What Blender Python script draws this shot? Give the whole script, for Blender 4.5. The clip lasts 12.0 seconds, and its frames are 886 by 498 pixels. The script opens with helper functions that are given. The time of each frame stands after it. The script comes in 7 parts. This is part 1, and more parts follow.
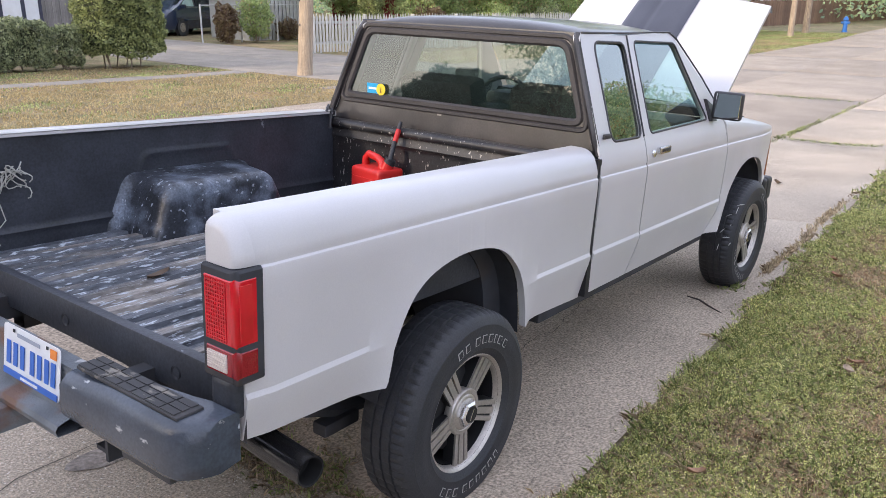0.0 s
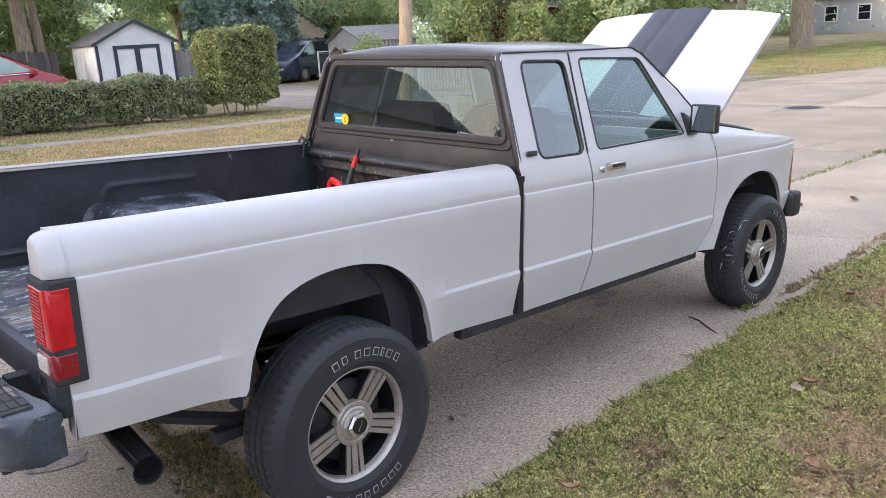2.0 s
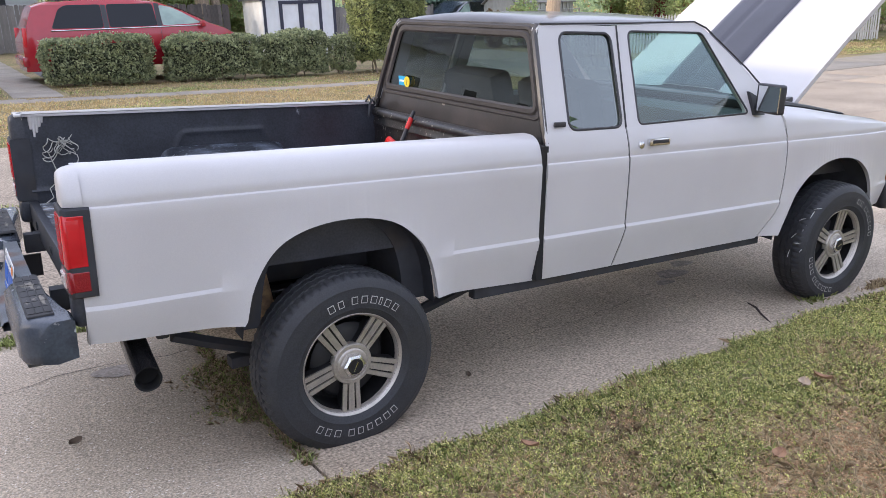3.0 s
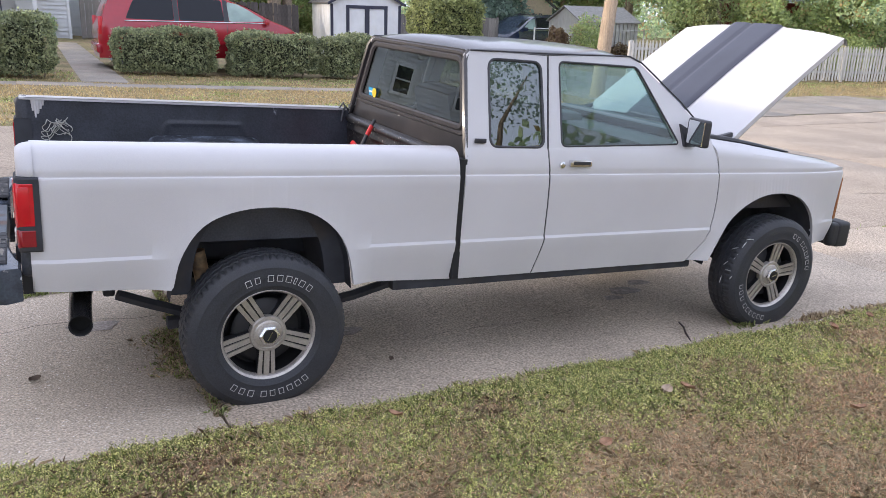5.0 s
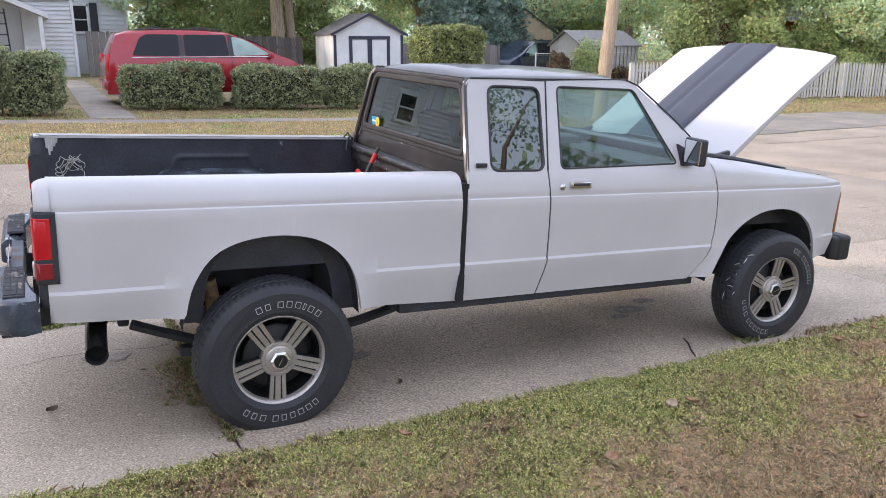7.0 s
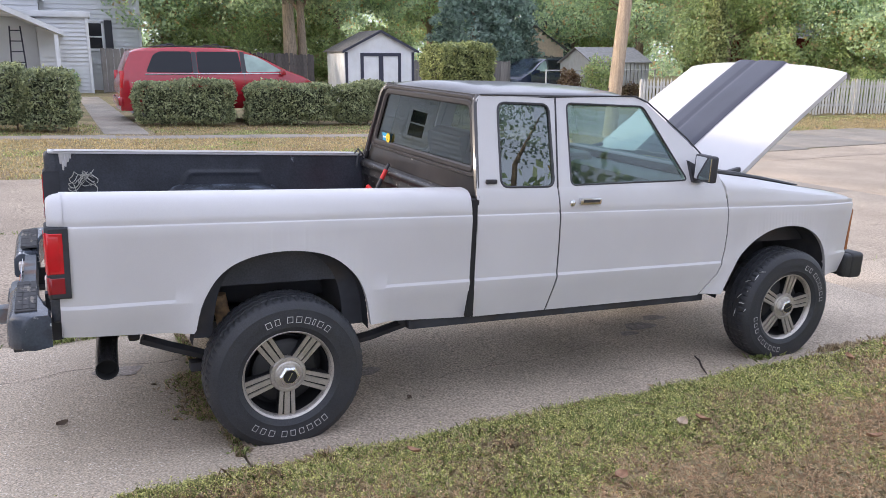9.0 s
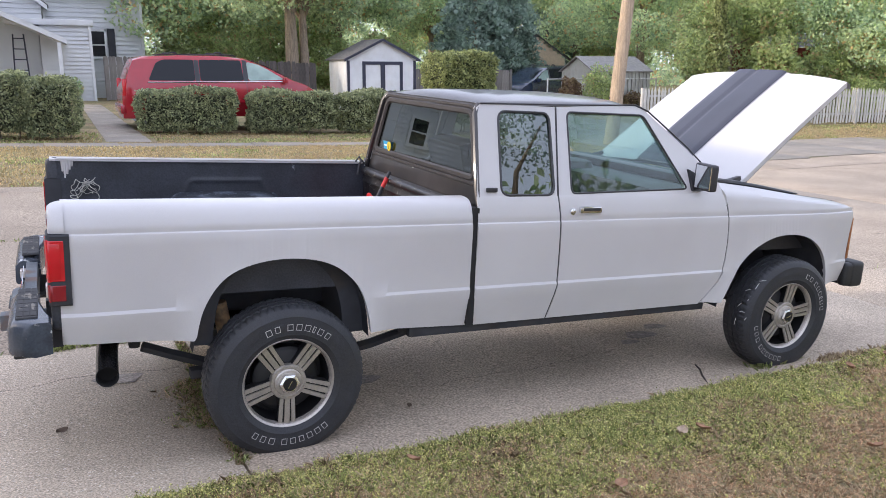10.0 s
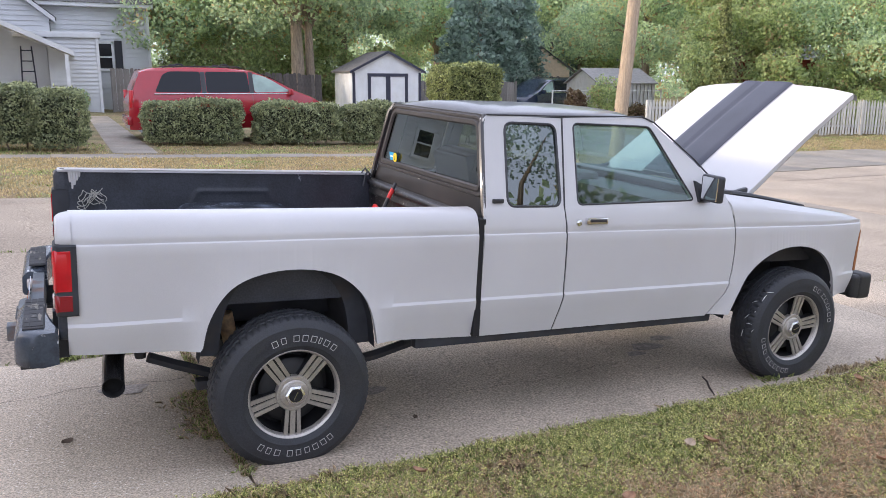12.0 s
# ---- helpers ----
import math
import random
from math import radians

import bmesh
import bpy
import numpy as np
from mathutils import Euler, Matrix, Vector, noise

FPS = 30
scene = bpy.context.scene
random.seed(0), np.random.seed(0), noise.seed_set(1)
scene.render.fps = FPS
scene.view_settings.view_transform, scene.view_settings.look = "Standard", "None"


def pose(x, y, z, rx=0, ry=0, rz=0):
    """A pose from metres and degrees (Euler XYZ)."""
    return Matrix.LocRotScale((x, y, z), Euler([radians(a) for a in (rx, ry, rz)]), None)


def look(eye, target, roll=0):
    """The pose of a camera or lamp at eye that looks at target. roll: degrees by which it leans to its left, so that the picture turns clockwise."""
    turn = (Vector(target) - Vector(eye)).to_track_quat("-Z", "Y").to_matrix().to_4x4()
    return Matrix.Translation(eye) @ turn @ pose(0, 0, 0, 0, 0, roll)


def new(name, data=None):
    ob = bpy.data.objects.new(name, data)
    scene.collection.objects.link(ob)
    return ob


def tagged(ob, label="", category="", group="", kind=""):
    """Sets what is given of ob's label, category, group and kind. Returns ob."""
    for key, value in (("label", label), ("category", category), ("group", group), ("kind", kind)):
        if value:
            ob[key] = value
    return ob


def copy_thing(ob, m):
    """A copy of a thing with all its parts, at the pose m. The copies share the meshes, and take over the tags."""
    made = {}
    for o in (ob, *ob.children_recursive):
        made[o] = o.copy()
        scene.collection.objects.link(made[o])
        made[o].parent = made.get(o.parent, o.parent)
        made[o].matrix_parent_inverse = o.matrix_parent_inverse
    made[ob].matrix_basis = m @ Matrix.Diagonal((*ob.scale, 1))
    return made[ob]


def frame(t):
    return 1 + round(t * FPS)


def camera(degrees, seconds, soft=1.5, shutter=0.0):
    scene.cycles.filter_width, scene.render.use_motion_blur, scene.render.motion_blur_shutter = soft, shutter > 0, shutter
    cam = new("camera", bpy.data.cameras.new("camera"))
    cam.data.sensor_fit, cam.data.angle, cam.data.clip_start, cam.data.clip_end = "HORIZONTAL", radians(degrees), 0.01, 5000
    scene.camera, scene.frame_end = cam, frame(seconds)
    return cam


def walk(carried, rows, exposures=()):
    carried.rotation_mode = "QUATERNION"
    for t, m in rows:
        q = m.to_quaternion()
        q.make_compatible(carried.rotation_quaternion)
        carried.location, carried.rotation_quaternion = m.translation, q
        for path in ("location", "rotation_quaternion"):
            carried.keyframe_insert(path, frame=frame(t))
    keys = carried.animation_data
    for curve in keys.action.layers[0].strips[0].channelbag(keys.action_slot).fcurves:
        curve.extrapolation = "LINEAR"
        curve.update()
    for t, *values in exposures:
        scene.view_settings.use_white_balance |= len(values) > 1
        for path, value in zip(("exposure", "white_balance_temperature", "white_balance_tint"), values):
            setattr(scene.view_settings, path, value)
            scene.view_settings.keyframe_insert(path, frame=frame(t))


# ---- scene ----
cam = camera(58.6, 12.0, soft=0.6)
PATH = [
    (0, (-1.939, -2.196, 1.679), (-0.409, -1.062, 1.068), 0.4),
    (0.5, (-1.933, -2.213, 1.681), (-0.41, -1.067, 1.076), 0.2),
    (0.7, (-1.907, -2.247, 1.672), (-0.425, -1.033, 1.097), -0.9),
    (1, (-1.83, -2.379, 1.632), (-0.467, -1.007, 1.124), -2.8),
    (1.2, (-1.775, -2.53, 1.649), (-0.47, -1.101, 1.145), -3.3),
    (1.5, (-1.678, -2.648, 1.623), (-0.355, -1.233, 1.127), -3.3),
    (1.7, (-1.591, -2.744, 1.616), (-0.258, -1.339, 1.117), -3.2),
    (2, (-1.461, -2.894, 1.625), (-0.132, -1.493, 1.103), -3.5),
    (2.2, (-1.401, -2.99, 1.631), (-0.094, -1.59, 1.053), -3.1),
    (2.5, (-1.312, -3.164, 1.62), (-0.188, -1.627, 1.008), -4.1),
    (2.7, (-1.262, -3.254, 1.637), (-0.222, -1.654, 1.037), -3.7),
    (3, (-1.143, -3.346, 1.631), (-0.125, -1.729, 1.039), -1.9),
    (3.2, (-1.057, -3.389, 1.634), (-0.038, -1.773, 1.044), -0.9),
    (3.5, (-0.929, -3.486, 1.655), (0.044, -1.838, 1.073), 0.1),
    (3.7, (-0.86, -3.571, 1.642), (0.074, -1.896, 1.073), 0.1),
    (5.3, (-0.811, -4.057, 1.707), (0.08, -2.359, 1.138), 1.9),
    (5.5, (-0.817, -4.076, 1.711), (0.072, -2.371, 1.159), 1.8),
    (6, (-0.826, -4.084, 1.704), (0.059, -2.372, 1.171), 1.2),
    (6.5, (-0.84, -4.087, 1.704), (0.044, -2.371, 1.182), 0.6),
    (7, (-0.836, -4.087, 1.705), (0.047, -2.365, 1.199), 0.1),
    (9, (-0.835, -4.091, 1.706), (0.029, -2.349, 1.239), 0.1),
    (9.5, (-0.837, -4.098, 1.708), (0.027, -2.353, 1.251), 0.2),
    (10, (-0.833, -4.098, 1.707), (0.03, -2.35, 1.26), 0.2),
    (10.5, (-0.834, -4.093, 1.707), (0.028, -2.342, 1.269), 0.2),
    (11, (-0.834, -4.095, 1.71), (0.024, -2.341, 1.279), 0.3),
    (11.5, (-0.839, -4.095, 1.706), (0.018, -2.338, 1.283), 0.2),
    (12, (-0.838, -4.092, 1.705), (0.017, -2.333, 1.286), 0.2),
]
walk(cam, [(t, look(eye, target, roll)) for t, eye, target, roll in PATH])

# ---- light ----
SUN_ELEV, SUN_FROM = 17.0, (-0.955, 0.297)
w = bpy.data.worlds.new("sky")
scene.world = w
w.use_nodes = True
wn = w.node_tree.nodes
sky = wn.new("ShaderNodeTexSky")
sky.sky_type = "NISHITA"
sky.sun_disc = False
sky.sun_elevation = radians(SUN_ELEV)
sky.sun_rotation = math.atan2(SUN_FROM[0], SUN_FROM[1])
sky.dust_density = 3.0
sky.air_density = 1.0
# thin high haze evens the sky out
haze = wn.new("ShaderNodeMix")
haze.data_type = "RGBA"
haze.inputs[0].default_value = 0.72
haze.inputs[7].default_value = (4.4, 4.6, 5.85, 1)
w.node_tree.links.new(sky.outputs[0], haze.inputs[6])
w.node_tree.links.new(haze.outputs[2], wn["Background"].inputs[0])
wn["Background"].inputs["Strength"].default_value = 0.15
sun = new("sun", bpy.data.lights.new("sun", "SUN"))
sun.data.energy, sun.data.angle, sun.data.color = 1.2, radians(6.0), (1.0, 0.86, 0.74)
sun.matrix_world = look((SUN_FROM[0] * 50, SUN_FROM[1] * 50, 50 * math.tan(radians(SUN_ELEV))), (0, 0, 0))
scene.view_settings.exposure = 1.34

# ---- materials ----
MATS = {}


def mat(name, base, rough=0.6, metal=0.0, var=0.0, scale=8.0, fine=0.0, fine_scale=120.0, bump=0.0, bump_scale=150.0,
        coat=0.0, second=None, cover=0.5, sharp=0.12, patch=4.0, stretch=(1, 1, 1), trans=0.0, alpha=1.0, rand=0.0, spec=0.5,
        scratch=None, scratch_cover=0.62, scratch_scale=14.0, scratch_stretch=(1, 1, 1)):
    """A surface: base colour, two scales of variation, an optional second colour in patches, streaks of a third, fine relief."""
    if name in MATS:
        return MATS[name]
    m = bpy.data.materials.new(name)
    m.use_nodes = True
    nt = m.node_tree
    n, ln = nt.nodes, nt.links
    b = n["Principled BSDF"]
    b.inputs["Roughness"].default_value = rough
    b.inputs["Metallic"].default_value = metal
    b.inputs["Coat Weight"].default_value = coat
    b.inputs["Coat Roughness"].default_value = 0.08
    b.inputs["Specular IOR Level"].default_value = spec
    b.inputs["Transmission Weight"].default_value = trans
    b.inputs["Alpha"].default_value = alpha
    tc = n.new("ShaderNodeTexCoord")
    mp = n.new("ShaderNodeMapping")
    mp.inputs["Scale"].default_value = stretch
    ln.new(tc.outputs["Object"], mp.inputs[0])

    def noise_tex(s, detail=4.0, vec=None):
        t = n.new("ShaderNodeTexNoise")
        t.inputs["Scale"].default_value = s
        t.inputs["Detail"].default_value = detail
        ln.new(vec or mp.outputs[0], t.inputs["Vector"])
        return t.outputs[0]

    def ramp(fac, a, c):
        r = n.new("ShaderNodeMapRange")
        r.inputs[1].default_value, r.inputs[2].default_value = a, c
        ln.new(fac, r.inputs[0])
        return r.outputs[0]

    def mix(fac, a, c, mode="MIX"):
        x = n.new("ShaderNodeMix")
        x.data_type, x.blend_type = "RGBA", mode
        for sock, v in ((x.inputs[0], fac), (x.inputs[6], a), (x.inputs[7], c)):
            if isinstance(v, (int, float)):
                sock.default_value = v
            elif isinstance(v, tuple):
                sock.default_value = (*v, 1)
            else:
                ln.new(v, sock)
        return x.outputs[2]

    def grey(fac, amount):
        r = n.new("ShaderNodeMapRange")
        r.inputs[1].default_value, r.inputs[2].default_value = 0.3, 0.7
        r.inputs[3].default_value, r.inputs[4].default_value = 1 - amount, 1 + amount
        r.clamp = True
        ln.new(fac, r.inputs[0])
        c = n.new("ShaderNodeCombineColor")
        for i in range(3):
            ln.new(r.outputs[0], c.inputs[i])
        return c.outputs[0]

    col = tuple(base)
    if second:
        col = mix(ramp(noise_tex(patch, 6.0), cover - sharp, cover + sharp), col, tuple(second))
    if var:
        col = mix(1.0, col, grey(noise_tex(scale, 5.0), var), "MULTIPLY")
    if fine:
        col = mix(1.0, col, grey(noise_tex(fine_scale, 3.0), fine), "MULTIPLY")
    if scratch:
        mp2 = n.new("ShaderNodeMapping")
        mp2.inputs["Scale"].default_value = scratch_stretch
        ln.new(tc.outputs["Object"], mp2.inputs[0])
        col = mix(ramp(noise_tex(scratch_scale, 7.0, mp2.outputs[0]), scratch_cover, scratch_cover + 0.05), col, tuple(scratch))
    if rand:
        oi = n.new("ShaderNodeObjectInfo")
        r = n.new("ShaderNodeMapRange")
        r.inputs[3].default_value, r.inputs[4].default_value = 1 - rand, 1 + rand
        ln.new(oi.outputs["Random"], r.inputs[0])
        c = n.new("ShaderNodeCombineColor")
        for i in range(3):
            ln.new(r.outputs[0], c.inputs[i])
        col = mix(1.0, col, c.outputs[0], "MULTIPLY")
    if isinstance(col, tuple):
        b.inputs["Base Color"].default_value = (*col, 1)
    else:
        ln.new(col, b.inputs["Base Color"])
    if bump:
        bp = n.new("ShaderNodeBump")
        bp.inputs["Strength"].default_value = bump
        bp.inputs["Distance"].default_value = 0.01
        ln.new(noise_tex(bump_scale, 4.0), bp.inputs["Height"])
        ln.new(bp.outputs[0], b.inputs["Normal"])
    MATS[name] = m
    return m


def leaf_mat(name, low, high, extra=None, rough=0.55, see=0.25, clump=1.1):
    """Foliage: a colour that runs between two tones leaf by leaf and clump by clump, with a little light let through."""
    m = bpy.data.materials.new(name)
    m.use_nodes = True
    n, ln = m.node_tree.nodes, m.node_tree.links
    b = n["Principled BSDF"]
    geo = n.new("ShaderNodeNewGeometry")
    r = n.new("ShaderNodeValToRGB")
    r.color_ramp.elements[0].color = (*low, 1)
    r.color_ramp.elements[1].color = (*high, 1)
    if extra:
        e = r.color_ramp.elements.new(0.93)
        e.color = (*high, 1)
        r.color_ramp.elements[-1].color = (*extra, 1)
    co = n.new("ShaderNodeTexCoord")
    nz = n.new("ShaderNodeTexNoise")
    nz.inputs["Scale"].default_value = clump
    nz.inputs["Detail"].default_value = 3.0
    ln.new(co.outputs["Object"], nz.inputs["Vector"])
    spread = n.new("ShaderNodeMath")
    spread.operation = "MULTIPLY_ADD"
    spread.inputs[1].default_value, spread.inputs[2].default_value = 1.5, -0.75
    ln.new(nz.outputs[0], spread.inputs[0])
    total = n.new("ShaderNodeMath")
    total.use_clamp = True
    ln.new(geo.outputs["Random Per Island"], total.inputs[0])
    ln.new(spread.outputs[0], total.inputs[1])
    ln.new(total.outputs[0], r.inputs[0])
    ln.new(r.outputs[0], b.inputs["Base Color"])
    b.inputs["Roughness"].default_value = rough
    tr = n.new("ShaderNodeBsdfTranslucent")
    ln.new(r.outputs[0], tr.inputs[0])
    mx = n.new("ShaderNodeMixShader")
    mx.inputs[0].default_value = see
    ln.new(b.outputs[0], mx.inputs[1])
    ln.new(tr.outputs[0], mx.inputs[2])
    ln.new(mx.outputs[0], n["Material Output"].inputs[0])
    return m


def glass_mat(name, tint, rough=0.0, share=0.10):
    """Thin car glass: mostly clear, with a mirror's share that grows at grazing angles."""
    m = bpy.data.materials.new(name)
    m.use_nodes = True
    n, ln = m.node_tree.nodes, m.node_tree.links
    n.remove(n["Principled BSDF"])
    t = n.new("ShaderNodeBsdfTransparent")
    t.inputs[0].default_value = (*tint, 1)
    g = n.new("ShaderNodeBsdfGlossy")
    g.inputs["Roughness"].default_value = rough
    g.inputs[0].default_value = (0.84, 0.90, 0.88, 1)
    f = n.new("ShaderNodeLayerWeight")
    f.inputs[0].default_value = 0.5
    pw = n.new("ShaderNodeMath")
    pw.operation = "POWER"
    pw.inputs[1].default_value = 3.2
    ln.new(f.outputs["Facing"], pw.inputs[0])
    mul = n.new("ShaderNodeMath")
    mul.operation = "MULTIPLY_ADD"
    mul.inputs[1].default_value, mul.inputs[2].default_value = 0.85, share
    ln.new(pw.outputs[0], mul.inputs[0])
    mx = n.new("ShaderNodeMixShader")
    ln.new(mul.outputs[0], mx.inputs[0])
    ln.new(t.outputs[0], mx.inputs[1])
    ln.new(g.outputs[0], mx.inputs[2])
    ln.new(mx.outputs[0], n["Material Output"].inputs[0])
    return m


WHITE = mat("white_paint", (0.575, 0.562, 0.562), 0.36, var=0.035, scale=1.6, fine=0.03, fine_scale=260, coat=0.3, second=(0.535, 0.52, 0.515), patch=2.2, cover=0.58, sharp=0.2, scratch=(0.50, 0.46, 0.42), scratch_cover=0.735, scratch_scale=26)
BLACK_PAINT = mat("dull_black_paint", (0.030, 0.027, 0.027), 0.33, var=0.4, scale=5, coat=0.5, second=(0.055, 0.046, 0.042), patch=3, cover=0.58, scratch=(0.30, 0.27, 0.24), scratch_cover=0.71, scratch_scale=18, fine=0.2, bump=0.05)
LINER = mat("worn_black_bed_paint", (0.036, 0.040, 0.050), 0.45, var=0.3, scale=6, fine=0.25, bump=0.12, bump_scale=60, scratch=(0.30, 0.33, 0.36), scratch_cover=0.745, scratch_scale=30, scratch_stretch=(1, 1, 0.4))
TRIM = mat("black_trim", (0.034, 0.034, 0.038), 0.45, fine=0.2, bump=0.08)
UNDER = mat("dark_underbody_steel", (0.032, 0.034, 0.040), 0.75, var=0.3, scale=9, second=(0.045, 0.038, 0.034), patch=7, cover=0.62)
GLASS = glass_mat("tinted_glass", (0.62, 0.80, 0.77), share=0.075)
REAR_GLASS = glass_mat("rear_window_glass", (0.42, 0.46, 0.45), share=0.095)
DARK_TINT = glass_mat("dark_tinted_glass", (0.19, 0.22, 0.23), share=0.17)

# ---- building helpers ----
def part(name, bm, material, parent=None, label="", smooth=40, rake=False):
    """One bmesh as one mesh object, under a thing or under a part."""
    bmesh.ops.recalc_face_normals(bm, faces=bm.faces)
    me = bpy.data.meshes.new(name)
    if rake:
        for v in bm.verts:
            v.co.z -= RAKE * v.co.x
    bm.to_mesh(me)
    bm.free()
    if smooth:
        me.polygons.foreach_set("use_smooth", [True] * len(me.polygons))
        me.set_sharp_from_angle(angle=radians(smooth))
    me.materials.append(material)
    ob = new(name, me)
    if parent:
        ob.parent = parent
    if label:
        tagged(ob, label)
    return ob


def raw(name, verts, faces, material, parent=None, label=""):
    me = bpy.data.meshes.new(name)
    me.from_pydata(verts, [], faces)
    me.materials.append(material)
    ob = new(name, me)
    if parent:
        ob.parent = parent
    if label:
        tagged(ob, label)
    return ob


def thing(name, m, label, category, group="", kind=""):
    ob = new(name)
    ob.empty_display_size = 0.1
    ob.matrix_world = m
    return tagged(ob, label, category, group, kind)


def B():
    return bmesh.new()


def box(bm, c, s, bevel=0.0, m=None, seg=2):
    """A box of size s centred at c, its edges rounded, turned by m about its centre."""
    t = Matrix.Translation(c) @ (m or Matrix()) @ Matrix.Diagonal((*s, 1))
    v = bmesh.ops.create_cube(bm, size=1, matrix=t)["verts"]
    if bevel:
        e = list({e for a in v for e in a.link_edges})
        bmesh.ops.bevel(bm, geom=e, offset=bevel, segments=seg, profile=0.6, affect="EDGES")
    return bm


def tube(bm, pts, r, n=8, cap=True):
    """A round bar along points; r is one radius or one for each point."""
    pts = [Vector(p) for p in pts]
    rs = r if isinstance(r, (list, tuple)) else [r] * len(pts)
    rings, side = [], None
    for i, p in enumerate(pts):
        d = (pts[min(i + 1, len(pts) - 1)] - pts[max(i - 1, 0)]).normalized()
        if side is None:
            side = d.orthogonal().normalized()
        side = (side - d * side.dot(d)).normalized()
        other = d.cross(side)
        rings.append([bm.verts.new(p + rs[i] * (math.cos(a) * side + math.sin(a) * other)) for a in (2 * math.pi * k / n for k in range(n))])
    for a, b in zip(rings, rings[1:]):
        for k in range(n):
            bm.faces.new((a[k], a[(k + 1) % n], b[(k + 1) % n], b[k]))
    if cap:
        bm.faces.new(rings[0][::-1])
        bm.faces.new(rings[-1])
    return bm


def lathe(bm, prof, n=48, m=None, closed=False):
    """A profile of (radius, place along y) turned about the y axis."""
    m = m or Matrix()
    rings = []
    for r, y in prof:
        rings.append([bm.verts.new(m @ Vector((r * math.cos(2 * math.pi * k / n), y, r * math.sin(2 * math.pi * k / n)))) for k in range(n)])
    pairs = list(zip(rings, rings[1:])) + ([(rings[-1], rings[0])] if closed else [])
    for a, b in pairs:
        for k in range(n):
            bm.faces.new((a[k], a[(k + 1) % n], b[(k + 1) % n], b[k]))
    return bm


def disc(bm, r, y, n=48, m=None):
    m = m or Matrix()
    bm.faces.new([bm.verts.new(m @ Vector((r * math.cos(2 * math.pi * k / n), y, r * math.sin(2 * math.pi * k / n)))) for k in range(n)])
    return bm


def rounded(pts, r, n=5):
    """A polygon with its corners rounded by about r."""
    out = []
    k = len(pts)
    for i in range(k):
        p, a, b = Vector(pts[i]), Vector(pts[i - 1]), Vector(pts[(i + 1) % k])
        ra = min(r, (a - p).length * 0.45)
        rb = min(r, (b - p).length * 0.45)
        s, e = p + (a - p).normalized() * ra, p + (b - p).normalized() * rb
        for j in range(n + 1):
            t = j / n
            out.append(tuple((1 - t) ** 2 * s + 2 * t * (1 - t) * p + t * t * e))
    return out


def plate(bm, outer, holes, to3d, thick):
    """A flat plate with holes: 2D outlines, mapped by to3d(u, v, depth)."""
    from mathutils.geometry import tessellate_polygon
    loops = [outer] + list(holes)
    flat = [p for lp in loops for p in lp]
    tris = tessellate_polygon([[Vector((u, v, 0)) for u, v in lp] for lp in loops])
    f = [bm.verts.new(to3d(u, v, 0)) for u, v in flat]
    k = [bm.verts.new(to3d(u, v, thick)) for u, v in flat]
    for t in tris:
        try:
            bm.faces.new([f[i] for i in t])
            bm.faces.new([k[i] for i in reversed(t)])
        except ValueError:
            pass
    at = 0
    for lp in loops:
        c = len(lp)
        for i in range(c):
            a, b = at + i, at + (i + 1) % c
            bm.faces.new((f[a], f[b], k[b], k[a]))
        at += c
    return bm


def pane(bm, outline, to3d):
    """A thin sheet of glass: one flat face with no thickness of its own."""
    bm.faces.new([bm.verts.new(to3d(u, v, 0)) for u, v in outline])
    return bm


def spline(tab, n=6):
    """More points along a table of points, on a smooth curve through them."""
    out = []
    for i in range(len(tab) - 1):
        p = [Vector(tab[max(0, min(len(tab) - 1, i + k))]) for k in (-1, 0, 1, 2)]
        for j in range(n):
            t = j / n
            out.append(tuple(0.5 * (2 * p[1] + (p[2] - p[0]) * t + (2 * p[0] - 5 * p[1] + 4 * p[2] - p[3]) * t * t + (3 * p[1] - p[0] - 3 * p[2] + p[3]) * t ** 3)))
    return out + [tab[-1]]


def strip(bm, rows, close=False):
    """A surface from rows of points, all of one length."""
    vs = [[bm.verts.new(p) for p in row] for row in rows]
    for a, b in zip(vs, vs[1:]):
        for i in range(len(a) - (0 if close else 1)):
            j = (i + 1) % len(a)
            bm.faces.new((a[i], a[j], b[j], b[i]))
    return bm


def prism(bm, rows):
    """A closed bar between rows whose last point repeats their first."""
    strip(bm, rows)
    for r in (rows[0], rows[-1]):
        bm.faces.new([bm.verts.new(p) for p in r[:-1]])
    return bm


def lerp_table(tab, x):
    """A value from a table of (x, value), straight between its rows."""
    if x <= tab[0][0]:
        return tab[0][1]
    for (a, p), (b, q) in zip(tab, tab[1:]):
        if x <= b:
            return p + (q - p) * (x - a) / (b - a)
    return tab[-1][1]


def smooth_table(tab, x):
    """The same with eased corners."""
    return sum(lerp_table(tab, x + d) * k for d, k in ((-0.05, 0.2), (-0.02, 0.2), (0, 0.2), (0.02, 0.2), (0.05, 0.2)))

# ---- ground ----
RAKE = 0.0176
TRUCK_POSE = Matrix(((0.9992, 0.0008, 0.04, 0), (0, 0.9998, -0.02, 0), (-0.04, 0.02, 0.999, 0), (0, 0, 0, 1)))
BANK = [(-9, 0.36), (-6, 0.33), (-3, 0.28), (-1.9, 0.26), (-1.6, 0.24), (-1.4, 0.19), (-1.25, 0.13), (-1.12, 0.08), (-1.0, 0.06), (-0.85, 0.045), (-0.5, 0.015), (-0.3, 0.0)]


RISE = [(-60, -0.49), (-25, -0.38), (-10, -0.19), (0, 0.0), (4, 0.02), (8.5, 0.0), (15, 0.03), (20, 0.10), (27, 0.24), (40, 0.42), (60, 0.49), (200, 0.5)]


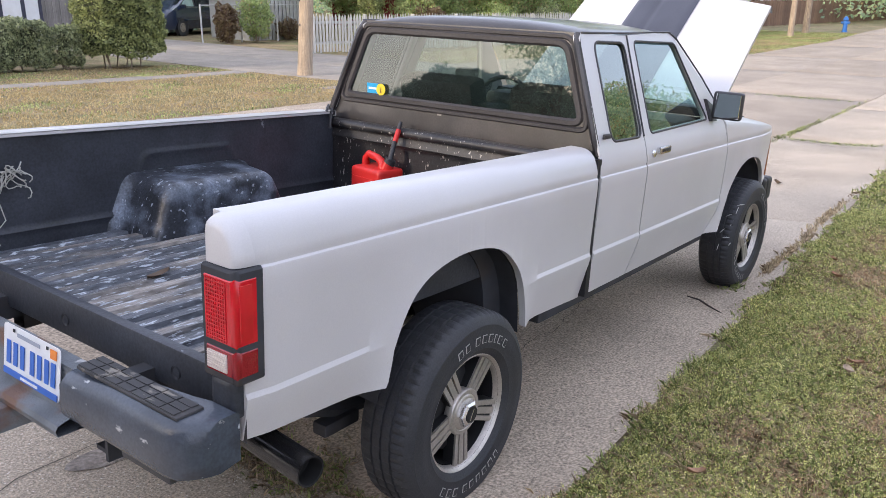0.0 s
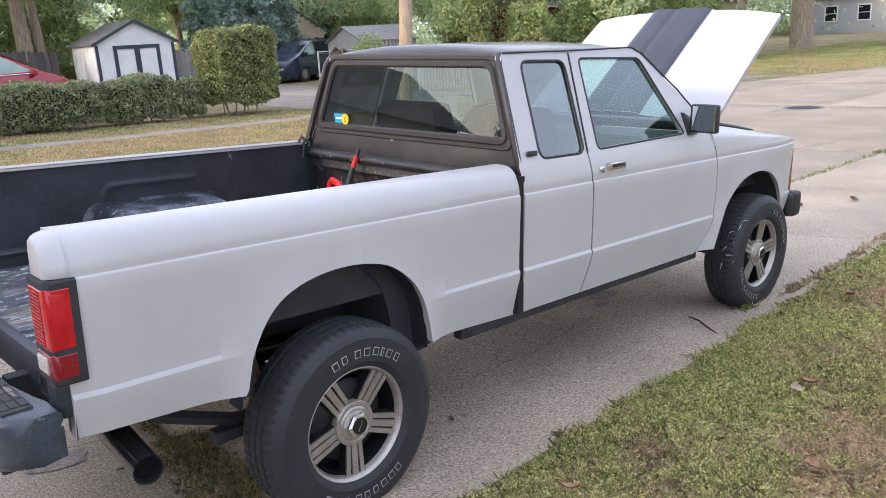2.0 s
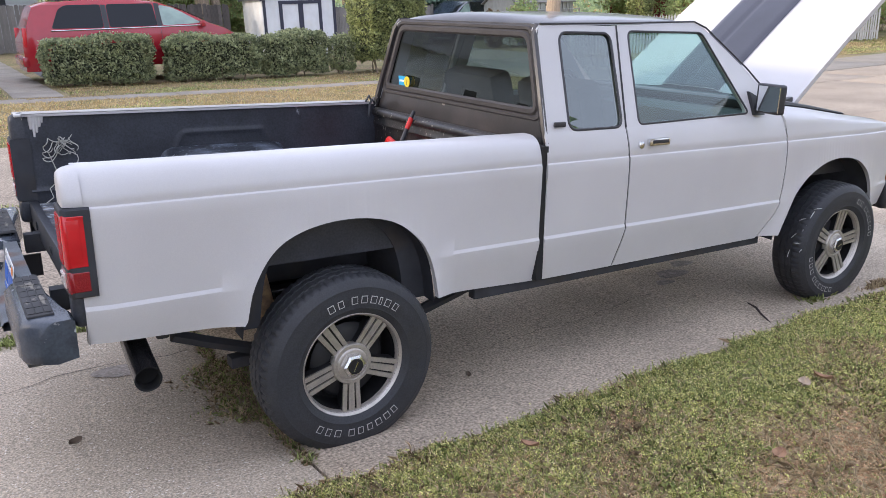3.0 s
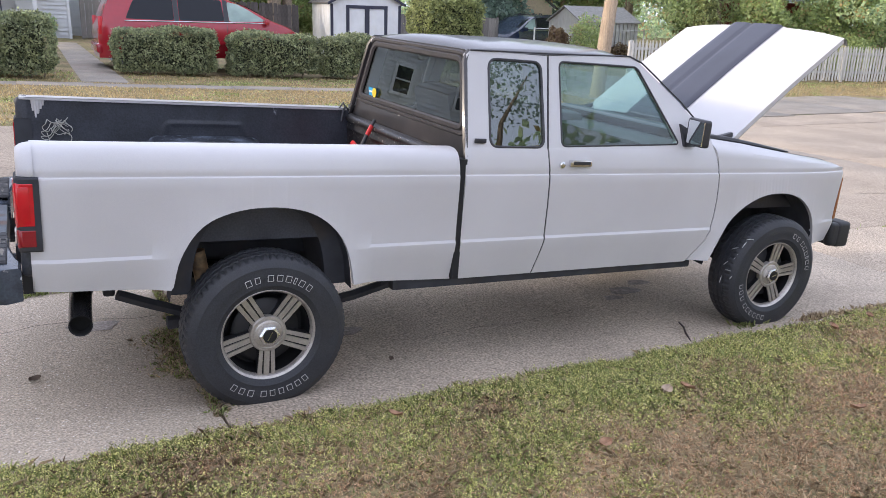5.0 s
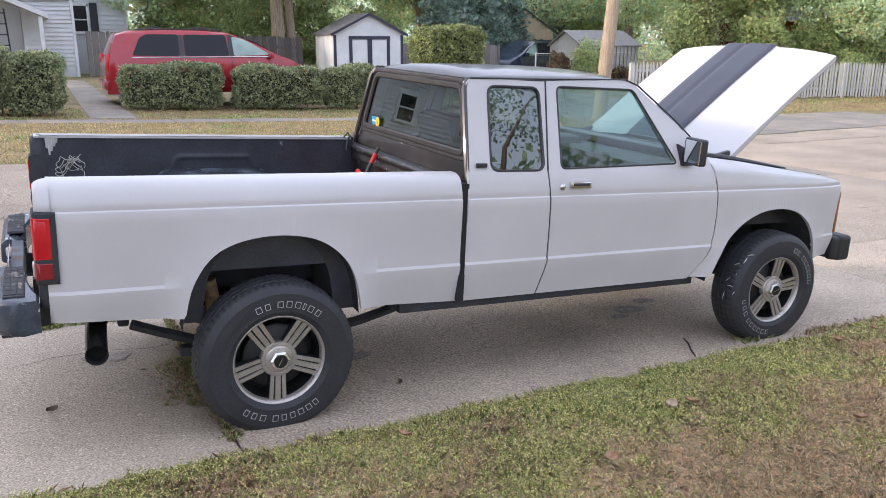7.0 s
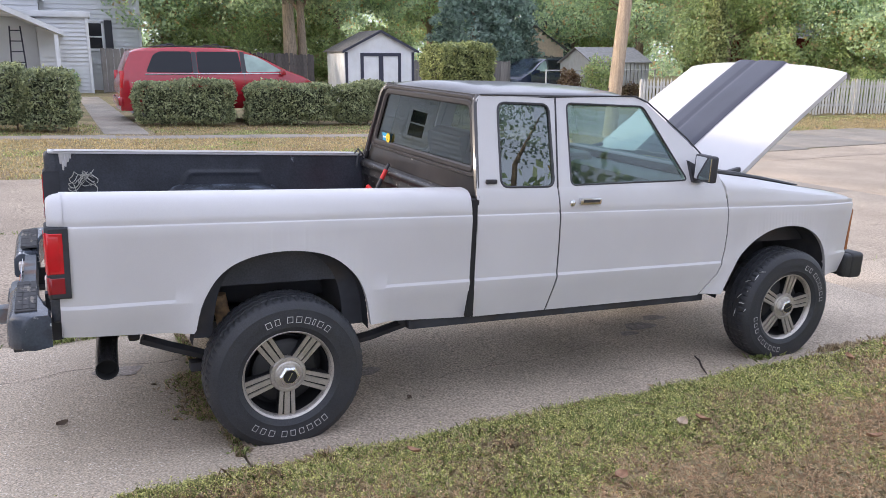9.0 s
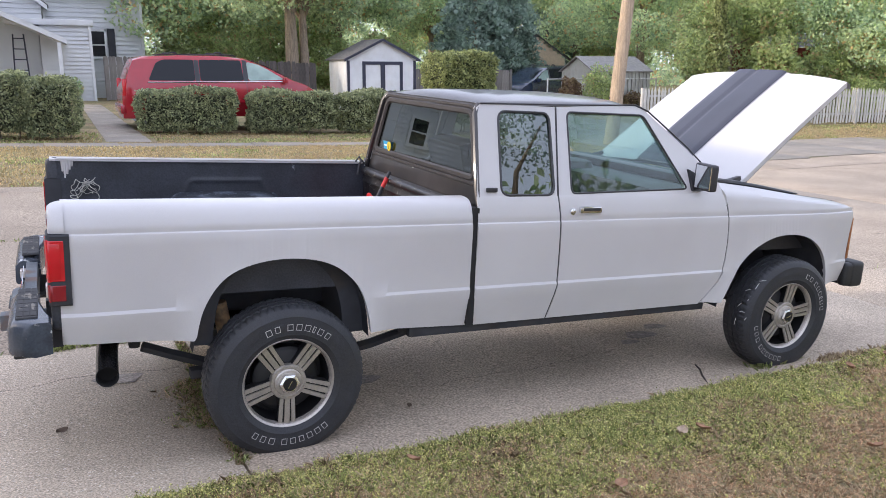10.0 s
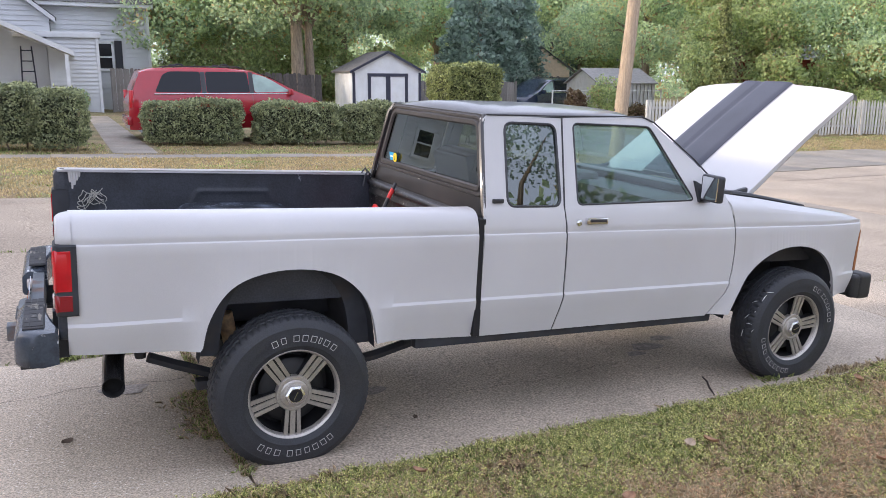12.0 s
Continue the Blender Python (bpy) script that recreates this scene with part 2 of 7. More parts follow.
def gz(x, y):
    """The height of the street and lawns."""
    return -0.48 * math.tanh(x / 12) + lerp_table(RISE, y) + lerp_table(BANK, y - 0.026 * x)


def far_edge(x):
    """The street's far edge."""
    return lerp_table([(-40, 8.3), (0, 8.45), (12, 9.1), (20, 9.6), (24, 9.4), (28, 8.3), (31, 7.3), (45, 7.1), (60, 8.0), (110, 9.0)], x)


CONCRETE = mat("street_concrete", (0.57, 0.475, 0.362), 0.92, var=0.16, scale=1.6, fine=0.46, fine_scale=110, bump=0.45, bump_scale=125, rand=0.05, second=(0.475, 0.395, 0.31), patch=0.8, cover=0.55, sharp=0.2,
               scratch=(0.88, 0.82, 0.74), scratch_cover=0.625, scratch_scale=85)
FAR_CONCRETE = mat("tan_street_concrete", (0.385, 0.315, 0.243), 0.92, var=0.14, scale=0.9, fine=0.5, fine_scale=60, second=(0.33, 0.27, 0.207), patch=0.6, cover=0.55, sharp=0.2, bump=0.3, bump_scale=60, rand=0.09)
# darker copy of the street concrete: shade by the truck is in its colour
SHADED_CONCRETE = mat("worn_street_concrete", (0.465, 0.385, 0.296), 0.92, var=0.16, scale=1.2, fine=0.55, fine_scale=90, second=(0.40, 0.33, 0.255), patch=0.7, cover=0.55, sharp=0.2, bump=0.4, bump_scale=90, rand=0.05)
SIDEWALK = mat("sidewalk_concrete", (0.29, 0.255, 0.21), 0.85, var=0.15, scale=1.5, fine=0.2, fine_scale=60, bump=0.3)
SOIL = mat("dry_lawn_ground", (0.27, 0.195, 0.11), 0.95, var=0.3, scale=1.3, fine=0.55, fine_scale=55, second=(0.19, 0.18, 0.075), patch=0.8, cover=0.5, sharp=0.15, bump=0.8, bump_scale=60)


def sheet(name, xs, ys, height, material, label, category, kind="structure"):
    bm = B()
    strip(bm, [[(x, y, height(x, y)) for x in xs] for y in ys])
    return tagged(part(name, bm, material, None, label), label, category, "", kind)


def span(a, b, n):
    return [a + (b - a) * i / n for i in range(n + 1)]


def paved(x, y):
    return -1.16 + 0.026 * x < y < far_edge(x)


def under(x, y):
    """The ground sheet lies a little under the street's slabs."""
    return gz(x, y) - 0.07 if paved(x, y) else gz(x, y) + 0.006


sheet("ground", [-900, -300, -120, -60] + span(-30, 60, 120) + [75, 100, 140, 200, 400, 900],
      [-900, -300, -100, -50, -30, -20, -15] + span(-12, -2, 20) + span(-1.9, -0.9, 40) + span(-0.5, 7, 8) + span(7.5, 16, 40) + span(17, 45, 28) + [60, 100, 200, 400, 900],
      under, SOIL, "dry patchy lawn on soil reaching into the distance", "ground")


def slab(parent, x0, x1, y0, y1, material, top=gz, lift=0.0, ny=2, nx=3, thick=0.05, name="slab", gap=0.006):
    """One concrete slab with rounded, slightly worn edges; y0 and y1 are functions of x."""
    xs = [x0 + gap, x0 + gap + 0.012] + [x0 + (x1 - x0) * i / nx for i in range(1, nx)] + [x1 - gap - 0.012, x1 - gap]
    rows = []
    for j in range(ny + 3):
        row = []
        for i, x in enumerate(xs):
            a, b = y0(x) + gap, y1(x) - gap
            y = [a, a + 0.012][j] if j < 2 else ([b - 0.012, b][j - ny - 1] if j > ny else a + (b - a) * (j - 1) / ny)
            edge = i in (0, len(xs) - 1) or j in (0, ny + 2)
            row.append((x, y, top(x, y) + lift - (0.008 if edge else 0)))
        rows.append(row)
    bm = strip(B(), rows)
    rim = [e for e in bm.edges if e.is_boundary]
    r = bmesh.ops.extrude_edge_only(bm, edges=rim)
    for v in r["geom"]:
        if isinstance(v, bmesh.types.BMVert):
            v.co.z -= thick
    return part(name, bm, material, parent)


road = thing("road", Matrix(), "weathered concrete street slabs with exposed aggregate and weedy joints", "street", kind="structure")
edge0 = lambda x: -1.22 + 0.026 * x
lane1 = lambda x: 0.97 - 0.016 * x
lane2 = lambda x: 4.35 - 0.02 * x
lane3 = lambda x: min(7.8, far_edge(x) - 0.3)
LANES = [(edge0, lane1, [-40, -30, -22, -15, -7.6, -0.22, 5.2, 10.75, 15.7, 21, 27, 33, 42, 55, 75, 110], 14),
         (lane1, lane2, [-40, -28, -19, -11, -4.2, 3.1, 10.6, 17.2, 24, 31, 40, 55, 75, 110], 2),
         (lane2, lane3, [-40, -28, -19, -11, -4.2, 3.1, 10.6, 17.2, 24, 31, 40, 55, 75, 110], 2),
         (lane3, far_edge, [-40, -28, -20, -12, -6, 0.4, 6.5, 12.6, 18.9, 25, 33, 42, 55, 75, 110], 2)]
for a, b, cuts, ny in LANES:
    for p, q in zip(cuts, cuts[1:]):
        slab(road, p, q, a, b, FAR_CONCRETE if ny == 2 else CONCRETE if p < -1 else SHADED_CONCRETE, ny=ny, nx=6)
# the far sidewalk, the side drive beyond the pole, the path to the house
walk_way = thing("sidewalk", Matrix(), "pale concrete sidewalk slabs between two strips of lawn", "sidewalk", kind="structure")
for k in range(24):
    x = -22 + 1.5 * k
    slab(walk_way, x, x + 1.5, lambda x: 14.4 + 0.04 * x, lambda x: 15.2 + 0.04 * x, SIDEWALK, lift=0.012 + 0.006 * (k % 3), thick=0.06)
side_drive = thing("side_street", Matrix(), "worn concrete side drive running between lawns", "side street", kind="structure")
for x0, x1, ys in [(12.5, 15.7, (9.2, 13, 17, 21, 25, 29, 34)), (15.7, 18.9, (9.4, 12, 16, 20, 24, 28, 34))]:
    for p, q in zip(ys, ys[1:]):
        slab(side_drive, x0, x1, lambda x, p=p: p, lambda x, q=q: q, SIDEWALK, lift=0.025, thick=0.06)
for x0, x1, y0, y1 in [(18.9, 22.5, 9.5, 13.0), (22.5, 27, 9.7, 11.8), (10.9, 12.5, 9.1, 10.9)]:
    slab(side_drive, x0, x1, lambda x, p=y0: p, lambda x, q=y1: q, SIDEWALK, lift=0.02, thick=0.06)
path_slabs = thing("front_path", Matrix(), "narrow concrete path leading to the white house", "path", kind="structure")
for k in range(10):
    y = 15.5 + 1.45 * k
    slab(path_slabs, 0.28, 1.28 - 0.025 * k, lambda x, y=y: y, lambda x, y=y: y + 1.45, SIDEWALK, lift=0.02, thick=0.05)
slab(path_slabs, 1.5, 3.8, lambda x: 19.3, lambda x: 26, mat("asphalt", (0.12, 0.12, 0.125), 0.9, var=0.2, fine=0.3), lift=0.012, thick=0.05, name="drive_slab")

# ---- plants and buildings across the street ----
HEDGE_LEAF = leaf_mat("hedge_leaves", (0.10, 0.125, 0.07), (0.52, 0.56, 0.31), see=0.42, clump=5)
TALL_LEAF = leaf_mat("tall_hedge_leaves", (0.11, 0.14, 0.06), (0.52, 0.56, 0.24), see=0.42, clump=5)
# tree and evergreen tones are lifted and blued to carry distant haze
TREE_LEAF = leaf_mat("tree_leaves", (0.31, 0.43, 0.28), (0.76, 0.86, 0.50), (0.70, 0.50, 0.26), see=0.62)
DARK_LEAF = leaf_mat("evergreen_needles", (0.19, 0.26, 0.225), (0.50, 0.62, 0.52), see=0.62)
PALE_LEAF = leaf_mat("shrub_leaves", (0.28, 0.36, 0.17), (0.62, 0.70, 0.33), (0.58, 0.44, 0.26), see=0.58)
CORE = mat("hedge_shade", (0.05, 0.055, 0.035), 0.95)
BARK = mat("bark", (0.30, 0.235, 0.175), 0.95, var=0.35, scale=6, fine=0.4, fine_scale=30, stretch=(3, 3, 0.5), bump=0.9, bump_scale=18)
rng = np.random.default_rng(7)


def leaf_quads(name, centres, size, material, parent, up=0.3, aspect=0.6):
    """Many small leaves, each a bent quad of its own, turned at random."""
    n = len(centres)
    a = rng.normal(size=(n, 3))
    a /= np.linalg.norm(a, axis=1)[:, None]
    nrm = rng.normal(size=(n, 3)) + np.array([0, 0, up])
    b = np.cross(nrm, a)
    b /= np.linalg.norm(b, axis=1)[:, None] + 1e-9
    s = size * rng.uniform(0.6, 1.35, (n, 1))
    c = np.asarray(centres)
    v = np.stack([c - a * s, c + b * s * aspect, c + a * s, c - b * s * aspect], 1).reshape(-1, 3)
    me = bpy.data.meshes.new(name)
    me.vertices.add(4 * n)
    me.vertices.foreach_set("co", v.astype(np.float32).ravel())
    me.loops.add(4 * n)
    me.loops.foreach_set("vertex_index", np.arange(4 * n, dtype=np.int32))
    me.polygons.add(n)
    me.polygons.foreach_set("loop_start", np.arange(0, 4 * n, 4, dtype=np.int32))
    me.polygons.foreach_set("loop_total", np.full(n, 4, dtype=np.int32))
    me.update(calc_edges=True)
    me.materials.append(material)
    ob = new(name, me)
    ob.parent = parent
    return ob


def bumpy(p, amount, freq, seed):
    p = np.asarray(p)
    return amount * (np.sin(p[:, 0] * freq + seed) * np.cos(p[:, 1] * freq * 1.3 + seed * 2) + 0.7 * np.sin(p[:, 2] * freq * 1.7 + p[:, 0] * freq * 0.6 + seed * 3))


def hedge(x0, x1, y0, y1, h, label, material=HEDGE_LEAF, n=15000, size=0.035, legs=0.03, seed=1):
    """A clipped hedge: a dark core put in for the shade inside, with stems, under a thick coat of small leaves with an
    uneven outline.
    """
    z = gz((x0 + x1) / 2, (y0 + y1) / 2)
    ob = thing("hedge", Matrix.Translation(((x0 + x1) / 2, (y0 + y1) / 2, z)), label, "hedge", "clipped hedges")
    sx, sy = x1 - x0, y1 - y0
    # dark box that stands in for the shade among the leaves
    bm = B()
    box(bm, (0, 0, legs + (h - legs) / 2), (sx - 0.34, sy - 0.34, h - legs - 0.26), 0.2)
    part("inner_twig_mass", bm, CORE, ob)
    for k in range(7):
        px, py = rng.uniform(-sx / 2 + 0.2, sx / 2 - 0.2), rng.uniform(-sy / 3, sy / 3)
        part("stem", tube(B(), [(px, py, -0.05), (px + rng.uniform(-0.08, 0.08), py, 0.2), (px + rng.uniform(-0.15, 0.15), py, 0.5)], 0.02, 5), BARK, ob)
    u = rng.uniform(-1, 1, (n, 3))
    face = rng.choice(5, n, p=[0.30, 0.14, 0.13, 0.13, 0.30])
    for f, (ax, sg) in enumerate([(1, -1), (1, 1), (0, -1), (0, 1), (2, 1)]):
        u[face == f, ax] = sg
    p = u * np.array([sx / 2, sy / 2, (h - legs) / 2]) + np.array([0, 0, legs + (h - legs) / 2])
    r = 0.24
    c = np.clip(p, [-sx / 2 + r, -sy / 2 + r, legs + r * 1.2], [sx / 2 - r, sy / 2 - r, h - r])
    d = p - c
    ln = np.linalg.norm(d, axis=1)[:, None] + 1e-9
    p = c + d / ln * np.minimum(ln, r)
    k = bumpy(p, 0.055, 3.6, seed) + bumpy(p, 0.04, 9.0, seed + 3) + np.abs(rng.normal(0, 0.045, n)) - 0.02
    p = p + (p - np.array([0, 0, h * 0.55])) / np.linalg.norm(p - np.array([0, 0, h * 0.55]), axis=1)[:, None] * k[:, None]
    leaf_quads("foliage", p, size, material, ob, up=0.6)
    return ob


LAB = "dense dark green clipped hedge with leafy tufts on top"
hedge(-3.52, -1.26, 15.82, 16.82, 1.40, LAB, seed=1)
hedge(-1.31, -0.19, 15.75, 16.75, 1.34, LAB, n=9000, seed=5)
hedge(1.27, 3.68, 17.51, 18.41, 1.13, LAB, seed=2)
hedge(4.12, 6.48, 17.66, 18.56, 1.15, LAB, seed=3)
hedge(6.74, 8.55, 17.81, 18.71, 1.17, LAB, seed=4)
hedge(8.86, 9.5, 18.03, 18.73, 1.08, "small rounded end shrub of a clipped hedge", n=5000, seed=6)
hedge(9.75, 11.72, 17.46, 19.06, 2.36, "tall square clipped hedge, yellow-green where the light falls", TALL_LEAF, n=26000, size=0.04, legs=0.3, seed=8)


def tree(x, y, h, crown, label, material=TREE_LEAF, n=9000, size=0.16, trunk=0.25, base=None, lumps=14, low=0.35, name="tree", lean=(0, 0), z=None):
    """A tapered trunk with limbs, and a crown of many leaves in uneven lumps with gaps."""
    ob = thing(name, Matrix.Translation((x, y, (gz(x, y) if z is None else z) - 0.05)), label, "tree", "trees")
    bm = B()
    top = Vector((lean[0], lean[1], h * 0.72))
    pts = [Vector((0, 0, 0)), Vector((lean[0] * 0.2 + 0.05, lean[1] * 0.2, h * 0.22)), Vector((lean[0] * 0.5, lean[1] * 0.5, h * 0.45)), top]
    tube(bm, [pts[0] - Vector((0, 0, 0.1)), pts[0] + Vector((0, 0, 0.25))] + pts[1:], [trunk * 1.5, trunk * 1.1, trunk, trunk * 0.75, trunk * 0.3], 9)
    ends = []
    for k in range(lumps):
        a = 2 * math.pi * k / lumps * 2.4 + rng.uniform(-0.4, 0.4)
        f = rng.uniform(0.35, 0.95)
        r = crown * rng.uniform(0.45, 0.85) * (1.15 - 0.5 * f)
        e = Vector((lean[0] + r * math.cos(a), lean[1] + r * math.sin(a), h * (low + (0.93 - low) * f)))
        s = pts[1].lerp(top, min(0.95, f * 0.9))
        tube(bm, [s, s.lerp(e, 0.5) + Vector((0, 0, 0.05 * h)), e], [trunk * 0.38, trunk * 0.22, trunk * 0.06], 6)
        ends.append(e)
    ends.append(Vector((lean[0], lean[1], h * 0.9)))
    part("trunk", bm, BARK, ob)
    per = n // len(ends)
    cs = []
    for e in ends:
        rad = crown * rng.uniform(0.32, 0.52)
        q = rng.normal(size=(per, 3))
        q /= np.linalg.norm(q, axis=1)[:, None]
        q *= rad * rng.uniform(0.35, 1.0, (per, 1)) ** 0.5 * np.array([1, 1, 0.72])
        q += bumpy(q, 0.12 * rad, 3.0 / rad * 2, rng.uniform(0, 9))[:, None] * q / rad
        cs.append(q + np.array(e))
    leaf_quads("crown", np.concatenate(cs), size, material, ob, up=0.9)
    return ob


def conifer(x, y, h, r, label, n=9000, size=0.14, material=DARK_LEAF, bottom=0.06):
    ob = thing("evergreen_tree", Matrix.Translation((x, y, gz(x, y) - 0.05)), label, "evergreen", "evergreens")
    part("trunk", tube(B(), [(0, 0, -0.1), (0, 0, h * 0.5), (0, 0, h * 0.97)], [0.2, 0.12, 0.02], 7), BARK, ob)
    f = rng.uniform(0, 1, n) ** 1.5
    tier = 1 - 0.28 * ((f * 11) % 1)
    rad = r * (1 - f) ** 0.8 * tier * rng.uniform(0.5, 1.05, n) ** 0.5
    a = rng.uniform(0, 2 * math.pi, n)
    rad *= 1 + 0.2 * np.sin(a * 5 + f * 20)
    p = np.stack([rad * np.cos(a), rad * np.sin(a), h * (bottom + (1 - bottom) * f) - 0.15 * rad], 1)
    leaf_quads("crown", p, size, material, ob, up=0.8)
    return ob


LEAFY = "tall leafy tree with a broad green crown"
tree(9.04, 31.13, 10, 4.6, "old yard tree with a double trunk, leaves turning at the tips", n=46000, size=0.086, trunk=0.30, low=0.26, lumps=20)
tree(9.66, 31.34, 9.5, 3.4, "second stem of an old yard tree beside the shed", n=11400, size=0.086, trunk=0.21, low=0.4)
tree(4.87, 39.06, 9.5, 4.6, LEAFY, n=26600, size=0.105, lumps=16, low=0.14)
tree(13.12, 36.71, 9.5, 4.6, LEAFY, n=26600, size=0.102, low=0.16)
tree(7.7, 43.11, 11, 6.0, LEAFY, n=20000, size=0.132, low=0.12)
conifer(20.54, 35.34, 10.5, 3.1, "dark evergreen tree with dense drooping needles", n=17000, bottom=0.04)
conifer(23.22, 36.39, 10.5, 2.5, "dark evergreen tree standing close beside another", n=14000, bottom=0.04)
conifer(30.71, 42.53, 11, 3.4, "bluish evergreen tree far behind the garages", n=13000, bottom=0.04)
tree(23.14, 46.39, 8.2, 4.6, LEAFY, n=20900, size=0.125, low=0.1)
tree(30.27, 39.52, 8.6, 4.6, LEAFY, n=22800, size=0.115, low=0.10)
tree(28.42, 30.98, 9.0, 4.2, LEAFY, n=26600, size=0.095, low=0.10)
tree(37.16, 45.64, 11.5, 6.5, LEAFY, n=20900, size=0.14, low=0.08)
tree(43.32, 36.76, 11, 6, LEAFY, n=20900, size=0.13, low=0.08)
tree(26.97, 23.06, 7.0, 3.0, "broad shrubby tree growing over the picket fence", PALE_LEAF, n=28500, size=0.073, trunk=0.12, low=0.08, lumps=18)
tree(31.12, 20.03, 8.0, 3.7, "broad shrubby tree growing over the picket fence", TREE_LEAF, n=30400, size=0.079, trunk=0.15, low=0.08, lumps=18)
tree(36.63, 19.43, 8.4, 4.0, LEAFY, n=22800, size=0.092, trunk=0.2, low=0.08, lumps=16)
tree(41.56, 23.72, 9, 4.5, LEAFY, n=17100, size=0.112, trunk=0.2, low=0.08)
conifer(24.79, 21.62, 6.2, 0.75, "narrow upright evergreen beside the picket fence", n=15000, size=0.055, material=TALL_LEAF, bottom=0.0)
tree(2.75, 46.02, 10, 5.0, LEAFY, n=20000, size=0.12, low=0.04, lumps=18)
tree(12.68, 44.2, 10, 5.5, LEAFY, n=20000, size=0.12, low=0.04, lumps=18)
tree(-9.83, 44.79, 13, 6, LEAFY, n=12000, size=0.145, low=0.1)
tree(54.5, 10.6, 9.5, 3.6, "street tree on the far corner lawn", n=22000, size=0.09, trunk=0.2, low=0.55)
tree(48.6, 17.3, 16, 6.0, "huge old tree with a broad furrowed trunk", n=20000, size=0.14, trunk=0.62, low=0.52, lumps=16)
tree(93, 38, 12, 7, LEAFY, n=13300, size=0.198, low=0.15)
tree(57.39, 33.01, 12, 7, LEAFY, n=15200, size=0.172, low=0.10)
tree(100, 22, 12, 7, LEAFY, n=13300, size=0.198, low=0.2)
tree(120, 4, 13, 8, LEAFY, n=13300, size=0.224, low=0.15)
wood = thing("distant_trees", Matrix(), "distant belt of leafy trees along the horizon", "trees", kind="stuff")
cs = []
for k in range(150):
    a = math.radians(-10 + 125 * k / 149)
    d = rng.uniform(62, 95)
    c = np.array([d * math.cos(a) * 1.25, d * math.sin(a), rng.uniform(1.0, 6)])
    q = rng.normal(size=(900, 3)) * np.array([3.2, 3.2, 2.6])
    cs.append(c + q)
cs = np.concatenate(cs)
cs[:, 2] = np.abs(cs[:, 2])
leaf_quads("foliage", cs, 0.22, TREE_LEAF, wood, up=0.9)

WHITE_WOOD = mat("white_painted_wood", (0.68, 0.69, 0.70), 0.6, var=0.08, scale=2, fine=0.06, second=(0.66, 0.66, 0.65), patch=3, cover=0.6)
SIDING = mat("white_siding", (0.60, 0.61, 0.62), 0.55, var=0.06, scale=1.2, fine=0.05)
SHINGLE = mat("grey_shingles", (0.13, 0.125, 0.125), 0.9, var=0.2, scale=4, fine=0.4, fine_scale=25, bump=0.5, bump_scale=40)
NAVY = mat("dark_blue_trim", (0.030, 0.032, 0.055), 0.6, var=0.15)
GREY_BOARD = mat("weathered_grey_boards", (0.20, 0.185, 0.17), 0.9, var=0.25, scale=3, fine=0.3, fine_scale=30, stretch=(4, 4, 0.5), rand=0.2)
BROWN_BOARD = mat("brown_boards", (0.20, 0.12, 0.075), 0.9, var=0.25, scale=3, fine=0.3, stretch=(4, 4, 0.5), rand=0.2)
DARK_GLASS = mat("dark_pane", (0.014, 0.016, 0.02), 0.08, spec=0.3)
TIN = mat("pale_sheet_metal", (0.54, 0.54, 0.52), 0.5, metal=0.3, var=0.15, scale=2, second=(0.34, 0.32, 0.28), patch=2, cover=0.6)

# garden shed
sh = thing("garden_shed", Matrix.Translation((10.22, 27.15, gz(12, 27))), "small white garden shed with dark blue trim and double doors", "shed")
GABLE = [(0, 0), (3.05, 0), (3.05, 2.20), (1.525, 2.94), (0, 2.20)]
part("front_wall", plate(B(), GABLE, [], lambda u, v, d: Vector((u, d, v)), 0.06), WHITE_WOOD, sh)
for k in range(7):
    part("side_board", box(B(), (-0.01, 0.17 + 0.31 * k, 1.10), (0.05, 0.302, 2.20), 0.006), WHITE_WOOD, sh)
part("side_wall", box(B(), (3.02, 1.13, 1.10), (0.06, 2.1, 2.20)), WHITE_WOOD, sh)
part("back_wall", plate(B(), GABLE, [], lambda u, v, d: Vector((u, 2.18 + d, v)), 0.06), WHITE_WOOD, sh)
for u0, v0, u1, v1 in [(-0.16, 2.12, 1.525, 2.95), (3.21, 2.12, 1.525, 2.95)]:
    part("roof_slope", prism(B(), [[(u0, y, v0), (u1, y, v1), (u1, y, v1 + 0.05), (u0, y, v0 + 0.05), (u0, y, v0)] for y in (-0.14, 2.34)]), SHINGLE, sh)
    part("bargeboard", prism(B(), [[(u0, y, v0 - 0.05), (u1, y, v1 - 0.05), (u1, y, v1 + 0.055), (u0, y, v0 + 0.055), (u0, y, v0 - 0.05)] for y in (-0.165, -0.143)]), NAVY, sh)
for u in (0.05, 3.0):
    part("corner_board", box(B(), (u, -0.014, 1.06), (0.11, 0.03, 2.12)), NAVY, sh)
for c, q in [((1.55, 2.02), (1.80, 0.13)), ((0.72, 0.98), (0.13, 1.95)), ((2.38, 0.98), (0.13, 1.95)), ((1.55, 0.98), (0.20, 1.95)), ((1.55, 0.08), (1.54, 0.10))]:
    part("door_trim", box(B(), (c[0], -0.02, c[1]), (q[0], 0.04, q[1])), NAVY, sh)
for u in (1.12, 1.98):
    part("door", box(B(), (u, -0.008, 0.98), (0.66, 0.02, 1.84)), WHITE_WOOD, sh)


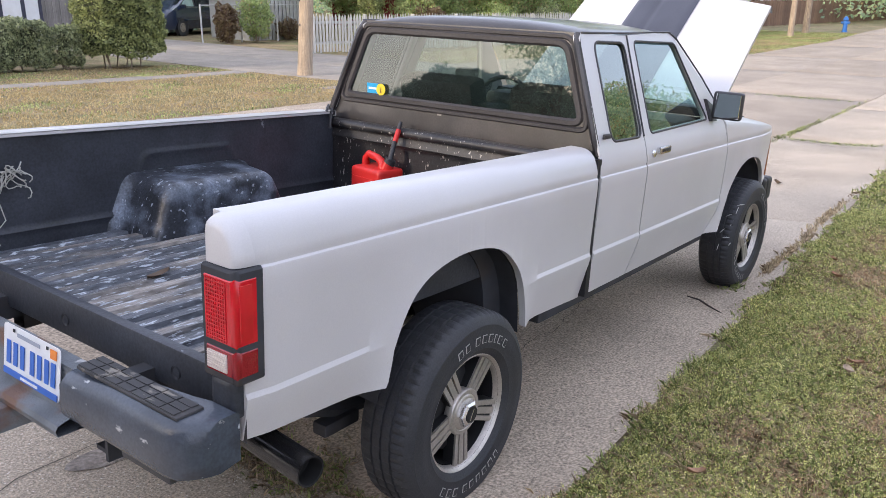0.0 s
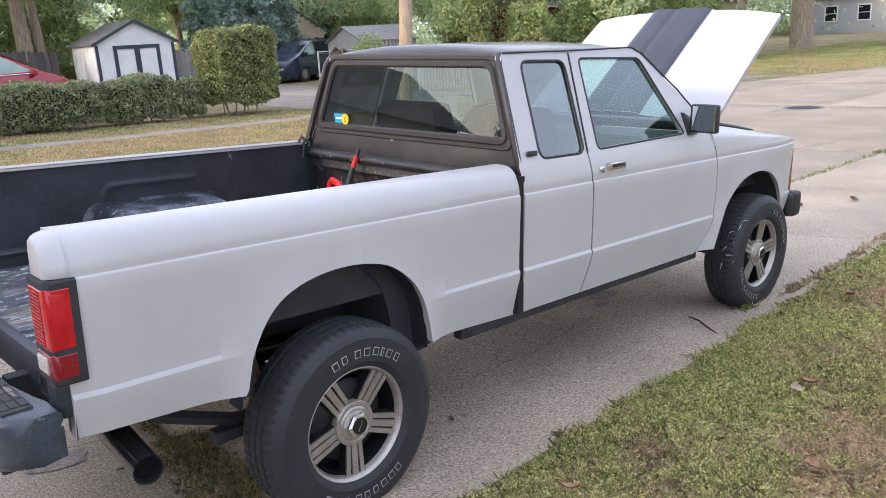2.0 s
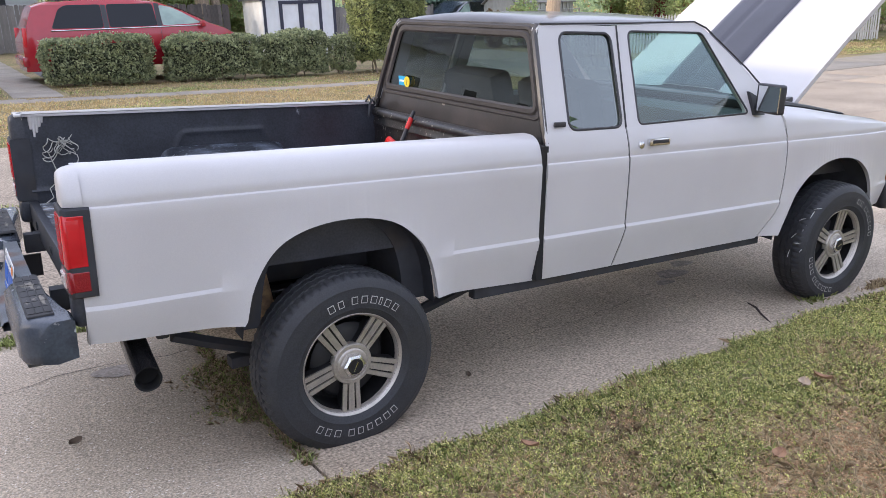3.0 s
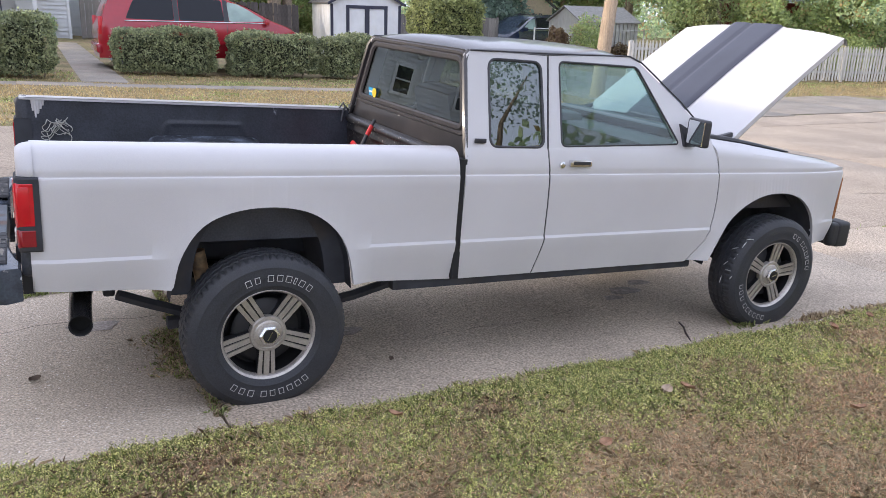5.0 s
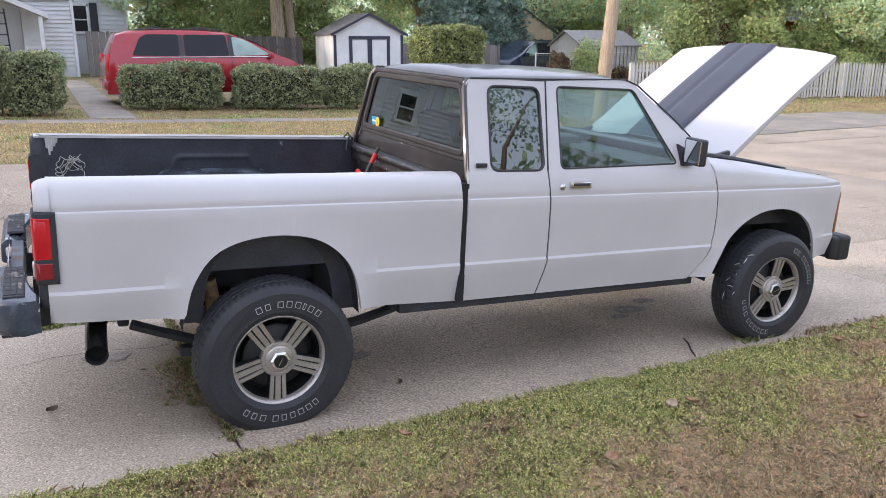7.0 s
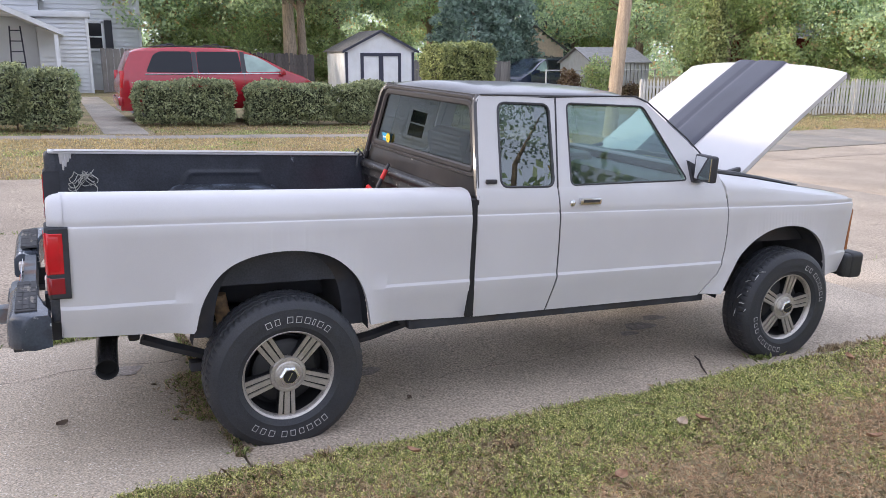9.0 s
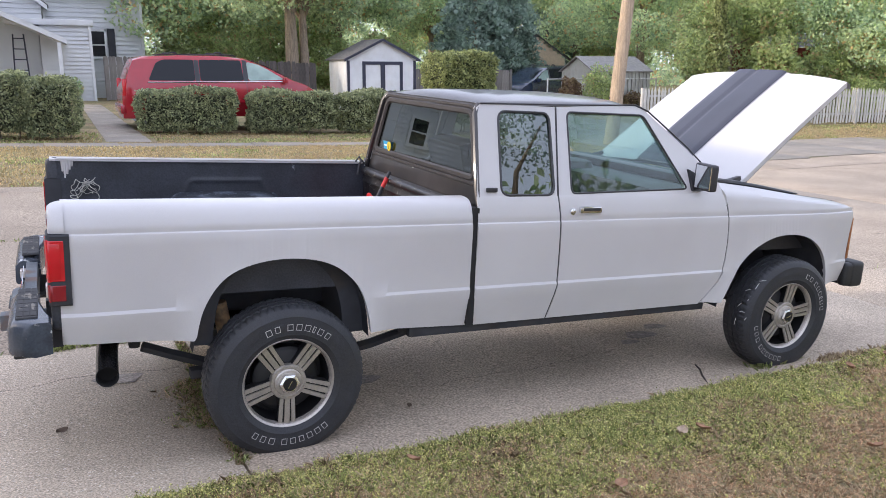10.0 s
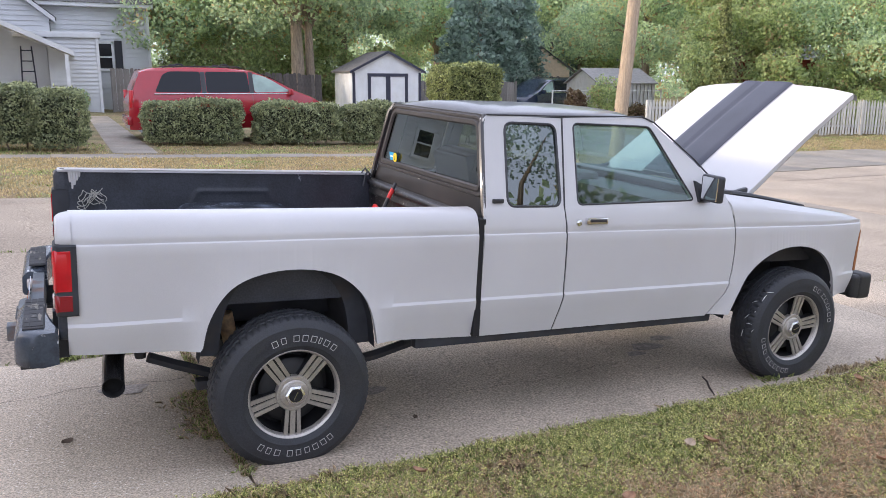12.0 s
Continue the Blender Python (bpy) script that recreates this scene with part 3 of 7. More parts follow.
def siding(bm, u0, u1, v0, v1, to3d, step=0.2, clip=None):
    """Lapped boards: each leans out towards its lower edge."""
    v = v0
    while v < v1 - 0.02:
        t = min(v + step, v1)
        a, b = (u0, u1) if clip is None else clip(0.5 * (v + t))
        if b > a:
            q = [bm.verts.new(to3d(*p)) for p in ((a, v, 0.045), (b, v, 0.045), (b, t, 0.0), (a, t, 0.0))]
            bm.faces.new(q)
            q = [bm.verts.new(to3d(*p)) for p in ((a, v, 0.0), (b, v, 0.0), (b, v, 0.045), (a, v, 0.045))]
            bm.faces.new(q)
        v = t
    return bm


# white house
hs = thing("white_house", Matrix.Translation((-1.07, 0.0, 0.07)), "white sided house with a porch, shutters and a grey roof", "house")
fx = lambda y: (lambda u, v, d: Vector((u, y - d, v)))
sx = lambda x: (lambda u, v, d: Vector((x + d, u, v)))
part("wing_wall", siding(B(), -9, 4.45, 0, 4.75, fx(36)), SIDING, hs)
part("wing_wall", siding(B(), 36, 43, 0, 4.75, sx(4.45)), SIDING, hs)
part("wing_corner", box(B(), (4.46, 35.97, 2.4), (0.12, 0.12, 4.75)), WHITE_WOOD, hs)
part("wing_eave", box(B(), (-2.3, 35.75, 4.84), (14.0, 0.6, 0.16), 0.02), WHITE_WOOD, hs)
part("wing_roof", strip(B(), [[(x, 35.4, 4.93), (x, 39.5, 7.2), (x, 43.6, 4.93)] for x in (-9.4, 4.75)]), SHINGLE, hs)
part("gable_wall", siding(B(), -8, 0.36, 0, 7.6, fx(34.2), clip=lambda v: (-8, min(0.36, 0.36 - max(0, v - 4.15) * 1.25))), SIDING, hs)
part("gable_side", siding(B(), 34.2, 36, 0, 4.2, sx(0.36)), SIDING, hs)
part("gable_bargeboard", prism(B(), [[(0.6, 34.2 - d, 3.93), (-4.6, 34.2 - d, 8.09), (-4.6, 34.2 - d, 8.29), (0.6, 34.2 - d, 4.13), (0.6, 34.2 - d, 3.93)] for d in (0.45, 0.0)]), WHITE_WOOD, hs)
part("gable_roof", strip(B(), [[(0.65, y, 4.12), (-4.6, y, 8.32), (-9.9, y, 4.12)] for y in (33.7, 38)]), SHINGLE, hs)
part("side_room_wall", siding(B(), 0.2, 2.1, 0, 3.3, fx(33.2), 0.17), SIDING, hs)
part("side_room_wall", siding(B(), 33.2, 36, 0, 3.3, sx(2.1), 0.17), SIDING, hs)
part("side_room_roof", box(B(), (0.6, 34.5, 3.42), (3.3, 2.9, 0.24), 0.02), WHITE_WOOD, hs)
part("side_room_wall", siding(B(), 33.2, 34.3, 0, 3.3, lambda u, v, d: Vector((0.2 - d, u, v)), 0.17), SIDING, hs)
part("corner_board", box(B(), (2.1, 33.16, 1.65), (0.11, 0.11, 3.3)), WHITE_WOOD, hs)
part("porch_roof", prism(B(), [[(1.15, y, 2.52), (-7, y, 6.22), (-7, y, 6.42), (1.15, y, 2.72), (1.15, y, 2.52)] for y in (31.6, 34.2)]), WHITE_WOOD, hs)
part("porch_roof_cover", strip(B(), [[(1.10, y, 2.745), (-7, y, 6.425)] for y in (31.64, 34.2)]), SHINGLE, hs)
part("porch_post", box(B(), (0.87, 31.75, 1.3), (0.15, 0.15, 2.6), 0.01), WHITE_WOOD, hs)
part("porch_floor", box(B(), (-3.5, 33, 0.15), (8.2, 2.6, 0.3)), SIDEWALK, hs)
win = part("window", box(B(), (2.55, 35.93, 2.64), (0.55, 0.06, 1.13)), DARK_GLASS, hs)
for c, s in [((2.55, 3.25), (0.72, 0.12)), ((2.55, 2.03), (0.72, 0.12)), ((2.23, 2.64), (0.1, 1.3)), ((2.87, 2.64), (0.1, 1.3)), ((2.55, 2.6), (0.55, 0.06))]:
    part("frame", box(B(), (c[0], 35.9, c[1]), (s[0], 0.1, s[1])), WHITE_WOOD, win)
part("shutter", box(B(), (3.12, 35.93, 2.70), (0.32, 0.06, 1.26)), mat("dark_shutter", (0.025, 0.027, 0.035), 0.6), hs)
for x in (-6.5, -3.5):
    win = part("window", box(B(), (x, 34.1, 1.6), (0.9, 0.1, 1.4)), DARK_GLASS, hs)
    for c, s in [((x, 2.35), (1.1, 0.12)), ((x, 0.85), (1.1, 0.12)), ((x - 0.5, 1.6), (0.1, 1.5)), ((x + 0.5, 1.6), (0.1, 1.5))]:
        part("frame", box(B(), (c[0], 34.08, c[1]), (s[0], 0.12, s[1])), WHITE_WOOD, win)
ld = thing("ladder", Matrix.Translation((-1.65, 33.0, 0.37)), "dark wooden step ladder standing on the porch", "ladder")
for a in (-0.42, 0.42):
    part("rail", tube(B(), [(a * 0.72, 0, 0), (a * 0.46, 0.25, 2.62)], 0.03, 6), NAVY, ld)
for k in range(6):
    part("rung", box(B(), (0, 0.04 + 0.035 * k, 0.35 + 0.42 * k), (0.58 - 0.03 * k, 0.08, 0.04)), NAVY, ld)


def board_fence(x0, y0, x1, y1, h, n, material, label, jag=0.03, picket=False):
    """A fence of single boards on two rails."""
    ob = thing("picket_fence" if picket else "board_fence", Matrix.Translation((x0, y0, gz(x0, y0))), label, "fence")
    dx, dy = x1 - x0, y1 - y0
    ln = math.hypot(dx, dy)
    turn = Matrix.Rotation(math.atan2(dy, dx), 4, "Z")
    w = ln / n
    bm = B()
    t = 0.02
    if picket:
        plate(bm, [(-w * 0.30, 0), (w * 0.30, 0), (w * 0.30, h * 0.9), (0, h), (-w * 0.30, h * 0.9)], [], lambda u, v, d: Vector((u, d, v)), t)
    else:
        plate(bm, [(-w * 0.485, 0), (w * 0.485, 0), (w * 0.485, h - 0.05), (w * 0.3, h), (-w * 0.3, h), (-w * 0.485, h - 0.05)], [], lambda u, v, d: Vector((u, d, v)), t)
    first = part("picket" if picket else "board", bm, material, ob)
    me = first.data
    for k in range(n):
        o = first if k == 0 else new(first.name.split(".")[0], me)
        o.parent = ob
        s = (k + 0.5) / n
        zz = gz(x0 + dx * s, y0 + dy * s) - gz(x0, y0)
        o.matrix_local = turn @ pose(ln * s, rng.uniform(-0.012, 0.012), zz + 0.05 + rng.uniform(-jag, jag), 0, rng.uniform(-1.0, 1.0), 0)
    ze = gz(x1, y1) - gz(x0, y0)
    for f in (0.25, 0.78):
        part("rail", strip(B(), [[turn @ Vector((a, 0.025 + p, h * f + q + ze * a / ln)) for p, q in ((0, 0), (0.04, 0), (0.04, 0.09), (0, 0.09), (0, 0))] for a in (0, ln)]), material, ob)
    for k in range(int(ln / 2.4) + 1):
        a = min(ln - 0.05, k * 2.4)
        part("post", box(B(), turn @ Vector((a, 0.08, h * 0.5 + ze * a / ln)), (0.1, 0.1, h * 1.04), 0.01), material, ob)
    return ob


PICKET = mat("white_picket_paint", (0.56, 0.54, 0.49), 0.7, var=0.12, scale=4, rand=0.1)
board_fence(18.64, 18.9, 33.69, 16.18, 1.34, 110, PICKET, "white wooden picket fence with pointed tops, weathered", picket=True)
board_fence(1.52, 33.4, 5.38, 33.27, 1.85, 26, GREY_BOARD, "tall grey weathered board fence beside the house")
board_fence(5.46, 28.67, 9.36, 28.54, 1.9, 26, mat("dark_boards", (0.085, 0.075, 0.07), 0.9, var=0.3, rand=0.25), "dark stained board fence behind the yard")
board_fence(12.19, 27.19, 19.64, 29.82, 1.75, 44, GREY_BOARD, "grey weathered board fence behind the shed")
board_fence(61, 16, 104, 11.5, 1.9, 90, BROWN_BOARD, "long reddish brown board fence across the corner")

# tin shed, beige garage, red house
ts = thing("tin_shed", Matrix.Translation((21.3, 25.5, gz(22, 26))) @ Matrix.Rotation(radians(-6), 4, "Z"), "pale sheet metal shed with a low ribbed roof", "shed")
for k in range(15):
    part("rib_panel", box(B(), (0.1 + 0.2 * k, 0.0, 0.9), (0.17, 0.04, 1.8), 0.015), TIN, ts)
part("gable_wall", plate(B(), [(0, 0), (3.0, 0), (3.0, 1.8), (1.5, 2.42), (0, 1.8)], [], lambda u, v, d: Vector((0.02 + d, u, v)), 0.05), TIN, ts)
part("far_wall", plate(B(), [(0, 0), (3.0, 0), (3.0, 1.8), (1.5, 2.42), (0, 1.8)], [], lambda u, v, d: Vector((2.94 + d, u, v)), 0.05), TIN, ts)
for a, b in [((-0.1, 1.78), (1.5, 2.46)), ((3.1, 1.78), (1.5, 2.46))]:
    part("roof_slope", prism(B(), [[(x, a[0], a[1]), (x, b[0], b[1]), (x, b[0], b[1] + 0.05), (x, a[0], a[1] + 0.05), (x, a[0], a[1])] for x in (-0.1, 3.1)]), mat("dull_tin_roof", (0.27, 0.26, 0.25), 0.6, metal=0.3, var=0.2), ts)
bg = thing("beige_garage", Matrix.Translation((25.2, 39.6, -0.1)) @ Matrix.Rotation(radians(-38), 4, "Z") @ Matrix.Diagonal((0.98, 0.74, 0.93, 1)), "beige sided garage with a white door and a chimney", "garage")
BEIGE = mat("beige_siding", (0.62, 0.50, 0.36), 0.7, var=0.1)
part("front_wall", siding(B(), 0, 3.6, 0, 4.0, lambda u, v, d: Vector((u, -d, v)), 0.22, clip=lambda v: (max(0, (v - 2.6) * 1.3), min(3.6, 3.6 - (v - 2.6) * 1.3))), BEIGE, bg)
part("side_wall", siding(B(), 0, 6, 0, 2.6, lambda u, v, d: Vector((-d, u, v)), 0.22), BEIGE, bg)
for a, b in [((-0.25, 2.45), (1.8, 4.1)), ((3.85, 2.45), (1.8, 4.1))]:
    part("roof_slope", prism(B(), [[(a[0], y, a[1]), (b[0], y, b[1]), (b[0], y, b[1] + 0.08), (a[0], y, a[1] + 0.08), (a[0], y, a[1])] for y in (-0.14, 6.2)]), SHINGLE, bg)
part("garage_door", box(B(), (2.2, -0.03, 1.05), (2.1, 0.05, 2.1)), WHITE_WOOD, bg)
part("chimney", box(B(), (2.2, 3, 4.3), (0.4, 0.4, 1.4)), SHINGLE, bg)
rh = thing("red_house", Matrix.Translation((36.88, 28.14, -0.1)), "dark red sided house behind the fence", "house")
part("wall", siding(B(), -1.6, 2.2, 0, 3.0, lambda u, v, d: Vector((u, -d, v)), 0.2), mat("red_siding", (0.22, 0.035, 0.03), 0.7, var=0.15), rh)
part("wall", siding(B(), 0, 6, 0, 3.0, lambda u, v, d: Vector((-1.6 - d, u, v)), 0.2), MATS["red_siding"], rh)
part("roof", strip(B(), [[(-2, y, z) for y, z in ((-0.5, 3.0), (3, 4.5), (6.5, 3.0))], [(2.6, y, z) for y, z in ((-0.5, 3.0), (3, 4.5), (6.5, 3.0))]]), SHINGLE, rh)


def far_house(x, y, w, d, h, wall, label, rot=0, wins=3, ww=0.45, wh=0.6):
    ob = thing("house", Matrix.Translation((x, y, gz(x, y) - 0.1)) @ Matrix.Rotation(radians(rot), 4, "Z"), label, "house", "far houses")
    part("wall", siding(B(), 0, w, 0, h, lambda u, v, e: Vector((u, -e, v)), 0.16), wall, ob)
    part("wall", siding(B(), 0, d, 0, h, lambda u, v, e: Vector((-e, u, v)), 0.25), wall, ob)
    part("wall", box(B(), (w / 2, d / 2 + 0.1, h / 2), (w - 0.1, d - 0.1, h)), wall, ob)
    part("roof", strip(B(), [[(u, v, z) for v, z in ((-0.5, h - 0.1), (d / 2, h + d * 0.3), (d + 0.5, h - 0.1))] for u in (-0.5, w + 0.5)]), SHINGLE, ob)
    part("gable", plate(B(), [(0, h), (d, h), (d / 2, h + d * 0.28)], [], lambda u, v, e: Vector((e, u, v)), 0.1), wall, ob)
    for k in range(wins):
        u = w * (k + 0.7) / (wins + 0.4)
        c = h * 0.55
        pane = part("window", box(B(), (u, -0.03, c), (2 * ww, 0.06, 2 * wh)), DARK_GLASS, ob)
        a, b = ww + 0.1, wh + 0.1
        part("frame", plate(B(), [(u - a, c - b), (u + a, c - b), (u + a, c + b), (u - a, c + b)], [[(u - ww, c - wh), (u + ww, c - wh), (u + ww, c + wh), (u - ww, c + wh)]], lambda p, q, e: Vector((p, -0.09 + e, q)), 0.09), WHITE_WOOD, pane)
        part("glazing_bar", box(B(), (u, -0.065, c), (2 * ww, 0.05, 0.05)), WHITE_WOOD, pane)
    return ob


GREY_SIDING = mat("grey_siding", (0.36, 0.37, 0.38), 0.7, var=0.08)
far_house(74, 27, 9, 9, 3.2, GREY_SIDING, "grey sided house with white framed windows", -80)
far_house(88, 30, 10, 9, 3.4, SIDING, "white sided house behind the board fence", -80)
far_house(64, 40, 10, 9, 3.4, mat("tan_siding", (0.48, 0.38, 0.28), 0.7, var=0.08), "tan sided house half hidden by trees", -70)
# houses and trees on the near side, behind the camera
# this unseen brown house was first added to keep sun off the truck
far_house(-24, -9, 9, 15, 4.2, mat("brown_siding", (0.16, 0.12, 0.09), 0.8, var=0.1), "unseen low brown house with a grey shingled roof", 0)
far_house(4, -24, 12, 8, 3.4, SIDING, "white sided house with three front windows", 0)
tree(11, -16, 9, 4.0, "yard tree with a broad leafy crown", n=7000, size=0.2, low=0.3)
tree(7.4, -10.2, 11.5, 3.6, "tall yard tree with a loose leafy crown", DARK_LEAF, n=15000, size=0.048, low=0.42, lumps=13)
tree(25, -11.5, 6.0, 3.4, "yard tree with a broad leafy crown", n=26000, size=0.06, low=0.25)
tree(33, -7.5, 6.2, 3.8, "yard tree with a broad leafy crown", n=26000, size=0.07, low=0.25)
for x, y, h, r in [(-22, 17.0, 5.0, 2.2), (-25.5, 18.0, 5.6, 2.4), (-29, 15.5, 9.0, 3.6), (-33, 12.5, 11.0, 4.2), (-40, 22, 7.0, 3.4), (-46, 30, 8.0, 4.0), (-5.2, 26, 7.5, 2.6)]:
    tree(x, y, h, r, "dense yard tree beyond the street", DARK_LEAF, n=14000, size=0.085, low=0.10)
far_house(-19.5, 19.8, 13, 8, 3.2, SIDING, "white sided house with a grey roof and dark windows", 0, 5, 0.28, 0.42)
far_house(-42, 27, 12, 10, 3.2, SIDING, "white sided house with a grey roof", 90)

# ---- the pickup truck: body ----
truck = thing("pickup_truck", TRUCK_POSE, "white extended-cab pickup truck with black cab back and raised hood", "pickup truck")

SIDE = [(0.48, 0.770), (0.54, 0.782), (0.66, 0.810), (0.714, 0.8212), (0.723, 0.8214), (0.736, 0.8148), (0.80, 0.8155), (0.90, 0.819), (1.00, 0.823), (1.043, 0.823), (1.048, 0.8215),
        (1.053, 0.8168), (1.060, 0.8162), (1.068, 0.8174), (1.085, 0.814), (1.11, 0.806), (1.135, 0.794), (1.152, 0.778), (1.162, 0.758), (1.166, 0.735), (1.1668, 0.688)]
ZS = [z for z, y in SIDE]
R_ARCH = [(-0.42, 0.0), (-0.405, 0.52), (-0.375, 0.68), (-0.33, 0.78), (-0.27, 0.85), (-0.19, 0.893), (-0.08, 0.918), (0.04, 0.921), (0.15, 0.902), (0.23, 0.865), (0.303, 0.80), (0.345, 0.73), (0.373, 0.64), (0.387, 0.52), (0.401, 0.0)]
F_ARCH = [(2.555, 0.0), (2.575, 0.50), (2.61, 0.62), (2.67, 0.73), (2.75, 0.815), (2.85, 0.878), (2.97, 0.918), (3.11, 0.927), (3.24, 0.905), (3.34, 0.855), (3.41, 0.79), (3.455, 0.71), (3.48, 0.62), (3.49, 0.56), (3.50, 0.0)]


R_ARCH = [R_ARCH[0]] + spline(R_ARCH[1:-1], 5) + [R_ARCH[-1]]
F_ARCH = [F_ARCH[0]] + spline(F_ARCH[1:-1], 5) + [F_ARCH[-1]]
LEFT_IN = 0.055


def arch_gap(tab, x, z):
    """How far a point lies from the edge of a wheel opening."""
    return min(math.hypot(x - a, z - b) for a, b in tab)


R_FINE = R_ARCH[1:-1]
F_FINE = F_ARCH[1:-1]


def flank(x, z):
    """Half the truck's width at a point of its side."""
    y = lerp_table(SIDE, z)
    for tab in (R_FINE, F_FINE):
        if tab[0][0] - 0.3 < x < tab[-1][0] + 0.3 and z < 1.05:
            d = arch_gap(tab, x, z)
            k = math.exp(-(d / 0.075) ** 2)
            y = y * (1 - k) + (0.822 + 0.006 * math.exp(-(d / 0.02) ** 2)) * k
    if x > 3.2:
        y -= 0.055 * ((x - 3.2) / 0.5) ** 2
    if x < -0.80:
        y -= 0.02 * ((-0.80 - x) / 0.12) ** 2
    return y


def skin(bm, left, right, lows, zs, us, s, top=None, lip=0.028, shape=flank):
    """A body panel on side s between two seams left(z) and right(z), down to lows(x, z), with turned-in edges."""
    cols = []
    for u in us:
        col, last = [], None
        for z0 in zs:
            z = z0
            for _ in range(3):
                x = left(z) + (right(z) - left(z)) * u
                z = max(z0, lows(x))
                if top and z0 > 1.075:
                    z = 1.075 + (top(x) - 1.075) * min(1.0, (z0 - 1.075) / 0.175)
            y = shape(x, z) - (LEFT_IN if s > 0 else 0.0)
            if not col:
                col.append((x, s * (y - lip), z + 0.004))
            col.append((x, s * y, z))
        cols.append(col)
    first = [(x, y - (s * lip if z < 1.13 else 0), z - (lip if z >= 1.13 else 0)) for x, y, z in cols[0]]
    last = [(x, y - (s * lip if z < 1.13 else 0), z - (lip if z >= 1.13 else 0)) for x, y, z in cols[-1]]
    strip(bm, [first] + cols + [last])
    bmesh.ops.remove_doubles(bm, verts=bm.verts, dist=0.0004)
    return bm


def dense(a, b, n, around=()):
    """Even steps from 0 to 1 with more of them round some places, for columns from a to b."""
    t = {i / n for i in range(n + 1)}
    for c in around:
        for k in range(-46, 47):
            v = (c + k * 0.0105 - a) / (b - a)
            if 0 < v < 1:
                t.add(round(v, 5))
    return sorted(t)


def arch_low(tab, sill):
    def low(x):
        if tab[0][0] < x < tab[-1][0]:
            return max(sill(x), lerp_table(tab, x))
        return sill(x)
    return low


def bed_sill(x):
    return 0.605 - 0.075 * min(1, max(0, (x + 0.89) / 1.78))


for s in (-1, 1):
    bm = skin(B(), lambda z: -0.895 + 0.02 * max(0, z - 1.05) / 0.12, lambda z: 0.902 - 0.014 * (z - 0.53), arch_low(R_ARCH, bed_sill), ZS, dense(-0.89, 0.9, 24, (0.0,)), s)
    part("bed_side", bm, WHITE, truck, "white bed side with a rolled top rail", smooth=24, rake=True)


def cab_low(x):
    return 0.527


def door_back(z):
    return lerp_table([(0.5, 1.372), (0.56, 1.388), (0.70, 1.412), (0.85, 1.412), (1.07, 1.400), (1.19, 1.392)], z)


def door_front(z):
    return lerp_table([(0.5, 2.42), (0.55, 2.465), (0.62, 2.525), (0.70, 2.56), (0.80, 2.577), (0.92, 2.577), (1.07, 2.555), (1.15, 2.535), (1.25, 2.50)], z)


CAB_SIDE = [(z, y) for z, y in SIDE if z < 1.08] + [(1.09, 0.815), (1.13, 0.806), (1.165, 0.796), (1.178, 0.790)]
CAB_Z = [z for z, y in CAB_SIDE]


def cab_flank(x, z):
    y = lerp_table(CAB_SIDE, z)
    if x > 2.3 and z < 1.05:
        d = arch_gap(F_FINE, x, z)
        k = math.exp(-(d / 0.075) ** 2)
        y = y * (1 - k) + 0.822 * k
    return y


def greenhouse(s, off=0.0):
    """The leaning plane of the side windows."""
    def to3d(x, z, depth):
        return Vector((x, s * (0.790 - 0.160 * (z - 1.178) / 0.43 - depth + off - (0.075 if s > 0 else 0.0)), z))
    return to3d


QUARTER = rounded([(1.062, 1.180), (1.372, 1.180), (1.398, 1.578), (1.096, 1.578)], 0.045)
DOOR_WIN = rounded([(1.478, 1.186), (2.262, 1.205), (2.015, 1.588), (1.510, 1.588)], 0.03)
for s in (-1, 1):
    bm = skin(B(), lambda z: 0.930 - 0.010 * (z - 0.53), lambda z: door_back(z) - 0.005, cab_low, CAB_Z, dense(0.9, 1.4, 8), s, shape=cab_flank)
    part("cab_corner_panel", bm, WHITE, truck, smooth=24, rake=True)
    bm = plate(B(), [(0.927, 1.178), (1.388, 1.178), (1.440, 1.610), (1.0, 1.610), (0.978, 1.59)], [QUARTER], greenhouse(s), 0.03)
    part("quarter_window_surround", bm, WHITE, truck, rake=True)
    bm = pane(B(), QUARTER, greenhouse(s, -0.008))
    part("quarter_window", bm, DARK_TINT, truck, "dark tinted rear quarter window", smooth=0, rake=True)
    door = part("door", skin(B(), lambda z: door_back(z) + 0.004, lambda z: door_front(z) - 0.004, cab_low, CAB_Z, dense(1.4, 2.5, 18), s, shape=cab_flank), WHITE, truck, "white door with a crease and a chrome handle", smooth=24, rake=True)
    bm = plate(B(), [(1.396, 1.178), (2.52, 1.178), (2.50, 1.235), (2.43, 1.29), (2.30, 1.412), (2.03, 1.615), (1.97, 1.635), (1.447, 1.612)], [DOOR_WIN], greenhouse(s), 0.03)
    part("window_frame", bm, WHITE, door, rake=True)
    bm = pane(B(), DOOR_WIN, greenhouse(s, -0.012))
    part("door_window", bm, GLASS, door, "door window glass, closed", smooth=0, rake=True)


def fender_top(x):
    return lerp_table([(2.4, 1.245), (2.8, 1.205), (3.2, 1.152), (3.5, 1.118), (3.62, 1.100), (3.68, 1.07), (3.72, 1.03)], x)


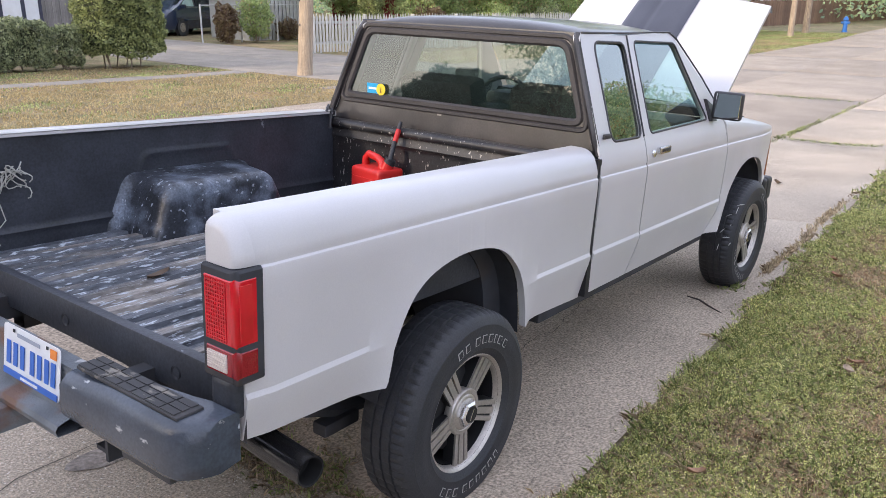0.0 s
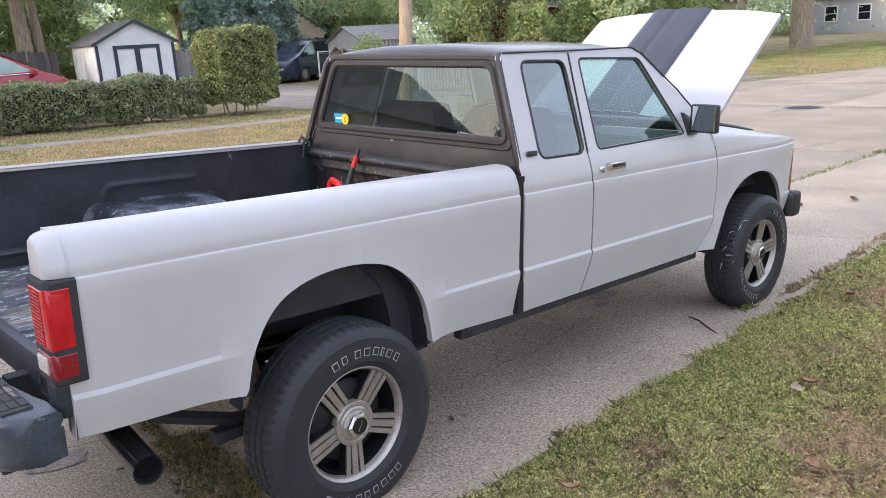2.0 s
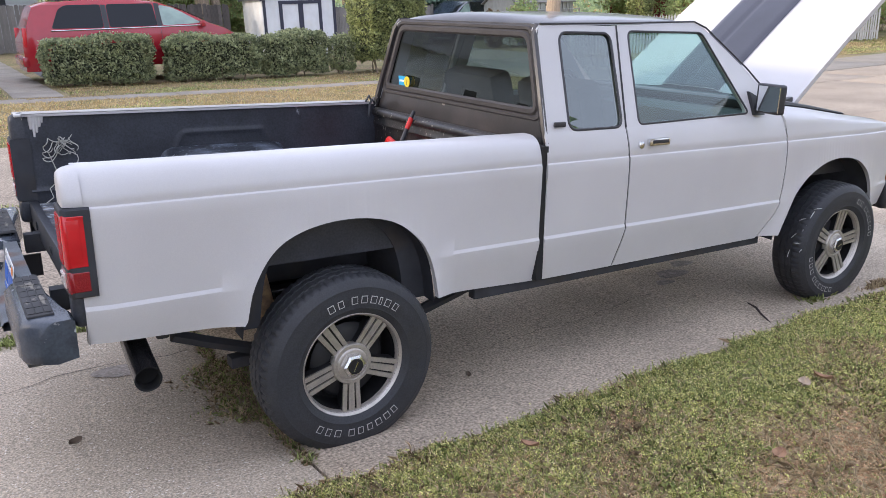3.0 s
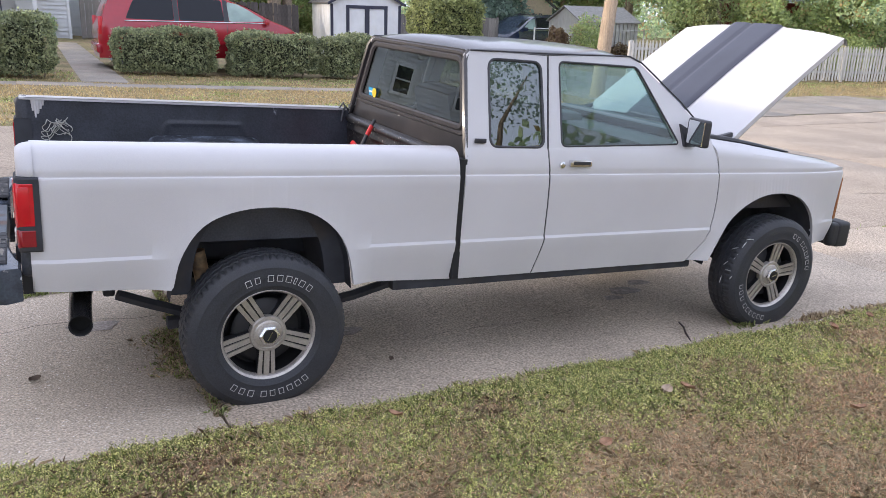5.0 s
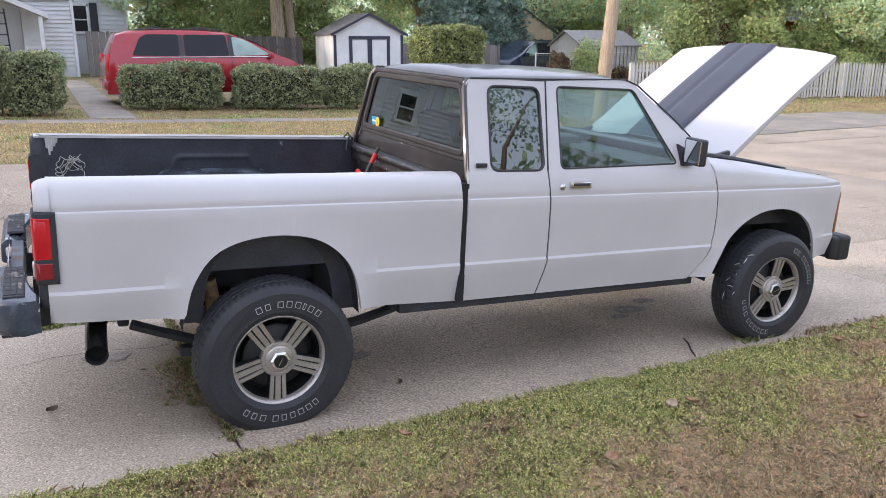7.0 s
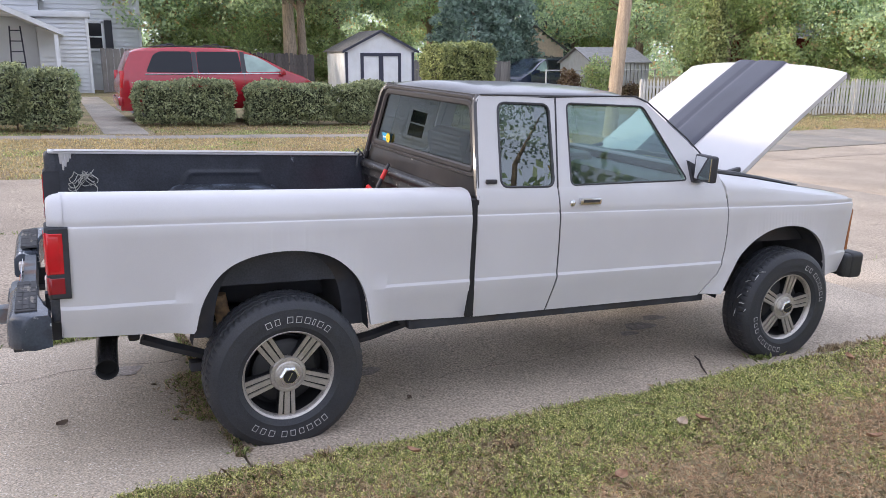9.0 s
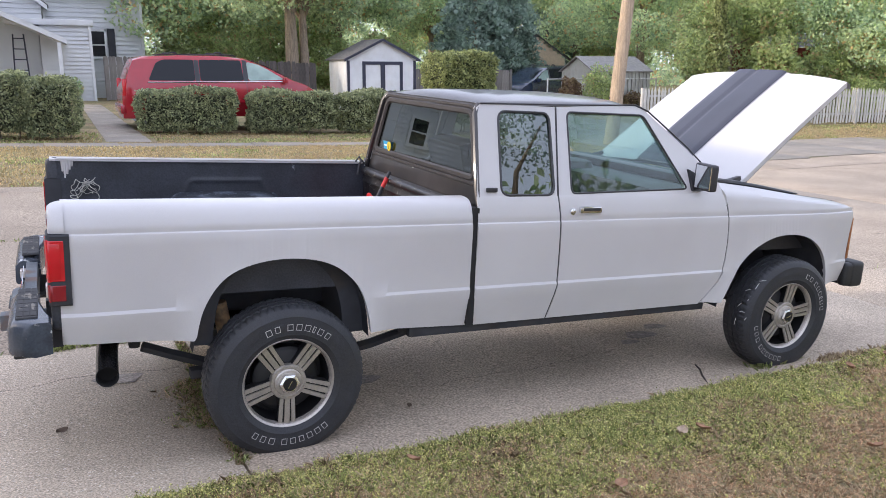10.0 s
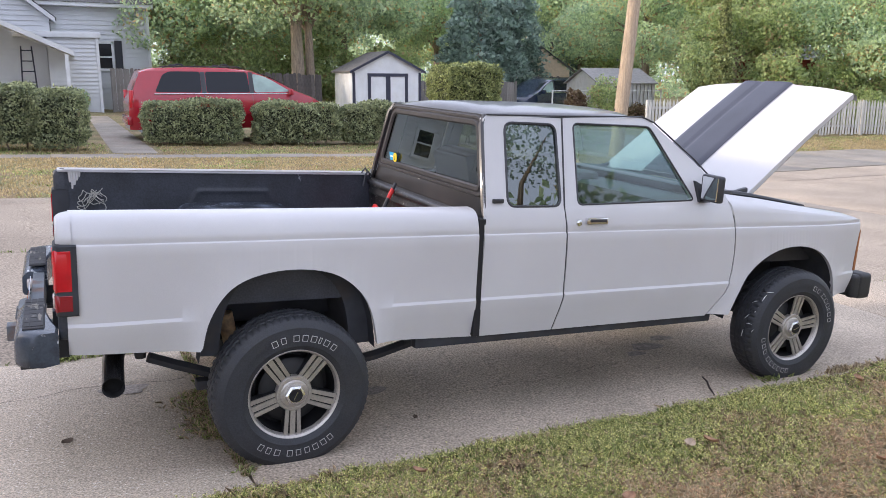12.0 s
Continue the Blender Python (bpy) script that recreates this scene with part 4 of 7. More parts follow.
def fender_flank(x, z):
    zt = fender_top(x)
    y = lerp_table([(a, b) for a, b in SIDE if a < 1.08], z)
    d = arch_gap(F_FINE, x, z)
    k = math.exp(-(d / 0.075) ** 2) if z < 1.05 else 0
    y = y * (1 - k) + (0.822 + 0.006 * math.exp(-(d / 0.02) ** 2)) * k
    if z > 1.075:
        q = (z - 1.075) / max(0.02, zt - 1.075)
        y -= 0.02 * q + 0.075 * max(0, q - 0.55) ** 2 / 0.2
    if x > 3.2:
        y -= 0.055 * ((x - 3.2) / 0.5) ** 2
    return y


FZ = [z for z, y in SIDE if z < 1.08] + [1.09, 1.11, 1.13, 1.15, 1.17, 1.19, 1.21, 1.23, 1.25]
for s in (-1, 1):
    bm = skin(B(), lambda z: door_front(z) + 0.004, lambda z: lerp_table([(0.5, 3.66), (0.62, 3.70), (0.95, 3.715), (1.05, 3.70), (1.10, 3.68)], z),
              arch_low(F_ARCH, lambda x: 0.585 if x > 3.0 else 0.535), FZ, dense(2.5, 3.7, 24, (3.03,)), s, top=fender_top, shape=fender_flank)
    part("fender", bm, WHITE, truck, "white front fender", smooth=24, rake=True)
# dark strips just inside the door gaps, put in for the shade there
for s in (-1, 1):
    o = LEFT_IN if s > 0 else 0.0
    for seam in (door_back, door_front):
        rows = [[(seam(z) + d, s * (cab_flank(min(seam(z), 2.45), z) - 0.0035 - o), z) for d in (-0.0065, 0.0065)] for z in span(0.53, 1.175, 24)]
        part("door_gap_seal", strip(B(), rows), TRIM, truck, rake=True)
    f = greenhouse(s, 0.002)
    part("door_gap_seal", tube(B(), [f(1.392, 1.18, 0), f(1.4435, 1.612, 0)], 0.0045, 6), TRIM, truck, rake=True)
# roof and back of the cab
roof = []
for x, z, w in [(0.985, 1.560, 0.618), (1.0, 1.598, 0.605), (1.03, 1.622, 0.59), (1.15, 1.636, 0.585), (1.5, 1.648, 0.582), (1.80, 1.652, 0.575), (1.93, 1.648, 0.565), (1.985, 1.632, 0.56)]:
    roof.append([(x, w * 1.055 - 0.07, z - 0.030)] + [(x, w * k - 0.0375 - 0.0325 * k, z + 0.022 * (1 - k * k) - 0.012 * abs(k) ** 6) for k in (1, 0.97, 0.9, 0.75, 0.5, 0.25, 0, -0.25, -0.5, -0.75, -0.9, -0.97, -1)] + [(x, -w * 1.055 - 0.005, z - 0.030)])
part("roof", strip(B(), roof), BLACK_PAINT, truck, "dull black painted roof", rake=True)


def cab_back(y, z, depth):
    return Vector((0.945 + 0.10 * max(0, (z - 1.13)) + depth, y - 0.033, z))


def ring(bm, pts, to3d, w, h, n=6):
    """A moulding of round section along a closed outline."""
    q = [Vector(to3d(u, v, 0)) for u, v in pts]
    rows = []
    k = len(q)
    for i in range(k):
        d = (q[(i + 1) % k] - q[i - 1]).normalized()
        nrm = Vector(to3d(0, 1.3, -1)) - Vector(to3d(0, 1.3, 0))
        side = d.cross(nrm).normalized()
        rows.append([q[i] + side * w * math.cos(a) + nrm * h * math.sin(a) for a in (2 * math.pi * j / n for j in range(n))])
    return strip(bm, rows + [rows[0]], close=True)


REAR_WIN = rounded([(-0.662, 1.250), (0.662, 1.250), (0.545, 1.568), (-0.545, 1.568)], 0.05)
bm = plate(B(), rounded([(-0.735, 0.62), (0.735, 0.62), (0.735, 1.16), (0.592, 1.612), (-0.592, 1.612), (-0.735, 1.16)], 0.04), [REAR_WIN], cab_back, 0.02)
part("cab_back", bm, BLACK_PAINT, truck, "worn black cab back wall", rake=True)
RUBBER_TRIM = mat("grey_window_rubber", (0.036, 0.032, 0.032), 0.6, var=0.2, fine=0.2)
rw = part("rear_window", pane(B(), REAR_WIN, lambda y, z, d: cab_back(y, z, d + 0.006)), REAR_GLASS, truck, "large rear window reflecting the sky", smooth=0, rake=True)
part("window_rubber", ring(B(), REAR_WIN, cab_back, 0.018, 0.012), RUBBER_TRIM, rw, rake=True)
part("window_rubber", ring(B(), rounded([(-0.695, 1.224), (0.695, 1.224), (0.570, 1.594), (-0.570, 1.594)], 0.05), cab_back, 0.012, 0.010), RUBBER_TRIM, rw, rake=True)
part("sticker", box(B(), (0.955, 0.440, 1.293), (0.003, 0.085, 0.048), 0.0, Matrix.Rotation(radians(-6), 4, "Y")), mat("sticker_blue", (0.02, 0.33, 0.62), 0.4), rw, "blue sticker", rake=True)
bm = lathe(B(), [(0.001, 0), (0.028, 0), (0.028, 0.003), (0.001, 0.003)], 20, Matrix.Translation((0.953, 0.392, 1.291)) @ Matrix.Rotation(radians(90), 4, "Z"))
part("sticker", bm, mat("sticker_yellow", (0.75, 0.55, 0.03), 0.4), rw, "yellow round sticker", rake=True)
bm = box(B(), (0.951, 0.392, 1.288), (0.002, 0.012, 0.026))
part("sticker", bm, mat("sticker_brown", (0.15, 0.08, 0.02), 0.4), rw, rake=True)
part("sticker", box(B(), (0.952, 0.446, 1.293), (0.002, 0.05, 0.010)), mat("sticker_white", (0.7, 0.75, 0.8), 0.4), rw, rake=True)
for s in (-1, 1):
    to3d = greenhouse(s)
    part("pillar_seal", ring(B(), QUARTER, lambda u, v, d, f=to3d: f(u, v, d * 1.0), 0.0065, 0.005), TRIM, truck, rake=True)
for s in (-1, 1):
    to3d = greenhouse(s)
    part("painted_pillar_edge", tube(B(), [to3d(0.934, 1.13, 0.016), to3d(0.938, 1.20, 0.016), to3d(0.975, 1.56, 0.016), to3d(1.0, 1.607, 0.016)], [0.014, 0.017, 0.017, 0.014], 8), BLACK_PAINT, truck, "black overspray on the pillar edge", rake=True)
# windscreen, cowl, inner cab
part("windscreen", strip(B(), [[(1.985, y * 0.95 - 0.02, 1.63), (2.25, y * 1.05 - 0.02, 1.44), (2.50, y * 1.17 - 0.02, 1.255)] for y in (-0.58, -0.3, 0, 0.3, 0.56)]), GLASS, truck, "raked windscreen glass", smooth=0, rake=True)
part("cowl", box(B(), (2.52, 0, 1.225), (0.20, 1.42, 0.05), 0.015), TRIM, truck, rake=True)
CLOTH = mat("grey_seat_cloth", (0.075, 0.070, 0.072), 0.95, var=0.2, fine=0.3, fine_scale=200)
DASH = mat("grey_dash_plastic", (0.10, 0.095, 0.09), 0.7, var=0.1)
for y in (-0.36, 0.32):
    seat = part("seat", box(B(), (1.62, y, 0.88), (0.52, 0.50, 0.18), 0.05), CLOTH, truck, rake=True)
    part("backrest", box(B(), (1.40, y, 1.12), (0.16, 0.48, 0.50), 0.06, Matrix.Rotation(radians(-14), 4, "Y")), CLOTH, seat, rake=True)
part("dashboard", box(B(), (2.28, 0, 1.08), (0.36, 1.36, 0.24), 0.06), DASH, truck, rake=True)
part("instrument_hood", box(B(), (2.20, 0.34, 1.20), (0.22, 0.40, 0.10), 0.04), DASH, truck, rake=True)
sw = part("steering_wheel", lathe(B(), [(0.19 + 0.014 * math.cos(a), 0.014 * math.sin(a)) for a in (2 * math.pi * k / 8 for k in range(8))], 32,
          Matrix.Translation((1.93, 0.34, 1.17)) @ Matrix.Rotation(radians(-90), 4, "Z") @ Matrix.Rotation(radians(-28), 4, "X"), closed=True), TRIM, truck, "black steering wheel", rake=True)
part("column", tube(B(), [(1.94, 0.34, 1.17), (2.2, 0.34, 1.06)], 0.035, 8), TRIM, sw, rake=True)
part("spoke", box(B(), (1.935, 0.34, 1.165), (0.02, 0.36, 0.05), 0.008, Matrix.Rotation(radians(28), 4, "Y")), TRIM, sw, rake=True)
part("cab_floor", box(B(), (1.75, 0, 0.60), (1.65, 1.50, 0.05)), UNDER, truck, rake=True)
part("firewall", box(B(), (2.48, 0, 0.88), (0.04, 1.44, 0.62)), UNDER, truck, rake=True)
part("headliner", box(B(), (1.5, -0.02, 1.60), (0.9, 1.08, 0.02)), CLOTH, truck, rake=True)
for s in (-1, 1):
    part("door_card", box(B(), (1.95, s * 0.735, 0.90), (1.0, 0.02, 0.52)), DASH, truck, rake=True)
    part("rear_quarter_card", box(B(), (1.16, s * 0.735, 0.90), (0.42, 0.02, 0.52)), DASH, truck, rake=True)

# ---- the bed ----
FLOOR_PAINT = mat("worn_bed_floor", (0.075, 0.083, 0.098), 0.40, var=0.35, scale=7, fine=0.4, fine_scale=60, second=(0.21, 0.19, 0.17), patch=5.0, cover=0.54, sharp=0.06, stretch=(0.45, 2.4, 1),
                  scratch=(0.46, 0.50, 0.55), scratch_cover=0.585, scratch_scale=105, scratch_stretch=(0.16, 0.9, 1), bump=0.25, bump_scale=50)
rows = []
ys = []
k = -0.66
while k < 0.61:
    ys += [(k, 0.0), (k + 0.008, 0.013), (k + 0.047, 0.013), (k + 0.055, 0.0)]
    k += 0.0825
for x in span(-0.86, 0.895, 10):
    rows.append([(x, 0.70 * -1, 0.748)] + [(x, y, 0.748 + h) for y, h in ys] + [(x, 0.66, 0.748)])
part("bed_floor", strip(B(), rows), FLOOR_PAINT, truck, "ribbed bed floor with worn paint", rake=True, smooth=20)
sill = part("rear_sill", box(B(), (-0.870, -0.02, 0.706), (0.036, 1.38, 0.120), 0.008), LINER, truck, rake=True)
for y in (0.02, -0.52, 0.45):
    part("hole_plug", lathe(B(), [(0.001, 0.004), (0.012, 0.004), (0.016, 0.0), (0.018, 0.006), (0.020, 0.0)], 16, Matrix.Translation((-0.8905, y, 0.70)) @ Matrix.Rotation(radians(-90), 4, "Z")), UNDER, sill, rake=True)


def well_out(x, z, s):
    """The inner side wall, with an embossed line round the wheel housing."""
    q = abs(x - 0.03)
    d = min(math.hypot(q - max(0.0, min(q, 0.20)), z - 1.045), abs((q - 0.20) * 0.87 + (z - 1.045) * 0.49) if 0.82 < z < 1.05 else 9, abs(z - 0.812) if q > 0.37 else 9)
    return 0.008 * math.exp(-(d / 0.011) ** 2)


for s in (-1, 1):
    off = 0.045 if s > 0 else 0.0
    zs = span(0.748, 1.150, 44)
    rows = [[(x, s * (0.70 - off - well_out(x, z, s)), z) for z in zs] + [(x, s * (0.693 - off), 1.163)] for x in span(-0.872, 0.90, 110)]
    part("bed_inner_wall", strip(B(), rows), LINER, truck, "black inner bed wall, scuffed", rake=True)
    rows = []
    for y, lg, hg_ in ((0.702, 0.365, 0.232), (0.685, 0.338, 0.228), (0.64, 0.322, 0.224), (0.56, 0.312, 0.219), (0.505, 0.307, 0.214), (0.482, 0.303, 0.206), (0.470, 0.301, 0.190), (0.464, 0.304, 0.16), (0.458, 0.312, 0.11), (0.452, 0.32, 0.05), (0.446, 0.33, 0.002)):
        row = []
        for u, v in spline([(-1.0, 0.0), (-0.965, 0.20), (-0.86, 0.62), (-0.79, 0.86), (-0.70, 0.97), (-0.56, 1.0), (0.0, 1.0), (0.56, 1.0), (0.70, 0.97), (0.79, 0.86), (0.86, 0.62), (0.965, 0.20), (1.0, 0.0)], 4):
            row.append((0.03 + lg * 1.10 * u, s * (y - off), 0.746 + hg_ * v))
        rows.append(row)
    part("wheel_housing", strip(B(), rows), mat("worn_liner", (0.030, 0.034, 0.043), 0.36, var=0.4, scale=7, fine=0.3, bump=0.3, bump_scale=30, second=(0.17, 0.20, 0.25), patch=9.0, cover=0.60, sharp=0.12, scratch=(0.34, 0.38, 0.43), scratch_cover=0.63, scratch_scale=150, scratch_stretch=(0.25, 0.6, 0.3)), truck, "black wheel housing with scraped paint", rake=True)
    # rear corner post
    rows = [[(-0.872, s * (0.70 - off), z), (-0.886, s * (0.715 - off), z), (-0.892, s * (0.80 - off), z)] for z in (0.60, 0.80, 1.06, 1.10)]
    part("corner_post", strip(B(), rows), LINER, truck, rake=True)
    rows = []
    sect = [(0.8135, 1.056), (0.8165, 1.068), (0.814, 1.085), (0.806, 1.11), (0.794, 1.135), (0.778, 1.152), (0.758, 1.163), (0.735, 1.1675), (0.712, 1.1675), (0.700, 1.160), (0.696, 1.14), (0.695, 1.056)]
    for t in (0, 0.25, 0.5, 0.7, 0.85, 0.95, 1.0):
        k = 1 - math.sqrt(max(0.0, 1 - t * t))
        rows.append([(-0.868 - 0.056 * t, s * (0.755 + (y - 0.755) * (1 - 0.30 * k) - off), 1.056 + (z - 1.056) * (1 - 0.24 * k)) for y, z in sect])
    bm = strip(B(), rows)
    bm.faces.new([bm.verts.new(p) for p in rows[-1]])
    bmesh.ops.remove_doubles(bm, verts=bm.verts, dist=0.0004)
    part("corner_cap", bm, WHITE if s < 0 else LINER, truck, "rounded rail end", smooth=50, rake=True)
    if s > 0:
        for x, ln, r in ((-0.842, 0.060, 0.010), (-0.831, 0.095, 0.009), (-0.819, 0.075, 0.010), (-0.806, 0.050, 0.009), (-0.794, 0.032, 0.006)):
            part("paint_drip", tube(B(), [(x, 0.650, 1.155), (x + 0.001, 0.651, 1.155 - ln * 0.6), (x, 0.652, 1.155 - ln)], [r, r * 0.8, r * 0.5], 6), WHITE, truck, rake=True)
    if s > 0:
        part("rail_top", box(B(), (-0.012, 0.690, 1.158), (1.784, 0.105, 0.014), 0.006), WHITE, truck, "white top of the bed rail", rake=True)
    latch = part("tailgate_striker", box(B(), (-0.895, s * (0.742 - off), 1.055), (0.03, 0.028, 0.05), 0.006), mat("dull_steel", (0.30, 0.30, 0.29), 0.5, metal=0.8, var=0.2), truck, rake=True)
    part("hinge_bracket", box(B(), (-0.895, s * (0.735 - off), 0.885), (0.02, 0.06, 0.045), 0.006), LINER, truck, rake=True)
rows = []
for z in span(0.748, 1.10, 26):
    row = []
    for y in span(-0.70, 0.68, 60):
        d = 0.0
        for c in (-0.45, 0.0, 0.44):
            a = max(abs(y - c) - 0.15, abs(z - 0.93) - 0.10)
            d += 0.008 * (1 if a < 0 else max(0, 1 - a / 0.015))
        row.append((0.893 + d - 0.010 * math.exp(-((z - 1.05) / 0.012) ** 2), y, z))
    rows.append(row)
WALL_PAINT = mat("chipped_bulkhead_paint", (0.018, 0.018, 0.020), 0.42, var=0.4, scale=5, second=(0.034, 0.028, 0.025), patch=3.5, cover=0.64, sharp=0.12, fine=0.3, scratch=(0.46, 0.43, 0.39), scratch_cover=0.64, scratch_scale=85, scratch_stretch=(1, 1.0, 0.4), bump=0.2, bump_scale=60)
part("bed_front_wall", strip(B(), rows), WALL_PAINT, truck, "black embossed bed front wall with chipped paint", rake=True)
part("front_rail", tube(B(), [(0.897, 0.69, 1.105), (0.897, -0.70, 1.105)], 0.022, 10), WALL_PAINT, truck, rake=True)
part("front_rail_lip", box(B(), (0.915, -0.01, 1.122), (0.035, 1.40, 0.012), 0.004), WALL_PAINT, truck, rake=True)

# ---- truck: lights, bumpers, hood, wheels, underside ----
RED_LENS = mat("red_lens", (0.56, 0.008, 0.018), 0.15, coat=0.6, var=0.12, scale=14, bump=0.04, bump_scale=200)
DARK_RED = mat("dark_red_lens", (0.26, 0.006, 0.014), 0.2, coat=0.6, bump=0.2, bump_scale=200)
CLEAR_LENS = mat("clear_lens", (0.62, 0.55, 0.50), 0.2, coat=0.5, var=0.15, scale=30, stretch=(1, 1, 6))
CHROME = mat("worn_chrome", (0.74, 0.74, 0.74), 0.22, metal=1.0, var=0.1)
for s in (-1, 1):
    o = LEFT_IN if s > 0 else 0.0
    def lamp_box(x0, x1, y0, y1, z0, z1, r):
        """A block whose rear outer corner is well rounded, between inner y0 and outer y1."""
        n = 6
        loop = [(x1, y0), (x1, y1)] + [(x0 + r - r * math.sin(k * math.pi / 2 / n), y1 - r + r * math.cos(k * math.pi / 2 / n)) for k in range(n + 1)] + [(x0, y0)]
        c = 0.006
        rows = []
        for z, inset in ((z0, c), (z0 + c, 0.0), (z1 - c, 0.0), (z1, c)):
            rows.append([(max(x0 + inset, min(x, x1)), s * (max(y0, min(y, y1 - inset)) - o), z) for x, y in loop])
        bm = strip(B(), rows, close=True)
        for r_ in (rows[0], rows[-1]):
            bm.faces.new([bm.verts.new(p) for p in r_])
        return bm
    tl = part("tail_light", lamp_box(-0.934, -0.852, 0.705, 0.8225, 0.772, 1.054, 0.018), UNDER, truck, "red tail light in a thin black frame", rake=True)
    part("lens", lamp_box(-0.9365, -0.873, 0.717, 0.8245, 0.868, 1.035, 0.020), RED_LENS, tl, "ribbed red lens", rake=True)
    for k in range(15):
        part("lens_rib", box(B(), (-0.9372, s * (0.758 - o), 0.884 + 0.0098 * k), (0.0022, 0.072, 0.0040)), RED_LENS, tl, rake=True)
    for k in range(9):
        part("lens_rib", box(B(), (-0.9376, s * (0.724 + 0.0085 * k - o), 0.952), (0.0018, 0.0018, 0.150)), RED_LENS, tl, rake=True)
    part("inner_panel", box(B(), (-0.905, s * (0.8250 - o), 0.952), (0.036, 0.003, 0.136), 0.001), RED_LENS, tl, rake=True)
    part("lower_lens", lamp_box(-0.9365, -0.873, 0.717, 0.8245, 0.789, 0.8600, 0.020), DARK_RED, tl, rake=True)
    part("reversing_lens", box(B(), (-0.9375, s * (0.757 - o), 0.824), (0.006, 0.070, 0.046), 0.002), CLEAR_LENS, tl, "clear ribbed reversing lens", rake=True)
    for k in range(7):
        part("lens_rib", box(B(), (-0.9410, s * (0.757 - o), 0.806 + 0.006 * k), (0.002, 0.066, 0.0022)), CLEAR_LENS, tl, rake=True)
    part("corner_filler", box(B(), (-0.893, s * (0.752 - o), 0.722), (0.07, 0.088, 0.11), 0.022, seg=3), LINER, truck, rake=True)

# rear bumper
STEEL = mat("blue_grey_bumper_paint", (0.062, 0.074, 0.094), 0.22, var=0.2, scale=5, fine=0.12, second=(0.034, 0.038, 0.047), patch=2.6, cover=0.54, sharp=0.04, scratch=(0.50, 0.52, 0.53), scratch_cover=0.655, scratch_scale=22, scratch_stretch=(1, 0.5, 1), bump=0.08)
RUSTY = mat("rusty_bumper_steel", (0.13, 0.145, 0.16), 0.55, var=0.3, scale=8, second=(0.14, 0.075, 0.050), patch=7, cover=0.59, sharp=0.06, bump=0.3, scratch=(0.4, 0.4, 0.4), scratch_cover=0.70)
PAD = mat("step_pad_rubber", (0.045, 0.045, 0.047), 0.75, var=0.3, scale=10, scratch=(0.22, 0.20, 0.17), scratch_cover=0.60, scratch_scale=9, scratch_stretch=(3, 1, 1))
SECT = [(-0.972, 0.600), (-0.972, 0.720), (-0.982, 0.729), (-1.046, 0.729), (-1.062, 0.7245), (-1.075, 0.711), (-1.085, 0.682), (-1.088, 0.605), (-1.080, 0.590), (-1.05, 0.584)]


def bumper_half(s):
    rows = []
    for a in (0.300, 0.304, 0.5, 0.68, 0.735, 0.775, 0.800, 0.815, 0.822):
        t = max(0, (a - 0.745) / 0.077)
        pull = 0.060 * t ** 2.4
        lo = 0.02 * max(0, (0.42 - a) / 0.12)
        inn = 0.042 * min(1.0, max(0.0, (a - 0.60) / 0.12))
        rows.append([((x + inn) if x > -0.99 else min(-0.972 + inn, x + pull), s * a, z + (0.006 * t if z < 0.6 else 0) - lo * (z > 0.70)) for x, z in SECT])
    bm = strip(B(), rows, close=True)
    bm.faces.new([v for v in bm.verts][-len(SECT):])
    bm.faces.new([v for v in bm.verts][:len(SECT)][::-1])
    return bm


rb = part("rear_bumper", bumper_half(-1), STEEL, truck, "dented blue-grey rear step bumper")
part("bumper_half", bumper_half(1), STEEL, rb)
for s in (-1, 1):
    part("step_pad", box(B(), (-1.016, s * 0.545, 0.731), (0.078, 0.42, 0.010), 0.005), PAD, rb, "ribbed rubber step pad")
    for i in range(7):
        for j in range(3):
            part("pad_block", box(B(), (-1.040 + 0.024 * j, s * (0.365 + 0.058 * i), 0.7365), (0.020, 0.053, 0.005)), PAD, rb)
    part("bumper_bracket", box(B(), (-0.97, s * 0.44, 0.545), (0.16, 0.012, 0.10)), UNDER, rb)
    part("bracket_foot", box(B(), (-0.98, s * 0.40, 0.50), (0.10, 0.09, 0.012)), UNDER, rb)
    part("bumper_arm", box(B(), (-0.80, s * 0.40, 0.66), (0.30, 0.05, 0.08)), UNDER, rb)
    part("bumper_underlip", box(B(), (-1.020, s * 0.64, 0.576), (0.10, 0.20, 0.03), 0.008), TRIM, rb)
bm = strip(B(), [[(-0.985, y, 0.70), (-1.035, y, 0.70), (-1.050, y, 0.60), (-1.06, y, 0.578), (-1.100, y, 0.566), (-1.108, y, 0.553), (-1.103, y, 0.535), (-0.985, y, 0.535), (-0.98, y, 0.60)] for y in (-0.302, -0.28, 0, 0.28, 0.302)], close=True)
part("bumper_centre", bm, RUSTY, rb, "rusty dropped centre of the bumper")
part("hitch_receiver", box(B(), (-1.05, 0.0, 0.495), (0.20, 0.075, 0.075), 0.006), RUSTY, rb)
part("hitch_bolt", tube(B(), [(-1.06, 0.10, 0.53), (-1.06, 0.10, 0.44)], 0.012, 8), RUSTY, rb)
for y in (0.235, 0.205):
    part("safety_hook", tube(B(), [(-1.105, y, 0.55), (-1.115, y, 0.50), (-1.095, y, 0.455)], 0.010, 6), RUSTY, rb)
part("plate_lamp", box(B(), (-1.050, 0.265, 0.655), (0.03, 0.06, 0.04), 0.008), CLEAR_LENS, rb, "small plate lamp")
PLATE_W = mat("plate_white", (0.72, 0.74, 0.76), 0.45, var=0.05, scale=20)
PLATE_B = mat("plate_blue", (0.03, 0.13, 0.50), 0.45)
tiltp = Matrix.Rotation(radians(7), 4, "Y")
